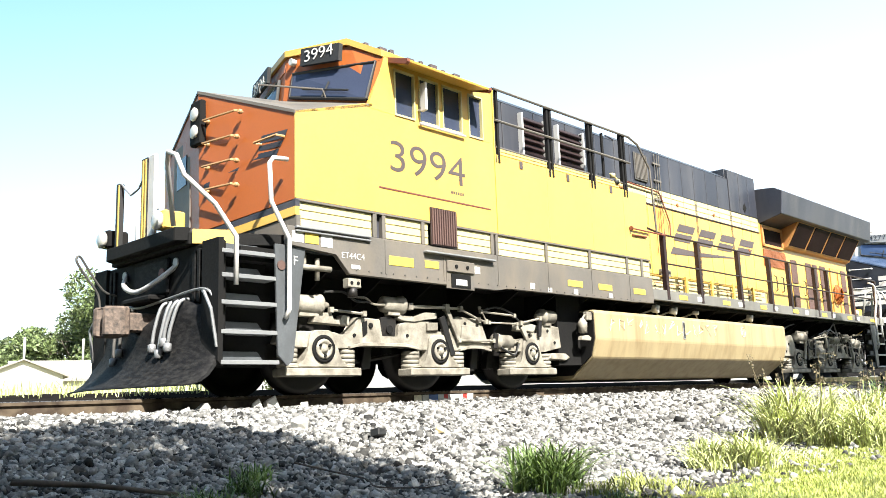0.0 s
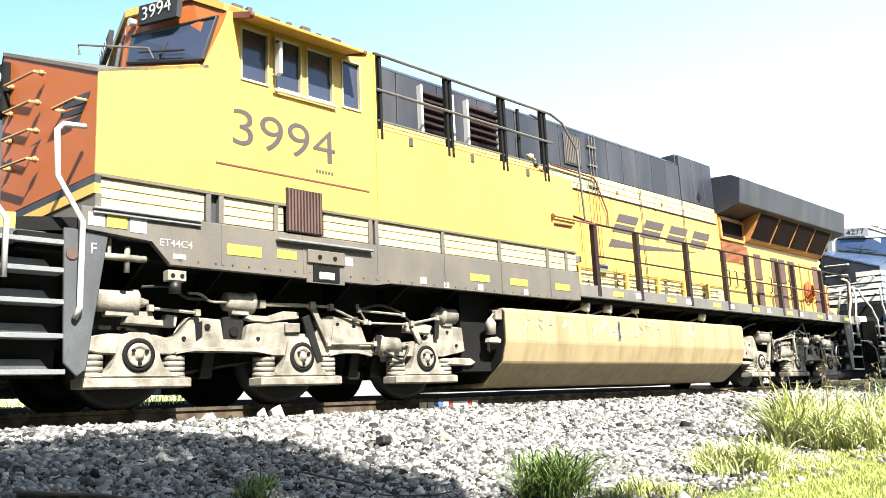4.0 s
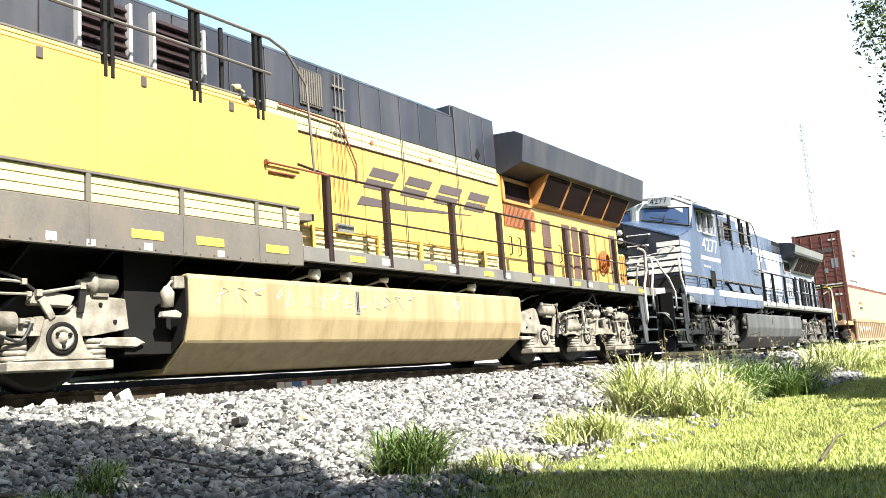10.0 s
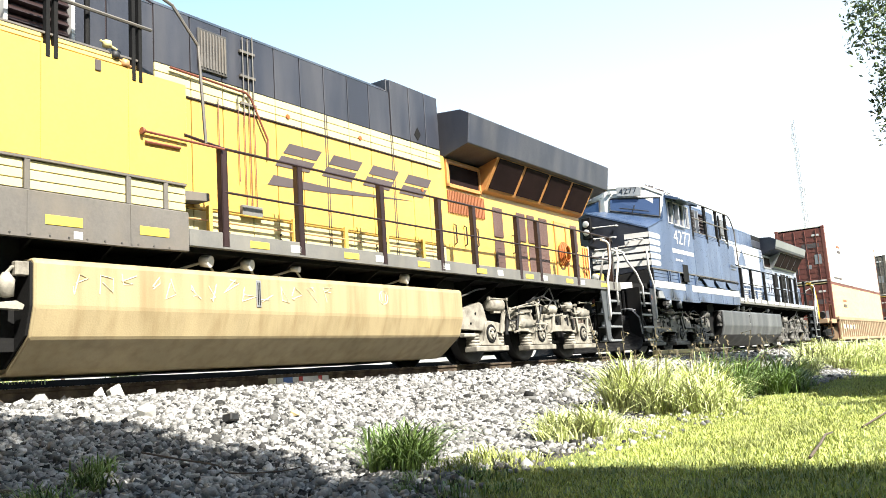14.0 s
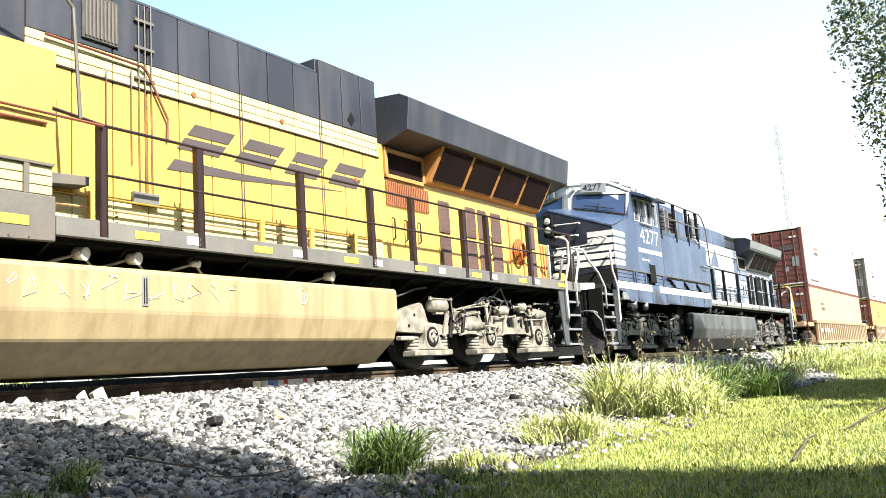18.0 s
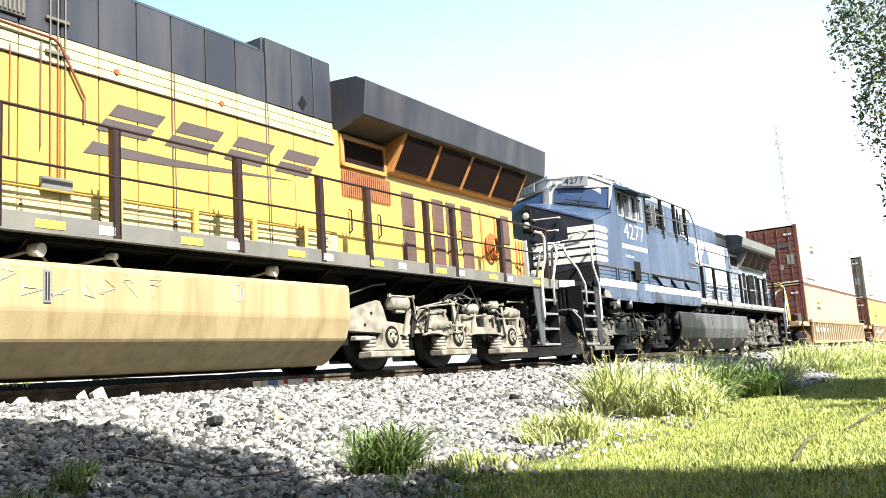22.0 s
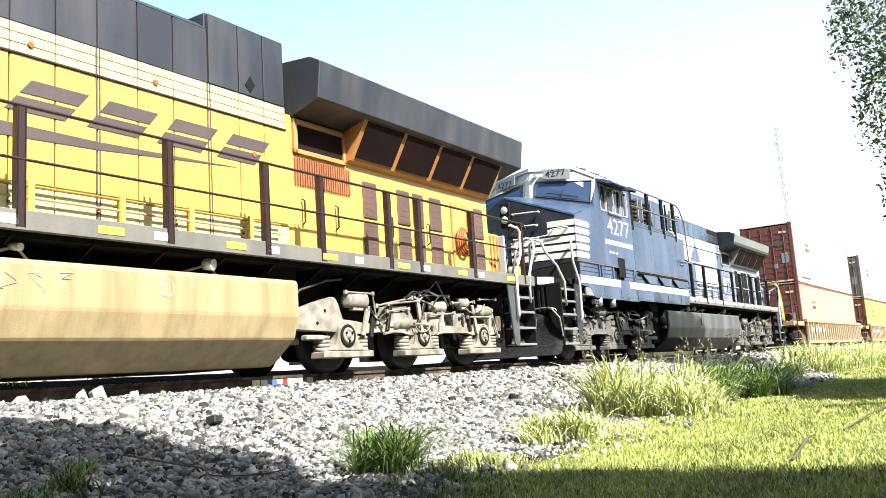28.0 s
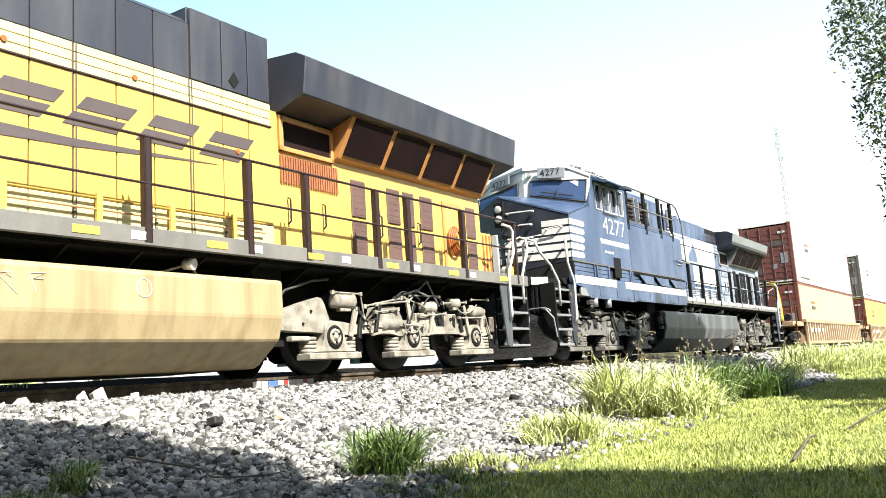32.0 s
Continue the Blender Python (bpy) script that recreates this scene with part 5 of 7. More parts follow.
        for x in (14.1, 15.6, 16.7, 17.7, 18.7):
            bm = B()
            box(bm, x, x + 0.07, *sorted((sgn * 1.0, sgn * 1.05)), 1.70, 2.15, 0.006)
            part("pipe_bracket", bm, "safety" if st["light_frames"] else "navy", root)

    # fuel tank
    bm = B()
    prism(bm, [(-1.47, 1.24), (-1.51, 1.20), (-1.51, 0.76), (-1.42, 0.46), (-1.02, 0.16), (-0.95, 0.12), (0.95, 0.12), (1.02, 0.16), (1.42, 0.46), (1.51, 0.76), (1.51, 1.20), (1.47, 1.24)], st["tank_x"][0], st["tank_x"][1], "x", 0.02)
    tk = part("fuel_tank", bm, st["tank"], root, st["tank_label"])
    # black sheet over the tank's front end, standing in for its shade
    bm = B()
    prism(bm, [(-1.44, 1.21), (-1.475, 1.18), (-1.475, 0.77), (-1.39, 0.49), (-1.0, 0.19), (1.0, 0.19), (1.39, 0.49), (1.475, 0.77), (1.475, 1.18), (1.44, 1.21)], st["tank_x"][0] - 0.03, st["tank_x"][0] + 0.01, "x")
    part("tank_end_plate", bm, "black", tk)
    bm = B()
    box(bm, 14.42, 14.50, -1.525, -1.505, 0.82, 1.16, 0.008)
    part("sight_gauge", bm, "galv", tk)
    bm = B()
    for x in (14.435, 14.465):
        box(bm, x, x + 0.012, -1.53, -1.52, 0.85, 1.13)
    part("gauge_slot", bm, "black", tk)
    for x in (13.80, 14.45, 15.30, 17.72):
        bm = B()
        tube(bm, [(x - 0.36, -1.15, 1.25), (x - 0.05, -1.30, 1.36)], 0.018, 6)
        tube(bm, [(x + 0.16, -1.30, 1.24), (x + 0.04, -1.31, 1.36)], 0.014, 6)
        part("filler_pipe", bm, "truck", tk)
        bm = B()
        tube(bm, [(x - 0.02, -1.28, 1.385), (x + 0.02, -1.40, 1.365)], 0.072 if x != 15.30 else 0.04, 14)
        part("filler_cap", bm, "white" if st["light_frames"] else "galv", tk)
    bm = B()
    box(bm, 11.42, 11.56, -1.46, -1.38, 1.06, 1.20, 0.01)
    lathe(bm, [(-0.11, 0.03), (-0.10, 0.07), (0.06, 0.08), (0.10, 0.05), (0.13, 0.03)], (11.36, -1.40, 0.96), "z", 14)
    tube(bm, [(11.36, -1.40, 1.08), (11.40, -1.42, 1.14), (11.5, -1.42, 1.14)], 0.018, 6)
    prism(bm, [(11.26, 0.74), (11.50, 0.73), (11.52, 0.78), (11.44, 0.82), (11.28, 0.80)], -1.45, -1.36, "y", 0.006)
    part("drain_valve", bm, "truck" if st["light_frames"] else "greytruck", root)

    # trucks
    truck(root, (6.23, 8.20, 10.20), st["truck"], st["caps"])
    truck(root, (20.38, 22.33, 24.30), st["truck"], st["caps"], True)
    # suspended links and speed cable by the rear truck
    bm = B()
    tube(bm, [(22.3, -1.22, 1.10), (22.75, -1.3, 1.46), (23.2, -1.22, 1.05)], 0.018, 6)
    part("brake_chain", bm, "galv", root)
    bm = B()
    tube(bm, [(21.9, -1.2, 1.15), (22.4, -1.32, 1.28), (22.8, -1.28, 1.20)], 0.016, 6)
    part("brake_cable", bm, "galv", root)
    bm = B()
    tube(bm, [(19.2, -1.15, 0.9), (19.4, -1.25, 1.15), (19.9, -1.3, 1.3), (20.3, -1.25, 1.35)], 0.018, 6)
    part("brake_cable", bm, "greytruck", root)
    bm = B()
    box(bm, 6.37, 6.57, -1.57, -1.46, 1.235, 1.345, 0.008)
    sv = part("sand_valve", bm, "truck" if st["light_frames"] else "greytruck", root)
    bm = B()
    tube(bm, [(6.47, -1.52, 1.235), (6.47, -1.52, 1.12)], 0.06, 12)
    part("valve_cap", bm, "wheel", sv)
    # black discs stand in for the shade inside the two ports
    bm = B()
    for x in (6.42, 6.52):
        disc(bm, (x, -1.572, 1.29), "y", 0.022, 0.012, 10)
    part("valve_port", bm, "black", sv)
    bm = B()
    tube(bm, [(5.82, -1.45, 1.62), (5.82, -1.45, 1.42)], 0.02, 6)
    tube(bm, [(5.66, -1.47, 1.44), (6.18, -1.47, 1.44)], 0.035, 8)
    tube(bm, [(6.0, -1.45, 1.56), (6.0, -1.45, 1.30)], 0.03, 8)
    part("air_cock", bm, "truck" if st["light_frames"] else "greytruck", root)

    st["decor"](root)
    for o in root.children:
        if o.type == "MESH" and o.name.split(".")[0] != "wheelset":
            o.data.transform(Matrix.Translation((-MID, 0, 0)))
            for c in o.children:
                c.data.transform(Matrix.Translation((-MID, 0, 0)))
        elif o.type == "MESH":
            o.location.x -= MID
    return root


def logo_marks(root, x0, width, z0, z1, y, material, name="logo_mark"):
    """Four alike leaning blocks, each cut by one slit, over a long tapering bar."""
    h, step = z1 - z0, width / 4.0
    for k in range(4):
        bm = B()
        for a, b in ((0.0, 0.44), (0.56, 1.0)):
            prism(bm, [(x0 + (k + p) * step + 0.80 * q * h, z0 + q * h) for p, q in ((0.02, a), (0.74, a), (0.74, b), (0.02, b))], y - 0.006, y, "y")
        part(name, bm, material, root)


def yellow_decor(root):
    y = -1.575
    plate_row(root, [(7.03, 7.46, 1.56, 1.68), (10.80, 11.20, 1.56, 1.66), (11.65, 12.05, 1.56, 1.66), (12.72, 13.10, 1.56, 1.66)], "gold", "reflector", -1.566, 0.006, "yellow reflector strip")
    plate_row(root, [(5.74, 5.94, 1.70, 1.83), (7.66, 7.92, 1.58, 1.68)], "gold", "reflector", -1.566, 0.006)
    plate_row(root, [(5.56, 5.72, 1.70, 1.83), (5.97, 6.14, 1.68, 1.82), (9.85, 9.96, 1.45, 1.54), (10.28, 10.38, 1.43, 1.50), (10.95, 11.06, 1.44, 1.52), (11.95, 12.05, 1.44, 1.52), (6.42, 6.56, 1.46, 1.51), (8.62, 8.74, 1.58, 1.68)], "white", "stencil_mark", -1.566, 0.004, "small white stencil mark")
    plate_row(root, [(14.3 + k * 1.75, 14.62 + k * 1.75, 1.55, 1.64) for k in range(7)], "gold", "reflector", -1.566, 0.006)
    plate_row(root, [(15.0 + k * 1.75, 15.2 + k * 1.75, 1.55, 1.65) for k in range(6)], "white", "stencil_mark", -1.566, 0.004)
    lettering("ET44C4", 0.105, "white", root, (6.27, -1.567, 1.58), (90, 0, 0), 1.05, "model_lettering", "small white model lettering")
    lettering("F", 0.15, "white", root, (5.60, -1.532, 1.44), (90, 0, 0), 1.0, "end_letter", "small white end letter")
    bm = B()
    box(bm, 7.64, 9.02, -1.64, -1.562, 1.775, 1.80, 0.006)
    part("sill_lip", bm, "galv", root, "pale step lip over the jacking pad")
    bm = B()
    box(bm, 5.60, 6.72, -1.61, -1.562, 1.86, 1.885, 0.006)
    box(bm, 5.60, 6.72, -1.60, -1.562, 1.82, 1.84, 0.004)
    part("sill_lip", bm, "galv", root)
    # jacking pad
    bm = B()
    box(bm, 8.06, 8.60, -1.60, -1.55, 1.56, 1.72, 0.01)
    box(bm, 8.06, 8.60, -1.572, -1.55, 1.34, 1.56)
    part("jacking_pad", bm, "sill", root)
    # black discs and plate stand in for the shaded holes and recess
    bm = B()
    for x in (8.22, 8.44):
        disc(bm, (x, -1.605, 1.64), "y", 0.025, 0.02, 10)
    box(bm, 8.14, 8.52, -1.585, -1.575, 1.36, 1.54)
    part("pad_recess", bm, "black", root)
    bm = B()
    box(bm, 8.22, 8.44, -1.60, -1.58, 1.38, 1.47, 0.01)
    part("pad_block", bm, "white", root)
    # cab side details
    lettering("3994", 0.60, "letter", root, (7.05, -1.562, 2.80), (90, 0, 0), 1.24, "road_number", "large brown-grey road number")
    plate_row(root, [(6.90, 9.04, 2.535, 2.56)], "rust", "trim_line", -1.56, 0.006)
    plate_row(root, [(8.22 + k * 0.045, 8.25 + k * 0.045, 2.66, 2.70) for k in range(6)], "letter", "stencil_mark", -1.56, 0.003)
    bm = B()
    box(bm, 7.785, 8.29, -1.585, -1.555, 1.895, 2.41, 0.006)
    gr = part("step_grille", bm, "maroon", root, "brown ribbed side grille")
    for k in range(11):
        bm = B()
        box(bm, 7.80 + k * 0.044, 7.822 + k * 0.044, -1.60, -1.585, 1.91, 2.395)
        part("grille_bar", bm, "mesh", gr)
    bm = B()
    box(bm, 9.165, 9.19, -1.575, -1.55, 2.21, 4.40)
    part("corner_trim", bm, "yellow", root)
    for x in (9.75, 10.95, 12.2):
        bm = B()
        box(bm, x, x + 0.07, -1.575, -1.56, 3.28, 3.40, 0.004)
        part("latch", bm, "letter", root)
    # emblem on the hood doors
    logo_marks(root, 15.36, 3.80, 2.90, 3.27, -0.957, "letter")
    bm = B()
    prism(bm, [(15.22, 2.60), (15.34, 2.755), (16.45, 2.745), (18.58, 2.81), (17.5, 2.73), (16.45, 2.65)], -0.963, -0.957, "y")
    part("logo_bar", bm, "letter", root, "long dark tapering bar under the emblem")
    for x in (15.66, 17.27, 18.9):
        bm = B()
        disc(bm, (x, -0.965, 3.665 if x < 18 else 3.05), "y", 0.035, 0.02, 12)
        part("fuel_tag", bm, "orange", root)
    # thin pipes on the hood side
    for x, z0, z1 in ((14.36, 2.40, 3.62), (14.70, 2.55, 3.74), (14.81, 2.22, 4.60), (14.90, 2.22, 4.60), (14.99, 2.22, 4.66)):
        bm = B()
        tube(bm, [(x, -0.99, z0), (x, -0.99, min(z1, 3.54))], 0.0065, 6)
        hp = part("hood_pipe", bm, "mark_red", root)
        if z1 > 3.6:
            bm = B()
            tube(bm, [(x, -0.99, 3.54), (x, -0.99, z1)], 0.009, 6)
            part("pipe_top", bm, "sill", hp)
    for z in (3.66, 4.05, 4.40):
        bm = B()
        box(bm, 14.76, 15.04, -0.995, -0.955, z - 0.02, z + 0.02, 0.004)
        part("pipe_clamp", bm, "sill", root)
    bm = B()
    box(bm, 14.70, 15.06, -1.02, -0.955, 2.10, 2.24, 0.006)
    part("pipe_manifold", bm, "walkedge", root)
    bm = B()
    tube(bm, [(13.60, -1.0, 3.84), (14.84, -1.0, 3.81), (14.92, -1.0, 3.76), (15.22, -1.0, 3.22), (15.21, -1.0, 2.97)], 0.016, 6)
    part("grab_pipe", bm, "mark_red", root)
    bm = B()
    prism(bm, [(13.55, 2.12), (14.0, 2.16), (14.0, 2.26), (13.55, 2.24)], -1.2, -0.96, "y", 0.004)
    part("pipe_bracket", bm, "sill", root)
    for k, x in enumerate((14.5, 15.43, 16.47, 17.55, 18.65)):
        for dz in (0.0, 0.07, 0.14):
            bm = B()
            disc(bm, (x, -0.97, 1.84 + dz), "y", 0.016, 0.02, 8)
            part("door_bolt", bm, "letter", root)
    # chalk scrawl on the tank
    bm = B()
    rnd = random.Random(4)
    for k in range(14):
        x, z = 11.95 + k * 0.28, 1.0 + rnd.uniform(-0.03, 0.03)
        pts = [(x + rnd.uniform(0, 0.24), -1.514, z + rnd.uniform(-0.11, 0.13)) for _ in range(5)]
        tube(bm, pts, 0.006, 4)
    tagged(part("chalk_mark", bm, "chalk", root, "faint pale chalk strokes"), kind="stuff")
    bm = B()
    tube(bm, [(16.95 + 0.10 * math.cos(t), -1.513, 1.03 + 0.10 * math.sin(t)) for t in (0.3927 * i for i in range(17))], 0.006, 4)
    tube(bm, [(16.91, -1.513, 0.98), (16.91, -1.513, 1.09)], 0.006, 4)
    tube(bm, [(16.99, -1.513, 0.98), (16.99, -1.513, 1.09)], 0.006, 4)
    part("chalk_ring", bm, "chalk", root, "pale chalk ring")


def yellow_nose(root):
    # leaning dark shapes of the emblem across the front
    for s0, s1, z0, z1 in ((0.08, 0.24, 2.56, 2.98), (0.32, 0.80, 2.70, 2.98), (0.90, 1.42, 2.78, 3.06)):
        bm = B()

        def at(s, z):
            return (5.29 + 0.335 * s / 1.555 - 0.012 + 0.01 * (z - 2.03) / 1.6 * (1 - s / 1.555), -s, z)
        h = (z1 - z0) / 3
        outs = [[(s0, z0), (s1 - 0.14, z0), (s1 - 0.10, z0 + h * 0.7), (s0 + 0.03, z0 + h * 0.7)], [(s0 + 0.05, z0 + h), (s1 - 0.08, z0 + h), (s1 - 0.04, z0 + h * 1.7), (s0 + 0.09, z0 + h * 1.7)], [(s0 + 0.11, z0 + h * 2), (s1 - 0.02, z0 + h * 2), (s1 + 0.03, z1), (s0 + 0.15, z1)]]
        if s0 < 0.2:
            outs = [[(s0, z0), (s0 + 0.09, z0), (s1 + 0.03, z1), (s1 - 0.07, z1)]]
        for o in outs:
            p = [Vector(at(s, z)) for s, z in o]
            v = [bm.verts.new(q) for q in p] + [bm.verts.new(q + Vector((-0.006, 0, 0))) for q in p]
            m = len(p)
            bm.faces.new(v[:m])
            bm.faces.new(v[m:])
            for i in range(m):
                bm.faces.new((v[i], v[(i + 1) % m], v[m + (i + 1) % m], v[m + i]))
        part("logo_mark", bm, "dark", root)


YELLOW_STYLE = dict(
    body="yellow", upper="dark", sill="sill", strip="cream", strip_label="cream ribbed strip panel", side_label="glossy bright yellow panel", light_frames=True, awning="yellow", brow="orange", screen="glass", edge="", hinge="yellow", roof="yellow",
    front="orange", front_label="orange painted front", nose_top="sill", grab="tan", bands=[(2.12, 2.20, "dark", 0.012), (2.02, 2.12, "yellow", 0.016), (1.72, 2.02, "sill", 0.0)], nose_art=yellow_nose, plough="scuffed", edge_sill="walkedge", step_side="stepgrey",
    rail="white", post="black", post2="maroon", core="maroon", hood_top=4.64, housing=True, wing_z=(3.94, 4.49, 25.9), ridge="ridge", low="cream", band="cream", radiator=19.60, wing="dark", wing_label="overhanging dark grey radiator wing", room="yellow", screen_rib="rib_orange", slat="slat", grille="mesh",
    tank="tank", tank_label="long tan dusty fuel tank with faceted side", tank_x=(11.58, 19.1), truck="truck", caps="truck", number="3994", board=("rubber", "white", "black number board with white figures"), decor=yellow_decor)


def blue_decor(root):
    lettering("4277", 0.58, "white", root, (7.50, -1.562, 3.02), (90, 0, 0), 1.25, "road_number", "white road number")
    plate_row(root, [(7.3 + k * 0.165, 7.44 + k * 0.165, 2.74, 2.86) for k in range(11)], "white", "name_mark", -1.56, 0.004, "small white lettering bars")
    plate_row(root, [(7.5 + k * 0.2, 7.64 + k * 0.2, 2.52, 2.58) for k in range(3)], "white", "stencil_mark", -1.56, 0.004)
    plate_row(root, [(13.5 + k * 0.9, 14.2 + k * 0.9, 1.58, 1.68) for k in range(13)], "white", "edge_stripe", -1.566, 0.004)
    # plain black plate standing in for the shaded recess in the side
    bm = B()
    box(bm, 8.0, 8.42, -1.575, -1.555, 1.95, 2.45, 0.006)
    part("step_grille", bm, "black", root)
    for k in range(5):
        bm = B()
        box(bm, 13.62, 14.5 - 0.05 * (k % 2), -0.966, -0.956, 2.98 + k * 0.165, 3.09 + k * 0.165, 0.004)
        part("logo_mark", bm, "white", root)
    bm = B()
    prism(bm, [(14.7, 3.0), (18.9, 3.0), (18.9, 3.82), (16.9, 3.86), (14.9, 3.66)], -0.965, -0.957, "y")
    part("emblem_panel", bm, "white", root, "large white faded emblem panel")
    bm = B()
    prism(bm, [(15.9, 3.05), (16.9, 3.05), (16.8, 3.35), (16.5, 3.72), (16.3, 3.45), (16.05, 3.3)], -0.972, -0.965, "y")
    part("logo_mark", bm, "navy", root)
    for x0, x1, z0, z1 in ((16.3, 17.1, 2.30, 2.92), (17.25, 18.9, 2.30, 2.92), (16.3, 17.1, 1.80, 2.2), (17.3, 18.8, 1.80, 2.2)):
        bm = B()
        box(bm, x0, x1, -0.972, -0.957, z0, z1, 0.006)
        part("cabinet_door", bm, "white", root)
    # sheet skirt below the cabinet with lifted flaps
    for k in range(3):
        bm = B()
        prism(bm, [(9.55 + k * 1.2, 2.12), (10.65 + k * 1.2, 2.12), (10.60 + k * 1.2, 1.90), (10.0 + k * 1.2, 1.90)], -1.60, -1.572, "y", 0.006)
        part("skirt_flap", bm, "navy", root)
    bm = B()
    box(bm, 9.3, 13.3, -1.61, -1.56, 2.12, 2.16, 0.006)
    part("skirt_edge", bm, "black", root)
    for x0, x1 in ((5.66, 8.0), (8.6, 13.36)):
        bm = B()
        box(bm, x0, x1, -1.574, -1.566, 1.70, 1.88)
        part("edge_stripe", bm, "white", root)
    for x in (6.75, 7.55):
        bm = B()
        tube(bm, [(x, -1.50, 1.40), (x, -1.50, 1.20)], 0.08, 10)
        part("sand_valve", bm, "galv", root)
    bm = B()
    box(bm, 5.95, 7.9, -1.56, -1.50, 1.42, 1.62, 0.01)
    part("step_board", bm, "galv", root)


def blue_nose(root):
    # white bars wrapped over the front
    for k in range(5):
        z = 3.02 - k * 0.185
        for sgn in (-1, 1):
            bm = B()
            def at(s, zz):
                return Vector((5.29 + 0.335 * s / 1.555 - 0.012, sgn * s, zz))
            o = [(0.06, z), (1.555, z), (1.555, z + 0.135), (0.06, z + 0.135)]
            p = [at(s, q) for s, q in o]
            v = [bm.verts.new(q) for q in p] + [bm.verts.new(q + Vector((-0.006, 0, 0))) for q in p]
            m = len(p)
            bm.faces.new(v[:m])
            bm.faces.new(v[m:])
            for i in range(m):
                bm.faces.new((v[i], v[(i + 1) % m], v[m + (i + 1) % m], v[m + i]))
            nb = part("nose_bar", bm, "white", root, "white bar across the front")
            bm = B()
            prism(bm, [(5.60, z), (6.32 - 0.03 * k, z), (6.40 - 0.03 * k, z + 0.04), (6.40 - 0.03 * k, z + 0.095), (6.32 - 0.03 * k, z + 0.135), (5.60, z + 0.135)], sgn * 1.562, sgn * 1.568, "y")
            part("bar_return", bm, "white", nb)


BLUE_STYLE = dict(
    body="navy", upper="navy", sill="navy", strip="navy", strip_label="blue-black strip panel", side_label="faded blue-black panel", light_frames=False, awning="navy", brow="white", screen="skyglass", edge="galv", hinge="black", roof="white",
    front="gloss_black", front_label="glossy black front", nose_top="navy", grab="white", bands=[(1.72, 2.2, "black", 0.0)], nose_art=blue_nose, plough="scuffed", edge_sill="walkedge", step_side="gloss_black",
    rail="white", post="black", post2="black", core="black", hood_top=4.36, housing=False, wing_z=(3.86, 4.24, 24.8), ridge="navy", low="sunlit_blue", band="sunlit_blue", radiator=19.4, wing="gloss_black", wing_label="overhanging dark radiator wing with light edge", room="sunlit_blue", screen_rib="galv", slat="sunlit_blue", grille="black",
    tank="greytank", tank_label="dark grey streaked fuel tank", tank_x=(11.5, 19.0), truck="grey_casting", caps="grey_casting", number="4277", board=("galv", "gloss_black", "pale number board with dark figures"), decor=blue_decor)

def rear_cables(root):
    for k in range(2):
        d = 0.16 * k
        bm = B()
        tube(bm, bend([(24.7 + d - MID, -1.50, 2.72), (25.3 + d - MID, -1.50, 2.70), (25.95 + d - MID, -1.46, 2.30), (26.35 + d - MID, -1.42, 1.75), (26.6 + d - MID, -1.38, 1.15)]), 0.06, 8)
        part("drop_cable", bm, "cable", root, "thick yellow cable hanging at the rear")
    bm = B()
    tube(bm, [(25.6 - MID, -1.5, 2.74), (26.5 - MID, -1.4, 2.76)], 0.03, 6)
    part("end_rail", bm, "galv", root)


LEAD = tagged(locomotive(YELLOW_STYLE), "bright yellow and orange diesel locomotive with black hood", "locomotive", "locomotives of the train")
SECOND = tagged(locomotive(BLUE_STYLE), "faded blue-black diesel locomotive with white nose bars", "locomotive", "locomotives of the train")


rear_cables(SECOND)


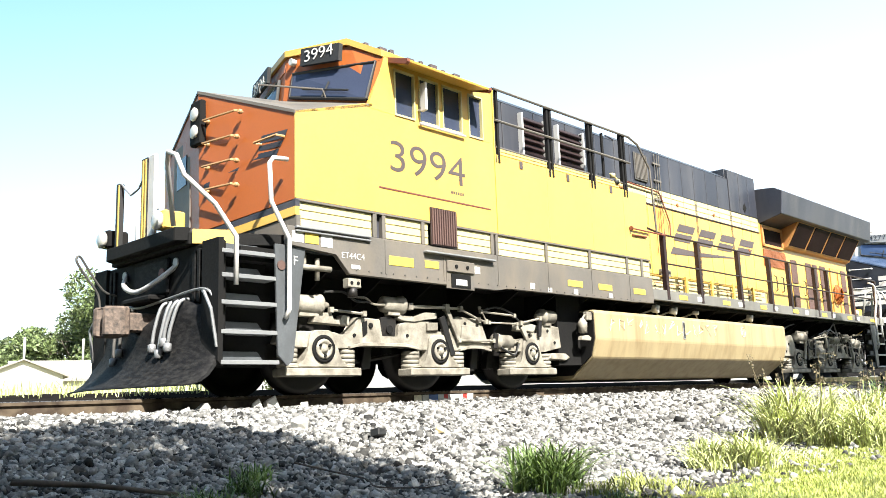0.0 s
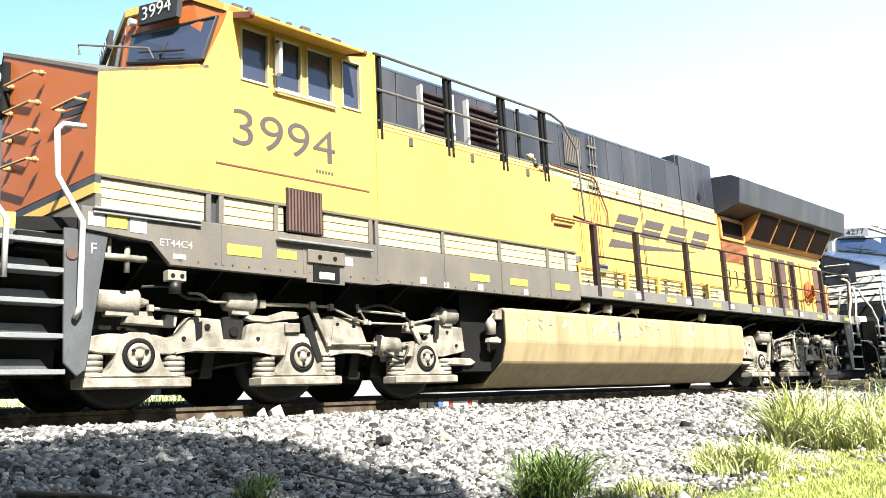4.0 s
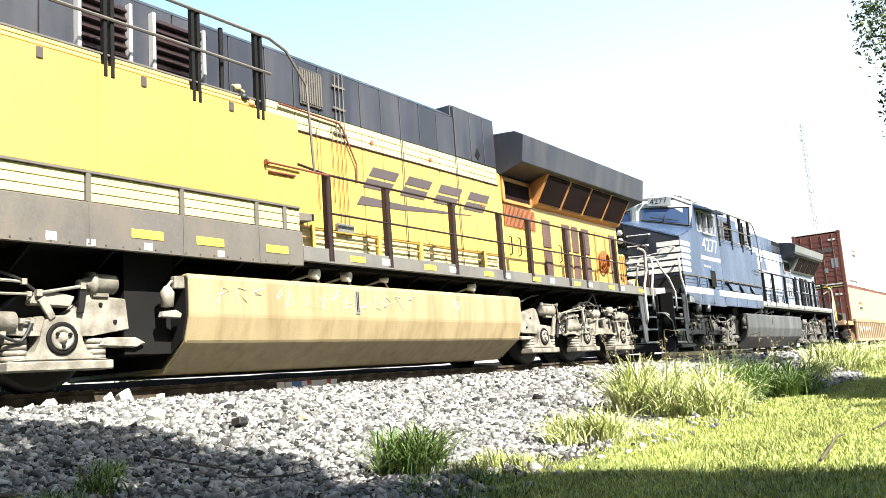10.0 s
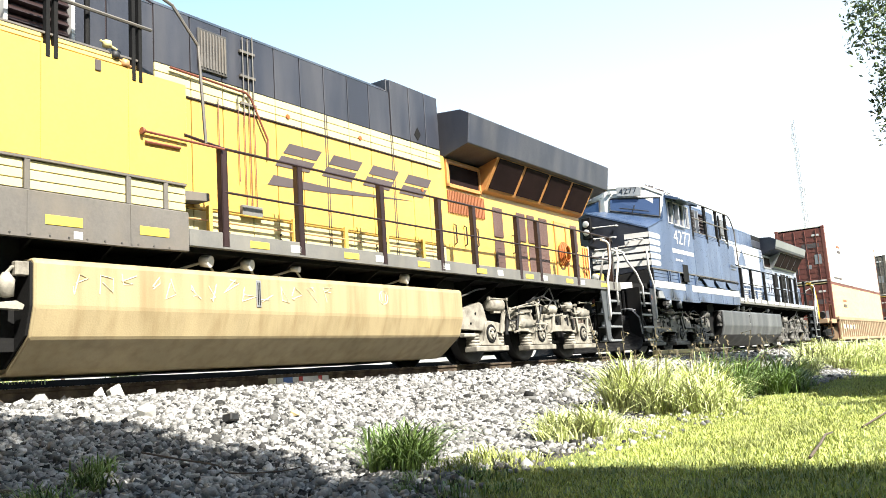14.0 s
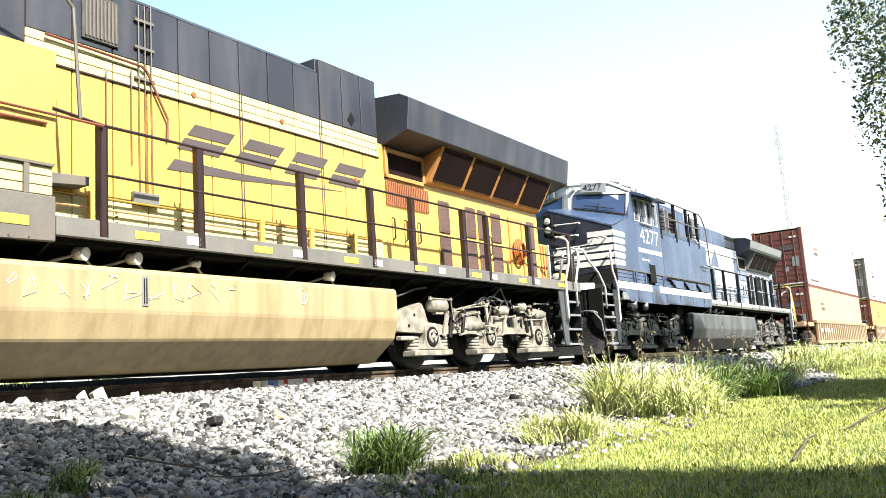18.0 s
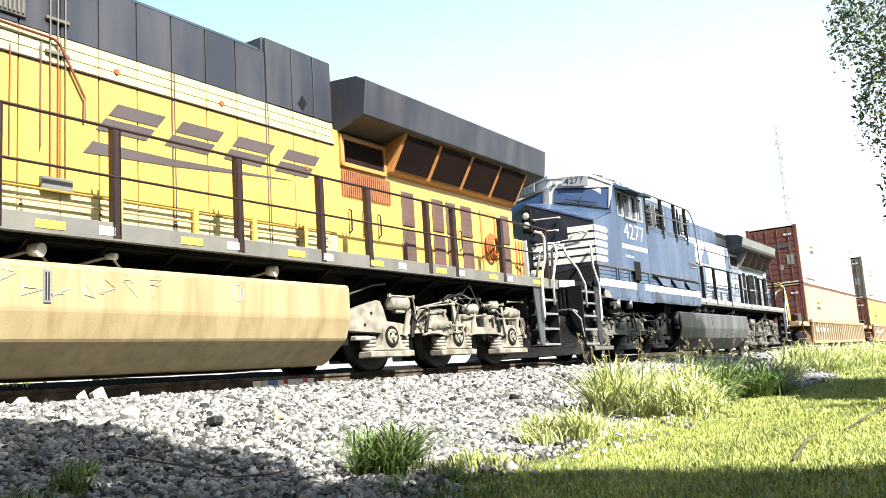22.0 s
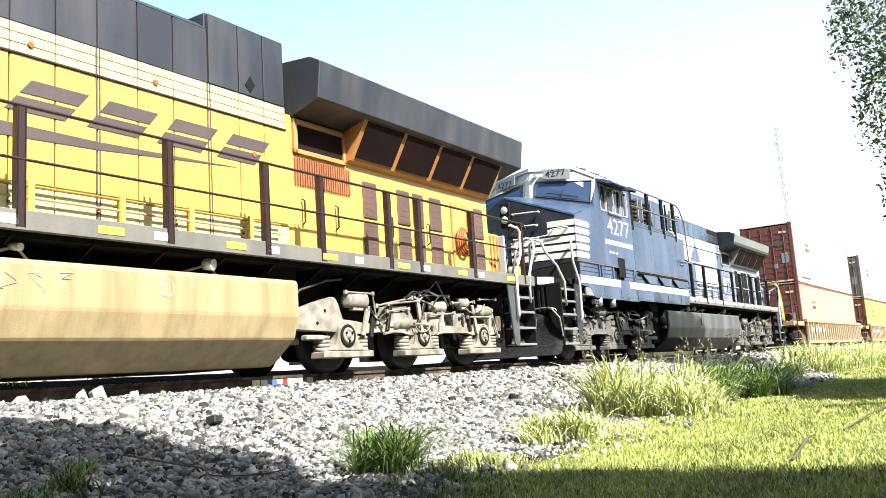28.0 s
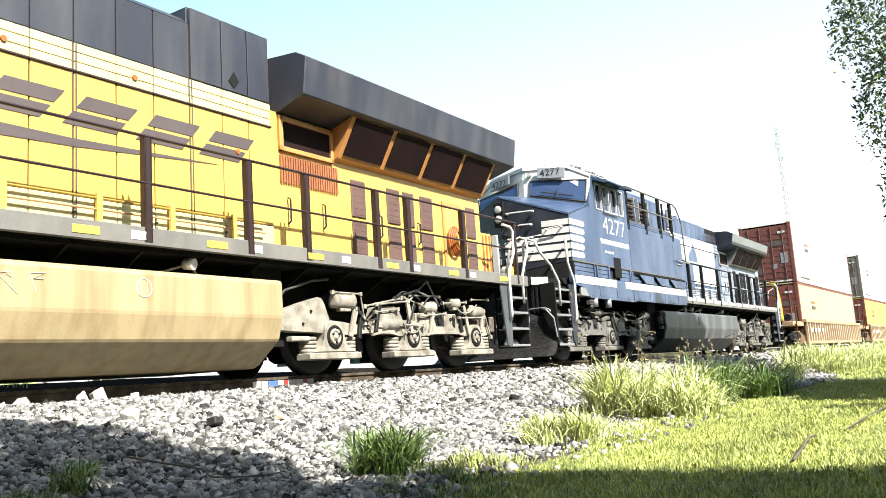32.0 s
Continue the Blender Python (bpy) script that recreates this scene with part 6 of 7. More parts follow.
# ---- well cars and containers ----
def container(length, height, side, front, label):
    root = new("shipping_container")
    h = length / 2
    for sgn in (-1, 1):
        bm = B()
        n = int(length / 0.28)
        pts = []
        for k in range(n):
            x = -h + 0.16 + (length - 0.32) * k / n
            d = (length - 0.32) / n
            pts += [(x, 0.0), (x + d * 0.35, 0.0), (x + d * 0.5, 0.035), (x + d * 0.85, 0.035)]
        pts.append((h - 0.16, 0.0))
        rows = [[bm.verts.new((x, sgn * (1.22 - q), z)) for x, q in pts] for z in (0.14, height - 0.12)]
        for i in range(len(pts) - 1):
            bm.faces.new((rows[0][i], rows[0][i + 1], rows[1][i + 1], rows[1][i]))
        part("side_panel", bm, side, root)
        for z0, z1 in ((0.0, 0.15), (height - 0.13, height)):
            bm = B()
            box(bm, -h, h, *sorted((sgn * 1.22, sgn * 1.14)), z0, z1, 0.01)
            part("side_rail", bm, front if z0 and side != "pale" else side, root)
    for e in (-1, 1):
        for sgn in (-1, 1):
            bm = B()
            box(bm, *sorted((e * h, e * (h - 0.17))), *sorted((sgn * 1.225, sgn * 1.07)), 0.0, height, 0.01)
            part("corner_post", bm, front, root)
            for z in (0.0, height - 0.12):
                bm = B()
                box(bm, *sorted((e * (h + 0.004), e * (h - 0.18))), *sorted((sgn * 1.232, sgn * 1.06)), z - 0.002, z + 0.122, 0.01)
                part("corner_casting", bm, front, root)
        bm = B()
        box(bm, *sorted((e * (h - 0.02), e * (h - 0.06))), -1.07, 1.07, 0.12, height - 0.12)
        part("end_wall", bm, front, root)
        for k in range(9):
            z = 0.25 + k * (height - 0.5) / 9
            bm = B()
            prism(bm, [(-1.06, z), (1.06, z), (1.06, z + 0.12), (-1.06, z + 0.12)], e * (h - 0.008), e * (h - 0.022), "x")
            part("end_rib", bm, front, root)
        for k in range(4):
            bm = B()
            tube(bm, [(e * (h + 0.0), -0.8 + k * 0.53, 0.15), (e * (h + 0.0), -0.8 + k * 0.53, height - 0.15)], 0.022, 6)
            part("locking_bar", bm, front, root)
    # stickers and bars on the end doors and the side
    for y0, y1, z0, z1, mm in ((-0.95, -0.62, 0.95, 1.45, "galv"), (-0.42, -0.22, 0.72, 0.95, "galv"), (-0.90, -0.05, 1.82, 2.05, "letter"), (-0.95, -0.60, 2.42, 2.52, "white"), (0.20, 0.62, 0.5, 0.8, "letter")):
        bm = B()
        box(bm, -h - 0.006, -h + 0.0, y0, y1, z0, z1)
        part("end_marking", bm, mm, root)
    for x0, x1, z0, z1, mm in ((-h + 2.9, -h + 3.7, height - 0.95, height - 0.85, "slat"), (-h + 2.9, -h + 3.7, height - 1.25, height - 1.10, "letter"), (-h + 1.0, -h + 3.2, 0.22, 0.30, "letter")):
        bm = B()
        box(bm, x0, x1, -1.232, -1.222, z0, z1)
        part("side_marking", bm, mm, root)
    bm = B()
    box(bm, -h + 0.02, h - 0.02, -1.19, 1.19, height - 0.05, height - 0.01)
    box(bm, -h + 0.02, h - 0.02, -1.18, 1.18, 0.05, 0.12)
    part("roof", bm, side, root)
    return tagged(root, label, "container", "containers on the train")


def freight_truck(root, x):
    for sgn in (-1, 1):
        bm = B()
        prism(bm, [(x - 1.15, 0.62), (x - 0.5, 0.80), (x + 0.5, 0.80), (x + 1.15, 0.62), (x + 1.1, 0.38), (x + 0.6, 0.40), (x + 0.25, 0.22), (x - 0.25, 0.22), (x - 0.6, 0.40), (x - 1.1, 0.38)], sgn * 0.95, sgn * 1.10, "y", 0.02)
        part("side_frame", bm, "black", root)
        bm = B()
        for d in (-0.12, 0.12):
            coil(bm, x + d, sgn * 1.08, 0.30, 0.62, 0.09)
        part("spring", bm, "rubber", root)
    bm = B()
    box(bm, x - 0.2, x + 0.2, -0.9, 0.9, 0.45, 0.85, 0.02)
    part("bolster", bm, "black", root)
    for d in (-0.89, 0.89):
        wheelset(root, x + d, 0.457)


def well_car():
    root = new("well_car")
    h = 10.4
    for sgn in (-1, 1):
        bm = B()
        prism(bm, [(-h + 2.2, 1.20), (h - 2.2, 1.20), (h - 2.2, 1.36), (-h + 2.2, 1.36)], sgn * 1.28, sgn * 1.44, "y", 0.01)
        prism(bm, [(-h + 2.3, 0.18), (h - 2.3, 0.18), (h - 2.3, 0.32), (-h + 2.3, 0.32)], sgn * 1.28, sgn * 1.42, "y", 0.01)
        part("side_sill", bm, "brown", root)
        bm = B()
        box(bm, -h + 2.25, h - 2.25, *sorted((sgn * 1.30, sgn * 1.33)), 0.30, 1.22)
        part("side_web", bm, "web", root)
        for k in range(27):
            x = -h + 2.5 + k * (2 * h - 5.0) / 26
            bm = B()
            box(bm, x - 0.055, x + 0.055, *sorted((sgn * 1.33, sgn * 1.43)), 0.31, 1.21, 0.008)
            part("side_rib", bm, "ribtan", root)
        for e in (-1, 1):
            bm = B()
            tube(bm, [(e * (h - 0.35), sgn * 1.35, 0.45), (e * (h - 0.35), sgn * 1.38, 1.9), (e * (h - 0.8), sgn * 1.38, 1.95), (e * (h - 0.95), sgn * 1.36, 1.25)], 0.03, 6)
            part("end_handrail", bm, "web", root)
            for k in range(3):
                bm = B()
                box(bm, *sorted((e * (h - 0.6), e * (h - 0.2))), *sorted((sgn * 1.42, sgn * 1.2)), 0.40 + k * 0.35, 0.43 + k * 0.35)
                part("sill_step", bm, "brown", root)
    for e in (-1, 1):
        bm = B()
        box(bm, *sorted((e * h, e * (h - 2.4))), -1.30, 1.30, 1.02, 1.24, 0.02)
        prism(bm, [(e * (h - 2.4), 1.24), (e * (h - 2.2), 0.25), (e * (h - 2.3), 0.25), (e * (h - 2.6), 1.24)], -1.28, 1.28, "y")
        box(bm, *sorted((e * h, e * (h - 2.0))), -0.25, 0.25, 0.72, 1.05)
        part("end_platform", bm, "brown", root)
        bm = B()
        box(bm, *sorted((e * h, e * (h + 0.35))), -0.12, 0.12, 0.74, 1.0, 0.02)
        part("coupler", bm, "black", root)
        bm = B()
        lathe(bm, [(-0.12, 0.16), (0.12, 0.16)], (e * (h - 0.9), -0.9, 1.45), "x", 14)
        tube(bm, [(e * (h - 0.9), -0.9, 1.24), (e * (h - 0.9), -0.9, 1.40)], 0.04, 8)
        part("hand_brake", bm, "black", root)
    bm = B()
    box(bm, -h + 2.3, h - 2.3, -1.3, 1.3, 0.16, 0.24)
    part("well_floor", bm, "brown", root)
    for k in range(4):
        bm = B()
        box(bm, -h + 3.2 + k * 0.9, -h + 3.6 + k * 0.9, -1.43, -1.42, 0.75, 0.95)
        part("reporting_mark", bm, "white", root)
    freight_truck(root, -h + 1.25)
    freight_truck(root, h - 1.25)
    return tagged(root, "rust-brown ribbed well car carrying stacked containers", "well car", "well cars of the train")


CARS, BOXES = [], []
for k in range(3):
    mid = 62.15 + k * 20.8
    CARS.append((well_car(), mid))
    top = ("pale", "rust", "a tall white container with rust-red end, stacked on another") if k != 1 else ("pale", "sill", "a tall white container with dark end, stacked on another")
    low = ("buff", "rust", "buff container with rust-red end sitting in a well car") if k != 1 else ("yellow", "rust", "bright yellow container with rust-red end in a well car")
    BOXES.append((container(16.15, 2.93, low[0], low[1], low[2]), mid, 0.25))
    BOXES.append((container(16.15, 2.93, top[0], top[1], top[2]), mid, 3.20))


# ---- loose ballast ----
def blocks(centres, sizes, seed):
    """Many small uneven stones as arrays."""
    rng = np.random.default_rng(seed)
    n = len(centres)
    corner = np.array([(x, y, z) for x in (-1, 1) for y in (-1, 1) for z in (-1, 1)], float)
    v = np.repeat(corner[None], n, 0) * rng.uniform(0.55, 1.0, (n, 8, 3))
    v *= rng.uniform(0.65, 1.25, (n, 1, 3))
    a, b, c = rng.uniform(0, 6.28, (3, n))
    ca, sa, cb, sb, cc, sc = np.cos(a), np.sin(a), np.cos(b), np.sin(b), np.cos(c), np.sin(c)
    z0 = np.zeros(n)
    rz = np.stack([ca, -sa, z0, sa, ca, z0, z0, z0, z0 + 1], 1).reshape(n, 3, 3)
    rx = np.stack([z0 + 1, z0, z0, z0, cb, -sb, z0, sb, cb], 1).reshape(n, 3, 3)
    ry = np.stack([cc, z0, sc, z0, z0 + 1, z0, -sc, z0, cc], 1).reshape(n, 3, 3)
    v = np.einsum("nij,njk,nkl,npl->npi", rz, rx, ry, v) * sizes[:, None, None] + centres[:, None, :]
    quads = np.array([(0, 1, 3, 2), (4, 6, 7, 5), (0, 4, 5, 1), (2, 3, 7, 6), (0, 2, 6, 4), (1, 5, 7, 3)])
    f = quads[None] + 8 * np.arange(n)[:, None, None]
    return v.reshape(-1, 3), f.reshape(-1, 4)


def fast_mesh(name, v, f, material):
    me = bpy.data.meshes.new(name)
    k = f.shape[1]
    me.vertices.add(len(v))
    me.vertices.foreach_set("co", np.ascontiguousarray(v, dtype=np.float32).ravel())
    me.loops.add(f.size)
    me.loops.foreach_set("vertex_index", np.ascontiguousarray(f, dtype=np.int32).ravel())
    me.polygons.add(len(f))
    me.polygons.foreach_set("loop_start", np.arange(0, f.size, k, dtype=np.int32))
    me.update(calc_edges=True)
    me.validate()
    me.materials.append(M[material])
    return me


def bed_points(n, x0, x1, q0, q1, rng, near_power=1.0):
    x = x0 + (x1 - x0) * rng.random(n) ** near_power
    q = q0 + (q1 - q0) * rng.random(n)
    y = CENTRE - BEND * x * x / 2 - q
    z = np.array([ground_z(a, b) for a, b in zip(x, y)])
    return np.stack([x, y, z], 1)


RNG = np.random.default_rng(11)
layers = []
for n, x0, x1, q0, q1, s0, s1 in ((72000, 1.2, 9.0, 0.86, 6.9, 0.010, 0.0255), (15000, -9.0, 1.2, 0.86, 7.4, 0.02, 0.035), (29000, 9.0, 22.0, 0.86, 6.4, 0.018, 0.036), (14000, 20.0, 60.0, 0.86, 5.0, 0.03, 0.055)):
    p = bed_points(n, x0, x1, q0, q1, RNG)
    off_lawn = p[:, 1] - lawn_edge(p[:, 0])
    thin = RNG.random(n) < np.clip(0.06 + off_lawn * 1.3, 0.02, 1.0) * (1 - 0.93 * np.exp(-((p[:, 0] - 3.05) / 0.62) ** 2 - ((p[:, 1] - 3.0) / 0.55) ** 2))
    p = p[thin]
    s = RNG.uniform(s0, s1, len(p)) * np.where(RNG.random(len(p)) < 0.06, 1.5, 1.0)
    p[:, 2] += s * RNG.uniform(-0.1, 0.9, len(p))
    layers.append(blocks(p, s, int(n)))
V = np.concatenate([v for v, _ in layers])
off = np.cumsum([0] + [len(v) for v, _ in layers[:-1]])
F = np.concatenate([f + o for (_, f), o in zip(layers, off)])
tagged(new("ballast", fast_mesh("ballast", V, F, "stone")), "loose grey crushed stone ballast along the track", "ballast", kind="stuff")

# stones under and behind the train, its shade in their dark colour
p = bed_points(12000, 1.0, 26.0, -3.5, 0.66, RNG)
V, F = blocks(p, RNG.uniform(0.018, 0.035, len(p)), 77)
tagged(new("track_ballast", fast_mesh("track_ballast", V, F, "oily")), "dark stone ballast between the rails, coloured for train shade", "ballast", kind="stuff")

stones = []
for k in range(8):
    v, f = blocks(np.zeros((1, 3)), np.array([0.024]), 100 + k)
    stones.append(fast_mesh("stone", v, f, "stone"))
rnd = random.Random(5)
for k in range(280):
    x, q = rnd.uniform(3.2, 6.4), rnd.uniform(3.2, 5.2)
    y = CENTRE - q
    o = new("stone", stones[k % 8])
    o.parent = GROUND
    o.matrix_basis = pose(x, y, ground_z(x, y) + 0.022, rnd.uniform(0, 360), rnd.uniform(0, 360), rnd.uniform(0, 360))


def rock(name, x, y, z, size, material, label, seed):
    v, f = blocks(np.zeros((1, 3)), np.array([size]), seed)
    bm = B()
    vs = [bm.verts.new(p) for p in v]
    for q in f:
        bm.faces.new([vs[i] for i in q])
    bmesh.ops.bevel(bm, geom=bm.edges[:], offset=size * 0.18, segments=1, affect="EDGES")
    o = new(name, finish(name, bm, material))
    o.location = (x, y, z)
    return tagged(o, label, "rock")


rock("rock", 5.64, 8.20, 0.63, 0.085, "pale", "pale angular rock lying against the rail foot", 31)
rock("rock", 5.42, 8.16, 0.62, 0.060, "pale", "pale angular rock lying against the rail foot", 32)
rock("rock", 6.12, 8.22, 0.61, 0.055, "pale", "small pale rock beside the rail", 33)
rock("rock", 4.70, 8.10, 0.60, 0.09, "stone", "flat grey rock beside the rail", 34)
rock("rock", 4.84, 5.46, 0.36, 0.055, "rubber", "dark brown stone on the ballast slope", 35)
rock("rock", 4.45, 6.05, 0.46, 0.085, "pale", "light stone on the ballast slope", 36)
rock("rock", 5.62, 5.50, 0.34, 0.05, "buff", "small yellowish stone on the ballast", 37)



def stacked_board():
    """A pale strip beside the line, built as a plank on an old tie."""
    root = new("timber_stack")
    for name, w0, w1, z0, z1, mm, ln in (("old_tie", -2.10, -1.84, -0.20, -0.045, "tie", 3.4), ("plank", -2.06, -1.86, -0.04, 0.06, "plank", 3.9)):
        bm = B()
        a, b = on_track(19.6), on_track(19.6 + ln)
        box(bm, a.x, b.x, a.y + w0, a.y + w1, RAIL + z0, RAIL + z1, 0.01)
        part(name, bm, mm, root, "pale yellow sawn plank" if name == "plank" else "")
    return tagged(root, "pale yellow strip built as a plank on a dark tie", "timber")


stacked_board()

# paint left on the web of the rail
for k, (x0, x1, mm) in enumerate(((8.14, 8.28, "chalk"), (8.30, 8.42, "white"), (8.43, 8.60, "blue"), (8.61, 8.72, "white"), (8.73, 8.80, "red"), (8.81, 9.12, "white"), (9.13, 9.20, "red"), (9.21, 9.34, "white"))):
    bm = B()
    p, q = on_track(x0, -0.755 - 0.020, 0), on_track(x1, -0.755 - 0.020, 0)
    vs = [bm.verts.new((a.x, a.y - o, RAIL + z)) for o in (0.0, 0.006) for a, z in ((p, -0.150), (q, -0.150), (q, -0.048), (p, -0.048))]
    for f in ((0, 1, 2, 3), (4, 5, 6, 7), (0, 1, 5, 4), (1, 2, 6, 5), (2, 3, 7, 6), (3, 0, 4, 7)):
        bm.faces.new([vs[i] for i in f])
    part("paint_patch", bm, mm, RAILS[0])


# ---- grass, weeds ----
def blades(roots, heights, widths, bend, seed):
    """Two-piece bent blades: five corners, three triangles each."""
    rng = np.random.default_rng(seed)
    n = len(roots)
    a = rng.uniform(0, 6.283, n)
    side = np.stack([np.cos(a), np.sin(a), 0 * a], 1) * widths[:, None] * 0.5
    b = rng.uniform(0, 6.283, n)
    tip = np.stack([np.cos(b), np.sin(b), 0 * b], 1) * (heights * bend * rng.uniform(0.2, 1.0, n))[:, None]
    up = np.stack([0 * a, 0 * a, heights], 1)
    v = np.stack([roots - side, roots + side, roots + up * 0.6 + tip * 0.4 - side * 0.7, roots + up * 0.6 + tip * 0.4 + side * 0.7, roots + up * (1 - 0.25 * bend) + tip], 1)
    f = np.array([(0, 1, 3), (0, 3, 2), (2, 3, 4)])[None] + 5 * np.arange(n)[:, None, None]
    return v.reshape(-1, 3), f.reshape(-1, 3)


def lawn():
    rng = np.random.default_rng(3)
    vs, fs, o = [], [], 0
    for n, x0, x1, y0, y1, h0, h1, w in ((78000, 2.4, 8.5, -0.5, 3.6, 0.016, 0.045, 0.006), (44000, 8.5, 17.0, -1.2, 4.2, 0.02, 0.055, 0.010), (22000, 17.0, 48.0, -1.0, 5.0, 0.03, 0.08, 0.022), (26000, -6.0, 2.4, -5.0, 2.4, 0.02, 0.05, 0.012), (14000, 2.4, 14.0, -6.0, -0.5, 0.02, 0.05, 0.012)):
        x, y = rng.uniform(x0, x1, n), rng.uniform(y0, y1, n)
        keep = y < lawn_edge(x) + rng.normal(0, 0.16, n) + 0.10 * np.sin(x * 2.7 + y)
        x, y = x[keep], y[keep]
        r = np.stack([x, y, np.array([ground_z(a, b) for a, b in zip(x, y)]) + 0.0], 1)
        v, f = blades(r, rng.uniform(h0, h1, len(x)), np.full(len(x), w), 0.9, n)
        vs.append(v)
        fs.append(f + o)
        o += len(v)
    ob = new("lawn_grass", fast_mesh("lawn_grass", np.concatenate(vs), np.concatenate(fs), "blade"))
    return tagged(ob, "short sunlit green lawn grass", "grass", kind="stuff")


lawn()


def arched(roots, out, heights, widths, seed):
    """Blades that rise and arch over: nine corners, seven triangles each; out gives each one's lean."""
    rng = np.random.default_rng(seed)
    n = len(roots)
    a = np.arctan2(out[:, 1], out[:, 0]) + 1.57 + rng.normal(0, 0.6, n)
    side = np.stack([np.cos(a), np.sin(a), 0 * a], 1) * widths[:, None] * 0.5
    up = np.stack([0 * a, 0 * a, heights], 1)
    droop = np.linalg.norm(out, axis=1) * 0.38 * rng.uniform(0.3, 1.2, n)
    rows = []
    for s, rise, wide in ((0.0, 0.0, 0.6), (0.33, 0.46, 1.0), (0.62, 0.80, 0.9), (0.84, 0.97, 0.6)):
        c = roots + up * (rise - droop * s ** 3)[:, None] + out * (heights * s ** 1.6)[:, None]
        rows += [c - side * wide, c + side * wide]
    rows.append(roots + up * (1.0 - droop)[:, None] + out * (heights * 1.05)[:, None])
    v = np.stack(rows, 1)
    f = np.array([(0, 1, 3), (0, 3, 2), (2, 3, 5), (2, 5, 4), (4, 5, 7), (4, 7, 6), (6, 7, 8)])[None] + 9 * np.arange(n)[:, None, None]
    return v.reshape(-1, 3), f.reshape(-1, 3)


def clump(x, y, r, n, h0, h1, w, material, label, seed, heads=0, name="grass_tuft"):
    rng = np.random.default_rng(seed)
    # roots thicken towards loose crowns, blades lean outwards from the middle
    k = max(4, n // 60)
    ca, cd = rng.uniform(0, 6.283, k), r * np.sqrt(rng.random(k))
    tall = rng.uniform(0.55, 1.1, k) * (1.1 - 0.4 * cd / r)
    pick = rng.integers(0, k, n)
    px = x + (cd * np.cos(ca))[pick] + rng.normal(0, 0.17 * r, n)
    py = y + (cd * np.sin(ca))[pick] * 0.8 + rng.normal(0, 0.14 * r, n)
    g = np.array([ground_z(p, q) for p, q in zip(px, py)])
    hh = rng.uniform(h0, h1, n) * tall[pick]
    b = rng.uniform(0, 6.283, n)
    out = np.stack([np.cos(b), np.sin(b), 0 * b], 1) * (0.15 + 1.35 * rng.random(n) ** 1.2)[:, None]
    out[:, 0] += 0.35 * (px - x) / r
    out[:, 1] += 0.35 * (py - y) / r
    v, f = arched(np.stack([px, py, g - 0.01], 1), out, hh, np.full(n, w) * rng.uniform(0.6, 1.3, n), seed + 1)
    ob = tagged(new(name, fast_mesh(name, v, f, material)), label, "grass tuft" if name == "grass_tuft" else "weeds", "tufts beside the track", "stuff" if name == "grass_tuft" else "")
    if heads:
        bm = B()
        for q in range(heads):
            i = int(rng.integers(n))
            t = Vector((px[i], py[i], g[i]))
            lean = Vector((rng.normal(0, 0.10), rng.normal(0, 0.10), h1 * rng.uniform(0.8, 1.2)))
            nod = Vector((rng.normal(0, 0.07), rng.normal(0, 0.07), -0.02))
            tube(bm, [t, t + lean * 0.6, t + lean, t + lean + nod], 0.0035, 4)
            for j in range(8):
                c = t + lean * (0.84 + 0.02 * j) + nod * max(0.0, (j - 3) / 4)
                s = 0.014 + 0.007 * math.sin(j)
                o = Vector((rng.normal(0, 0.012), rng.normal(0, 0.012), 0))
                w4 = [bm.verts.new(c + o + Vector(p) * s) for p in ((-1, 0, 0), (0, -1, 0.4), (1, 0, 0), (0, 0.3, 1.6))]
                for tri in ((0, 1, 3), (1, 2, 3), (2, 0, 3), (0, 2, 1)):
                    bm.faces.new([w4[m] for m in tri])
        tagged(part("seed_head", bm, "straw", ob, "dry brown seed heads"), kind="stuff")
    return ob


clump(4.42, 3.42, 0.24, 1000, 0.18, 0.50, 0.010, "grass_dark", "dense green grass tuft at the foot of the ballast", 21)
clump(4.70, 2.95, 0.42, 520, 0.07, 0.20, 0.007, "blade", "low green grass tuft at the ballast edge", 22)
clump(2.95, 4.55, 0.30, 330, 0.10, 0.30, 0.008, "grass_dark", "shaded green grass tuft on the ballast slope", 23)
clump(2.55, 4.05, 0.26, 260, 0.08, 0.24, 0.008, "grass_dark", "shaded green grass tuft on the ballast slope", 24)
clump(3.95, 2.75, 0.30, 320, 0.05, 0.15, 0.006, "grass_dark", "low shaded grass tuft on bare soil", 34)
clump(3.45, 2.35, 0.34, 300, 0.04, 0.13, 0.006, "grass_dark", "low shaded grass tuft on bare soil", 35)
clump(6.35, 3.10, 0.36, 1000, 0.12, 0.42, 0.012, "weed", "low yellow-green weed clump on the ballast edge", 25)
clump(7.4, 3.05, 0.42, 380, 0.06, 0.18, 0.008, "weed", "sparse low weeds on pale gravel", 26)
clump(9.25, 3.68, 0.42, 1300, 0.22, 0.84, 0.016, "weed", "tall yellow-green weeds with dry seed heads", 27, 9, "weed_clump")
clump(9.35, 3.00, 0.46, 1100, 0.12, 0.58, 0.015, "weed", "tall yellow-green weeds at the lawn's edge", 33, 0, "weed_clump")
clump(10.3, 3.40, 0.48, 1100, 0.18, 0.70, 0.016, "weed", "tall yellow-green weeds with dry seed heads", 28, 9, "weed_clump")
clump(11.5, 3.40, 0.48, 1300, 0.2, 0.80, 0.016, "grass_dark", "tall weeds coloured dark green for the tree shade", 29, 9, "weed_clump")
clump(12.5, 3.05, 0.50, 1300, 0.2, 0.74, 0.016, "grass_dark", "tall weeds coloured dark green for the tree shade", 30, 8, "weed_clump")
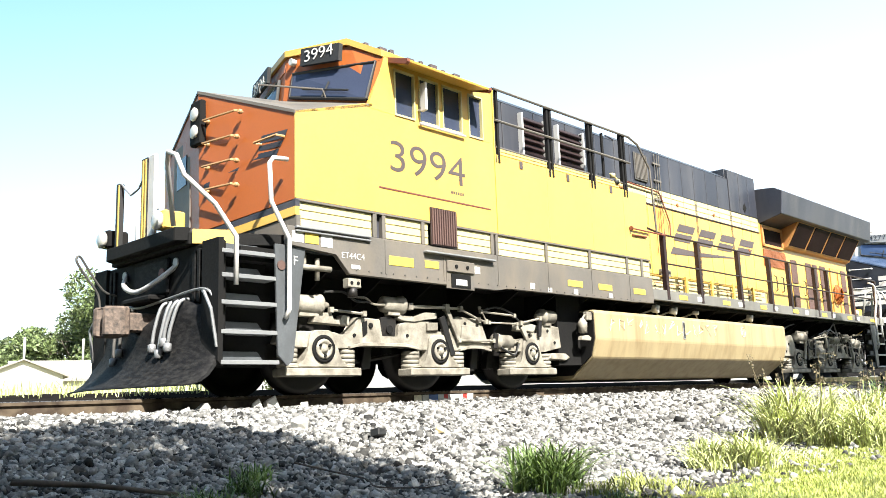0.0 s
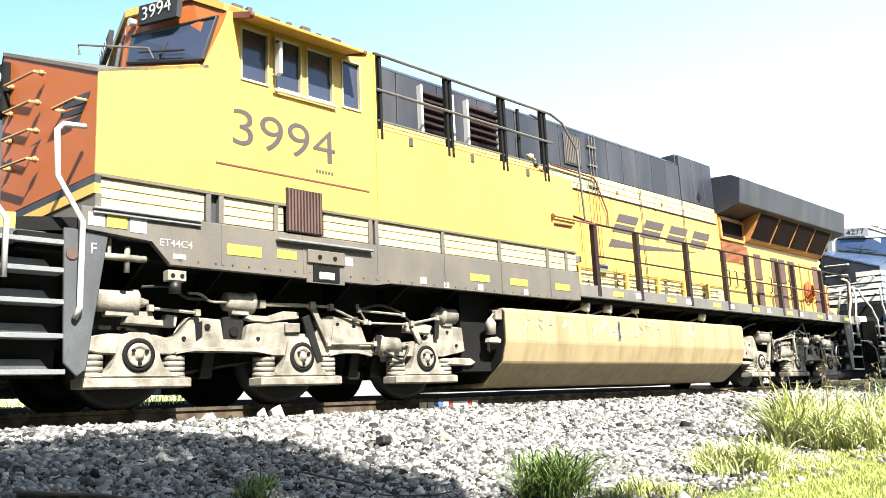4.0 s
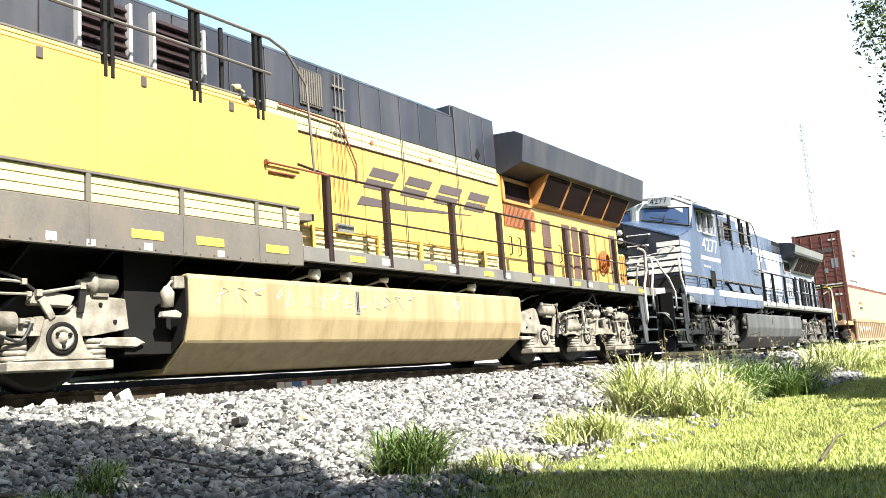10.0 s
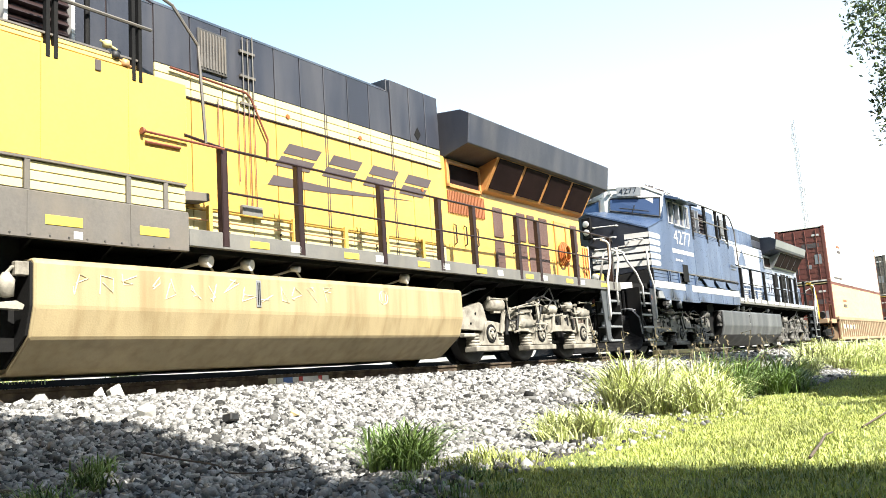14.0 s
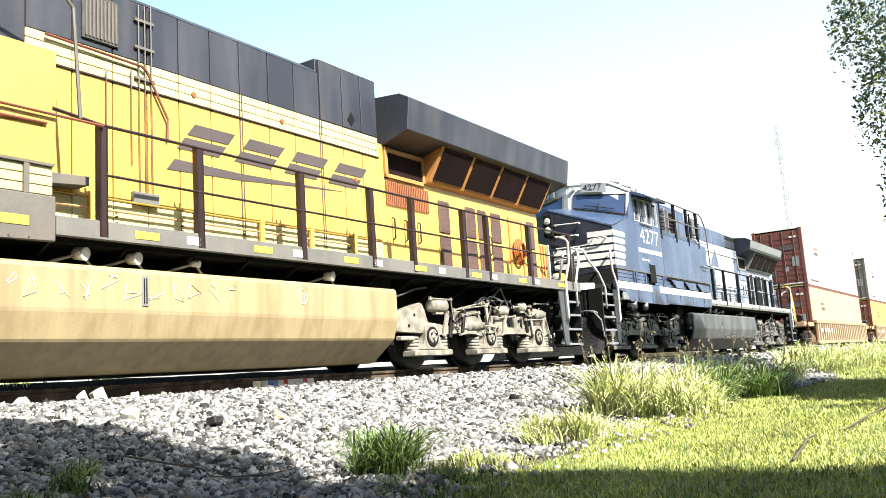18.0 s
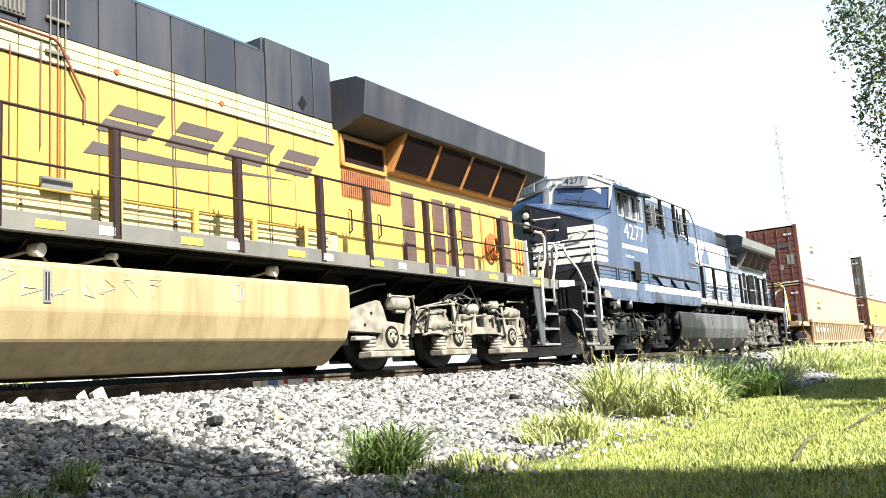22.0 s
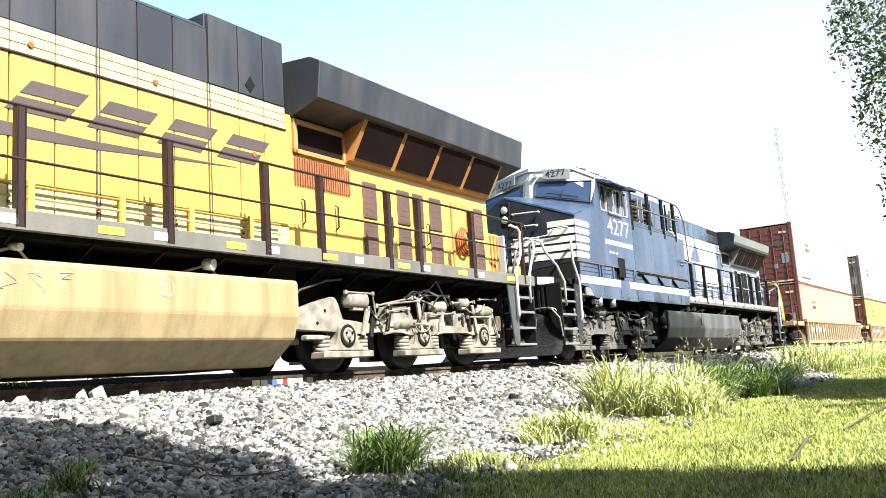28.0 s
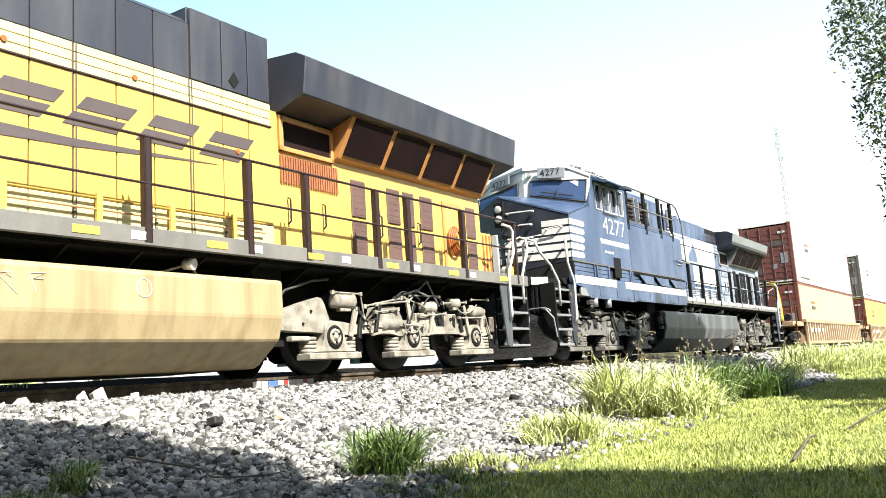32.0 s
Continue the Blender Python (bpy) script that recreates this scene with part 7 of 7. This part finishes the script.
clump(13.6, 3.0, 0.42, 700, 0.25, 0.55, 0.016, "grass_dark", "tall weeds coloured dark green for the tree shade", 31, 3, "weed_clump")
clump(18.9, 3.75, 0.36, 600, 0.30, 0.66, 0.018, "weed", "separate yellow-green tuft on pale gravel", 32)
for k in range(7):
    clump(25.0 + k * 2.4, 4.3 - 0.20 * k, 1.1, 1500, 0.30, 0.95, 0.022, "weed", "tall pale grass growing along the ballast", 40 + k, 0, "weed_clump")

bm = B()
tube(bm, [(4.98, 1.03, 0.03), (5.4, 1.05, 0.06), (5.85, 1.10, 0.07), (6.2, 1.12, 0.05)], 0.009, 7, True, 0.7)
o = tagged(new("fallen_branch", finish("fallen_branch", bm, "bark")), "thin dark stick lying in the lawn", "stick")
bm = B()
tube(bm, [(6.9, 1.04, 0.02), (7.9, 0.98, 0.06), (9.2, 0.95, 0.05), (10.0, 0.85, 0.03)], 0.008, 7, True, 0.7)
tagged(new("fallen_branch", finish("fallen_branch", bm, "bark")), "long thin twig lying in the lawn", "stick")
bm = B()
tube(bm, bend([(3.45, 4.75, 0.24), (3.50, 4.42, 0.19), (3.47, 4.05, 0.16), (3.38, 3.84, 0.13), (3.46, 3.55, 0.13), (3.50, 3.40, 0.15)]), 0.007, 6, True, 0.5)
tagged(new("fallen_branch", finish("fallen_branch", bm, "bark")), "thin curved twig on the stones", "stick")
bm = B()
tube(bm, [(1.75, 5.0, 0.26), (2.1, 4.75, 0.22), (2.45, 4.45, 0.15)], 0.02, 7, True, 0.6)
tagged(new("fallen_branch", finish("fallen_branch", bm, "bark")), "short broken branch on shaded ballast", "stick")


# ---- trees ----
def leaf_cloud(rng, blobs, n, size, droop=0.0):
    """Leaves strewn through uneven clusters round the blob centres (x, y, z, rx, ry, rz)."""
    out = []
    w = np.array([b[3] * b[4] * b[5] for b in blobs])
    pick = rng.choice(len(blobs), n, p=w / w.sum())
    bl = np.array(blobs)[pick]
    d = rng.normal(0, 1, (n, 3))
    d /= np.linalg.norm(d, axis=1)[:, None]
    d *= (0.45 + 0.55 * rng.random(n) ** 0.5)[:, None]
    p = bl[:, :3] + d * bl[:, 3:]
    p += 0.16 * np.sin(p[:, [1, 2, 0]] * 5.1) * bl[:, 3:4] * 0.6
    p[:, 2] -= droop * rng.random(n) ** 2
    return p


def leaf_mesh(name, p, size, rng, material):
    n = len(p)
    u = rng.normal(0, 1, (n, 3))
    u /= np.linalg.norm(u, axis=1)[:, None]
    r = rng.normal(0, 1, (n, 3))
    v = np.cross(u, r)
    v /= np.linalg.norm(v, axis=1)[:, None]
    s = size * rng.uniform(0.6, 1.3, n)[:, None]
    q = np.stack([p - u * s, p + v * s * 0.42, p + u * s, p - v * s * 0.42], 1)
    return fast_mesh(name, q.reshape(-1, 3), np.arange(4 * n).reshape(n, 4), material)


def tree(label, base, fork, limbs, blobs, n, size, seed, thick=0.2, droop=0.0, group="trees"):
    root = new("tree")
    rng = np.random.default_rng(seed)
    bm = B()
    b, f = Vector(base), Vector(fork)
    tube(bm, [b - Vector((0, 0, 0.1)), b.lerp(f, 0.35) + Vector((0.06, 0.04, 0)), b.lerp(f, 0.7), f], thick, 10, True, 0.65)
    part("trunk", bm, "bark", root)
    for e in limbs:
        e = Vector(e)
        bm = B()
        mid = f.lerp(e, 0.5) + Vector((rng.normal(0, 0.15), rng.normal(0, 0.15), 0.25))
        tube(bm, [f, mid, e], thick * 0.5, 7, True, 0.25)
        for j in range(3):
            s = mid.lerp(e, 0.3 + 0.3 * j)
            tube(bm, [s, s + Vector((rng.normal(0, 0.6), rng.normal(0, 0.6), rng.normal(0.2, 0.4)))], thick * 0.14, 5, True, 0.3)
        part("limb", bm, "bark", root)
    ob = new("crown", leaf_mesh("crown", leaf_cloud(rng, blobs, n, size, droop), size, rng, "leaf"))
    ob.parent = root
    return tagged(root, label, "tree", group)


tree("broad leafy shade tree standing on the lawn", (-2.2, -4.4, 0), (-1.4, -4.0, 3.4), [(1.2, -3.4, 6.4), (-3.2, -3.2, 6.2), (0.0, -2.2, 7.0), (-0.6, -5.6, 6.6), (1.4, -4.6, 5.6)],
     [(-0.2, -3.2, 6.4, 2.0, 1.8, 1.5), (1.6, -3.9, 5.8, 1.4, 1.6, 1.2), (-2.4, -3.0, 6.3, 1.8, 1.6, 1.4), (0.2, -5.0, 6.2, 2.2, 1.6, 1.3), (1.2, -2.2, 6.9, 1.3, 1.2, 1.0), (2.0, -5.6, 5.4, 1.5, 1.5, 1.0), (1.95, -4.2, 5.7, 1.3, 1.2, 1.0), (2.4, -5.0, 5.3, 1.2, 1.0, 0.8), (-0.6, -0.9, 6.6, 1.5, 1.2, 1.0), (1.2, -0.8, 7.0, 1.2, 1.0, 0.8), (-3.6, -1.0, 6.4, 1.6, 1.4, 1.2), (-1.0, -1.6, 7.2, 1.5, 1.2, 1.0)], 60000, 0.115, 61, 0.24)
tree("leafy tree with drooping outer twigs over the lawn", (15.5, -2.8, 0), (15.0, -2.2, 3.0), [(13.5, 0.2, 5.2), (14.2, -1.2, 6.4), (16.4, -1.6, 6.0), (13.0, -1.8, 5.4)],
     [(13.0, 0.62, 5.5, 0.85, 0.85, 1.0), (13.1, 0.48, 4.2, 0.75, 0.80, 1.0), (13.1, 0.38, 3.0, 0.55, 0.70, 0.8), (14.0, -1.5, 6.0, 1.6, 1.5, 1.4), (15.8, -1.8, 6.0, 1.7, 1.5, 1.4), (13.2, -0.9, 3.6, 0.6, 0.75, 0.9), (14.6, -2.4, 5.0, 1.6, 1.4, 1.4)], 70000, 0.042, 62, 0.2, 0.6)


tree("tall leafy tree shading the passing train", (20.0, -5.2, 0), (20.3, -4.2, 8.6), [(17.6, -3.0, 12.0), (21.0, -2.8, 12.6), (23.4, -3.2, 12.4), (21.4, -3.4, 13.4)],
     [(18.2, -3.0, 11.1, 1.5, 1.6, 0.9), (20.4, -3.0, 11.2, 1.9, 1.6, 0.9), (22.6, -3.0, 11.2, 1.4, 1.5, 0.9)], 15000, 0.17, 63, 0.28, 0.3)


# unseen tree added to cast the shade band across the lawn
tree("unseen low dense tree, added to shade the lawn", (11.6, -4.4, 0), (11.8, -3.8, 2.6), [(11.0, -2.9, 4.4), (12.6, -2.8, 4.8), (13.8, -3.1, 5.0)],
     [(12.2, -2.8, 4.9, 1.5, 1.0, 0.8), (10.7, -2.9, 4.5, 1.0, 0.8, 0.6), (13.6, -3.0, 5.2, 1.4, 1.1, 0.8), (14.9, -2.6, 5.4, 1.0, 1.0, 0.7)], 16000, 0.10, 64, 0.16)


# unseen trees behind and beside the eye, added to cut down skylight
def shade_tree(x, y, h, r, seed):
    rng = np.random.default_rng(seed)
    blobs = [(x + rng.normal(0, r * 0.4), y + rng.normal(0, r * 0.3), h * rng.uniform(0.15, 0.85), r * rng.uniform(0.5, 0.7), r * rng.uniform(0.4, 0.6), h * rng.uniform(0.14, 0.2)) for _ in range(12)]
    return tree("unseen dense tree added to block skylight", (x, y, 0), (x, y, h * 0.35), [(x - r * 0.5, y, h * 0.7), (x + r * 0.5, y, h * 0.75)], blobs, 6000, 0.30, seed, 0.25, 0.0, "trees behind the lawn")


for k in range(9):
    shade_tree(-26.0 + k * 7.0, -10.5 - 1.2 * math.sin(k * 1.9), 9.8 + 1.0 * math.sin(k * 2.6), 4.4, 90 + k)

# more of these unseen trees at the left, added to deepen the shade
for k, (x, y) in enumerate(((-9.5, -4.0), (-11.0, 2.5), (-10.0, 9.0), (-16.0, -2.0))):
    shade_tree(x, y, 10.0, 4.2, 110 + k)

# ---- beyond the line: houses, far trees, mast ----
def far_tree(x, y, h, r, seed):
    z = ground_z(min(90, max(-40, x)), y)
    rng = np.random.default_rng(seed)
    blobs = [(x + rng.normal(0, r * 0.5), y + rng.normal(0, r * 0.5), z + h * rng.uniform(0.18, 0.86), r * rng.uniform(0.4, 0.6), r * rng.uniform(0.4, 0.6), h * rng.uniform(0.12, 0.2)) for _ in range(9)]
    return tree("distant leafy green tree behind the houses", (x, y, z), (x, y, z + h * 0.4), [(x - r * 0.5, y, z + h * 0.7), (x + r * 0.5, y, z + h * 0.75)], blobs, 8500, 0.30, seed, 0.25, 0.0, "distant trees")


for k, (b, d, h, r) in enumerate(((55.5, 118, 17, 6.0), (58.5, 112, 16.5, 5.6), (61.0, 110, 17.5, 5.4), (63.0, 116, 17.5, 5.6), (64.8, 112, 17.0, 5.0), (66.2, 118, 15.5, 4.6), (67.4, 114, 11.5, 4.2), (68.6, 116, 10.2, 4.2), (69.8, 112, 9.0, 4.2), (71.0, 118, 8.6, 4.4), (72.2, 112, 7.8, 4.4), (73.6, 116, 7.6, 4.6), (75.2, 114, 7.6, 4.6), (77.2, 118, 8.0, 5.0))):
    far_tree(d * math.cos(radians(b)), d * math.sin(radians(b)), h, r, 70 + k)


def house(x, y, turn, w, d, wall, ridge, label):
    root = new("house")
    z = 0.0
    bm = B()
    prism(bm, [(-w / 2, 0), (w / 2, 0), (w / 2, wall), (0, wall + ridge), (-w / 2, wall)], -d / 2, d / 2, "y")
    part("wall", bm, "wall", root)
    bm = B()
    for s in (-1, 1):
        prism(bm, [(0, wall + ridge + 0.16), (s * (w / 2 + 0.5), wall - 0.12 + 0.10), (s * (w / 2 + 0.5), wall - 0.22), (0, wall + ridge + 0.02)], -d / 2 - 0.4, d / 2 + 0.4, "y")
    part("roof", bm, "roof", root)
    for k in range(5):
        bm = B()
        box(bm, -w / 2 + 0.02, w / 2 - 0.02, -d / 2 - 0.015, -d / 2 + 0.01, 0.35 + k * 0.45, 0.38 + k * 0.45)
        part("siding_board", bm, "white", root)
    bm = B()
    tube(bm, [(0.3, 0, wall + ridge), (0.3, 0, wall + ridge + 2.4)], 0.11, 8)
    part("vent_pipe", bm, "white", root)
    root.matrix_basis = pose(x, y, ground_z(x, y) - 0.05, 0, 0, turn)
    return tagged(root, label, "house", "houses beyond the line")


house(28.9, 82.0, -16, 6.4, 9.0, 2.6, 1.3, "low pale house with a light gable roof")
house(37.0, 87.5, 72, 9.0, 13.0, 2.5, 1.9, "long pale house with a light shingle roof")


def far_grass():
    rng = np.random.default_rng(8)
    n = 60000
    x, y = rng.uniform(0, 26, n), rng.uniform(13.5, 52, n)
    keep = (x < y * 0.6) & (x > y * 0.16)
    x, y = x[keep], y[keep]
    n = len(x)
    r = np.stack([x, y, np.array([ground_z(a, b) for a, b in zip(x, y)])], 1)
    v, f = blades(r, rng.uniform(0.10, 0.38, n), np.full(n, 0.016), 0.6, 9)
    return tagged(new("far_grass", fast_mesh("far_grass", v, f, "weed")), "rough pale grass beyond the track", "grass", kind="stuff")


far_grass()


def mast():
    root = new("radio_mast")
    x, y, h = 157.0, 28.3, 40.0
    ring = [(0.28 * math.cos(a), 0.28 * math.sin(a)) for a in (0.3, 2.39, 4.49)]
    for p in ring:
        bm = B()
        tube(bm, [(*p, 0), (*p, h)], 0.042, 5)
        part("mast_leg", bm, "galv", root)
    bm = B()
    for k in range(44):
        z0, z1 = k * 0.9, k * 0.9 + 0.9
        for i in range(3):
            a, b = ring[i], ring[(i + 1) % 3]
            tube(bm, [(*a, z0), (*b, z1)], 0.022, 4)
    part("lattice", bm, "galv", root)
    for z, s in ((27.0, 1.0), (34.0, 0.8), (36.5, -0.7), (22.0, 0.9)):
        bm = B()
        tube(bm, [(0, 0, z), (s, -s * 0.4, z + 0.1)], 0.05, 5)
        tube(bm, [(s, -s * 0.4, z - 0.6), (s, -s * 0.4, z + 0.9)], 0.07, 5)
        part("antenna", bm, "galv", root)
    root.matrix_basis = pose(x, y, ground_z(90, y))
    return tagged(root, "slender grey lattice radio mast with antennas", "mast")


mast()


# ---- what moves: the train rolls in and slows to a stop ----
TRAVEL = [
    0.000, 0.613, 1.205, 1.785, 2.352, 2.904, 3.441, 3.961, 4.464, 4.951, 5.421, 5.874, 6.310, 6.730, 7.133, 7.519, 7.888, 8.240, 8.573, 8.888, 9.183, 9.458, 9.712, 9.945, 10.155, 10.343, 10.507, 10.650, 10.770, 10.870, 10.952, 11.018, 11.073,
]


def travelled(t):
    i = min(int(t), len(TRAVEL) - 2)
    f = t - i
    p0, p1, p2, p3 = (TRAVEL[max(0, min(len(TRAVEL) - 1, j))] for j in (i - 1, i, i + 1, i + 2))
    if i == 0:
        p0 = 2 * p1 - p2
    return 0.5 * (2 * p1 + (p2 - p0) * f + (2 * p0 - 5 * p1 + 4 * p2 - p3) * f * f + (3 * p1 - p0 - 3 * p2 + p3) * f ** 3)


def stand(mid, t, z=0.0):
    u = mid - travelled(t)
    p = on_track(u)
    return pose(p.x, p.y, RAIL + z, 0, 0, math.degrees(-BEND * u))


def motions():
    beats = [float(t) for t in range(33)]
    for thing, mid, z in [(LEAD, 15.15, 0.0), (SECOND, 15.15 + 22.55, 0.0)] + [(c, m, 0.0) for c, m in CARS] + BOXES:
        walk(thing, [(t, stand(mid, t, z)) for t in beats])
    halves = [t * 0.5 for t in range(65)]
    for axle, x, r in WHEELSETS:
        x = axle.location.x
        walk(axle, [(t, pose(x, 0, r, 0, -math.degrees(travelled(t) / r), 0)) for t in halves])


motions()
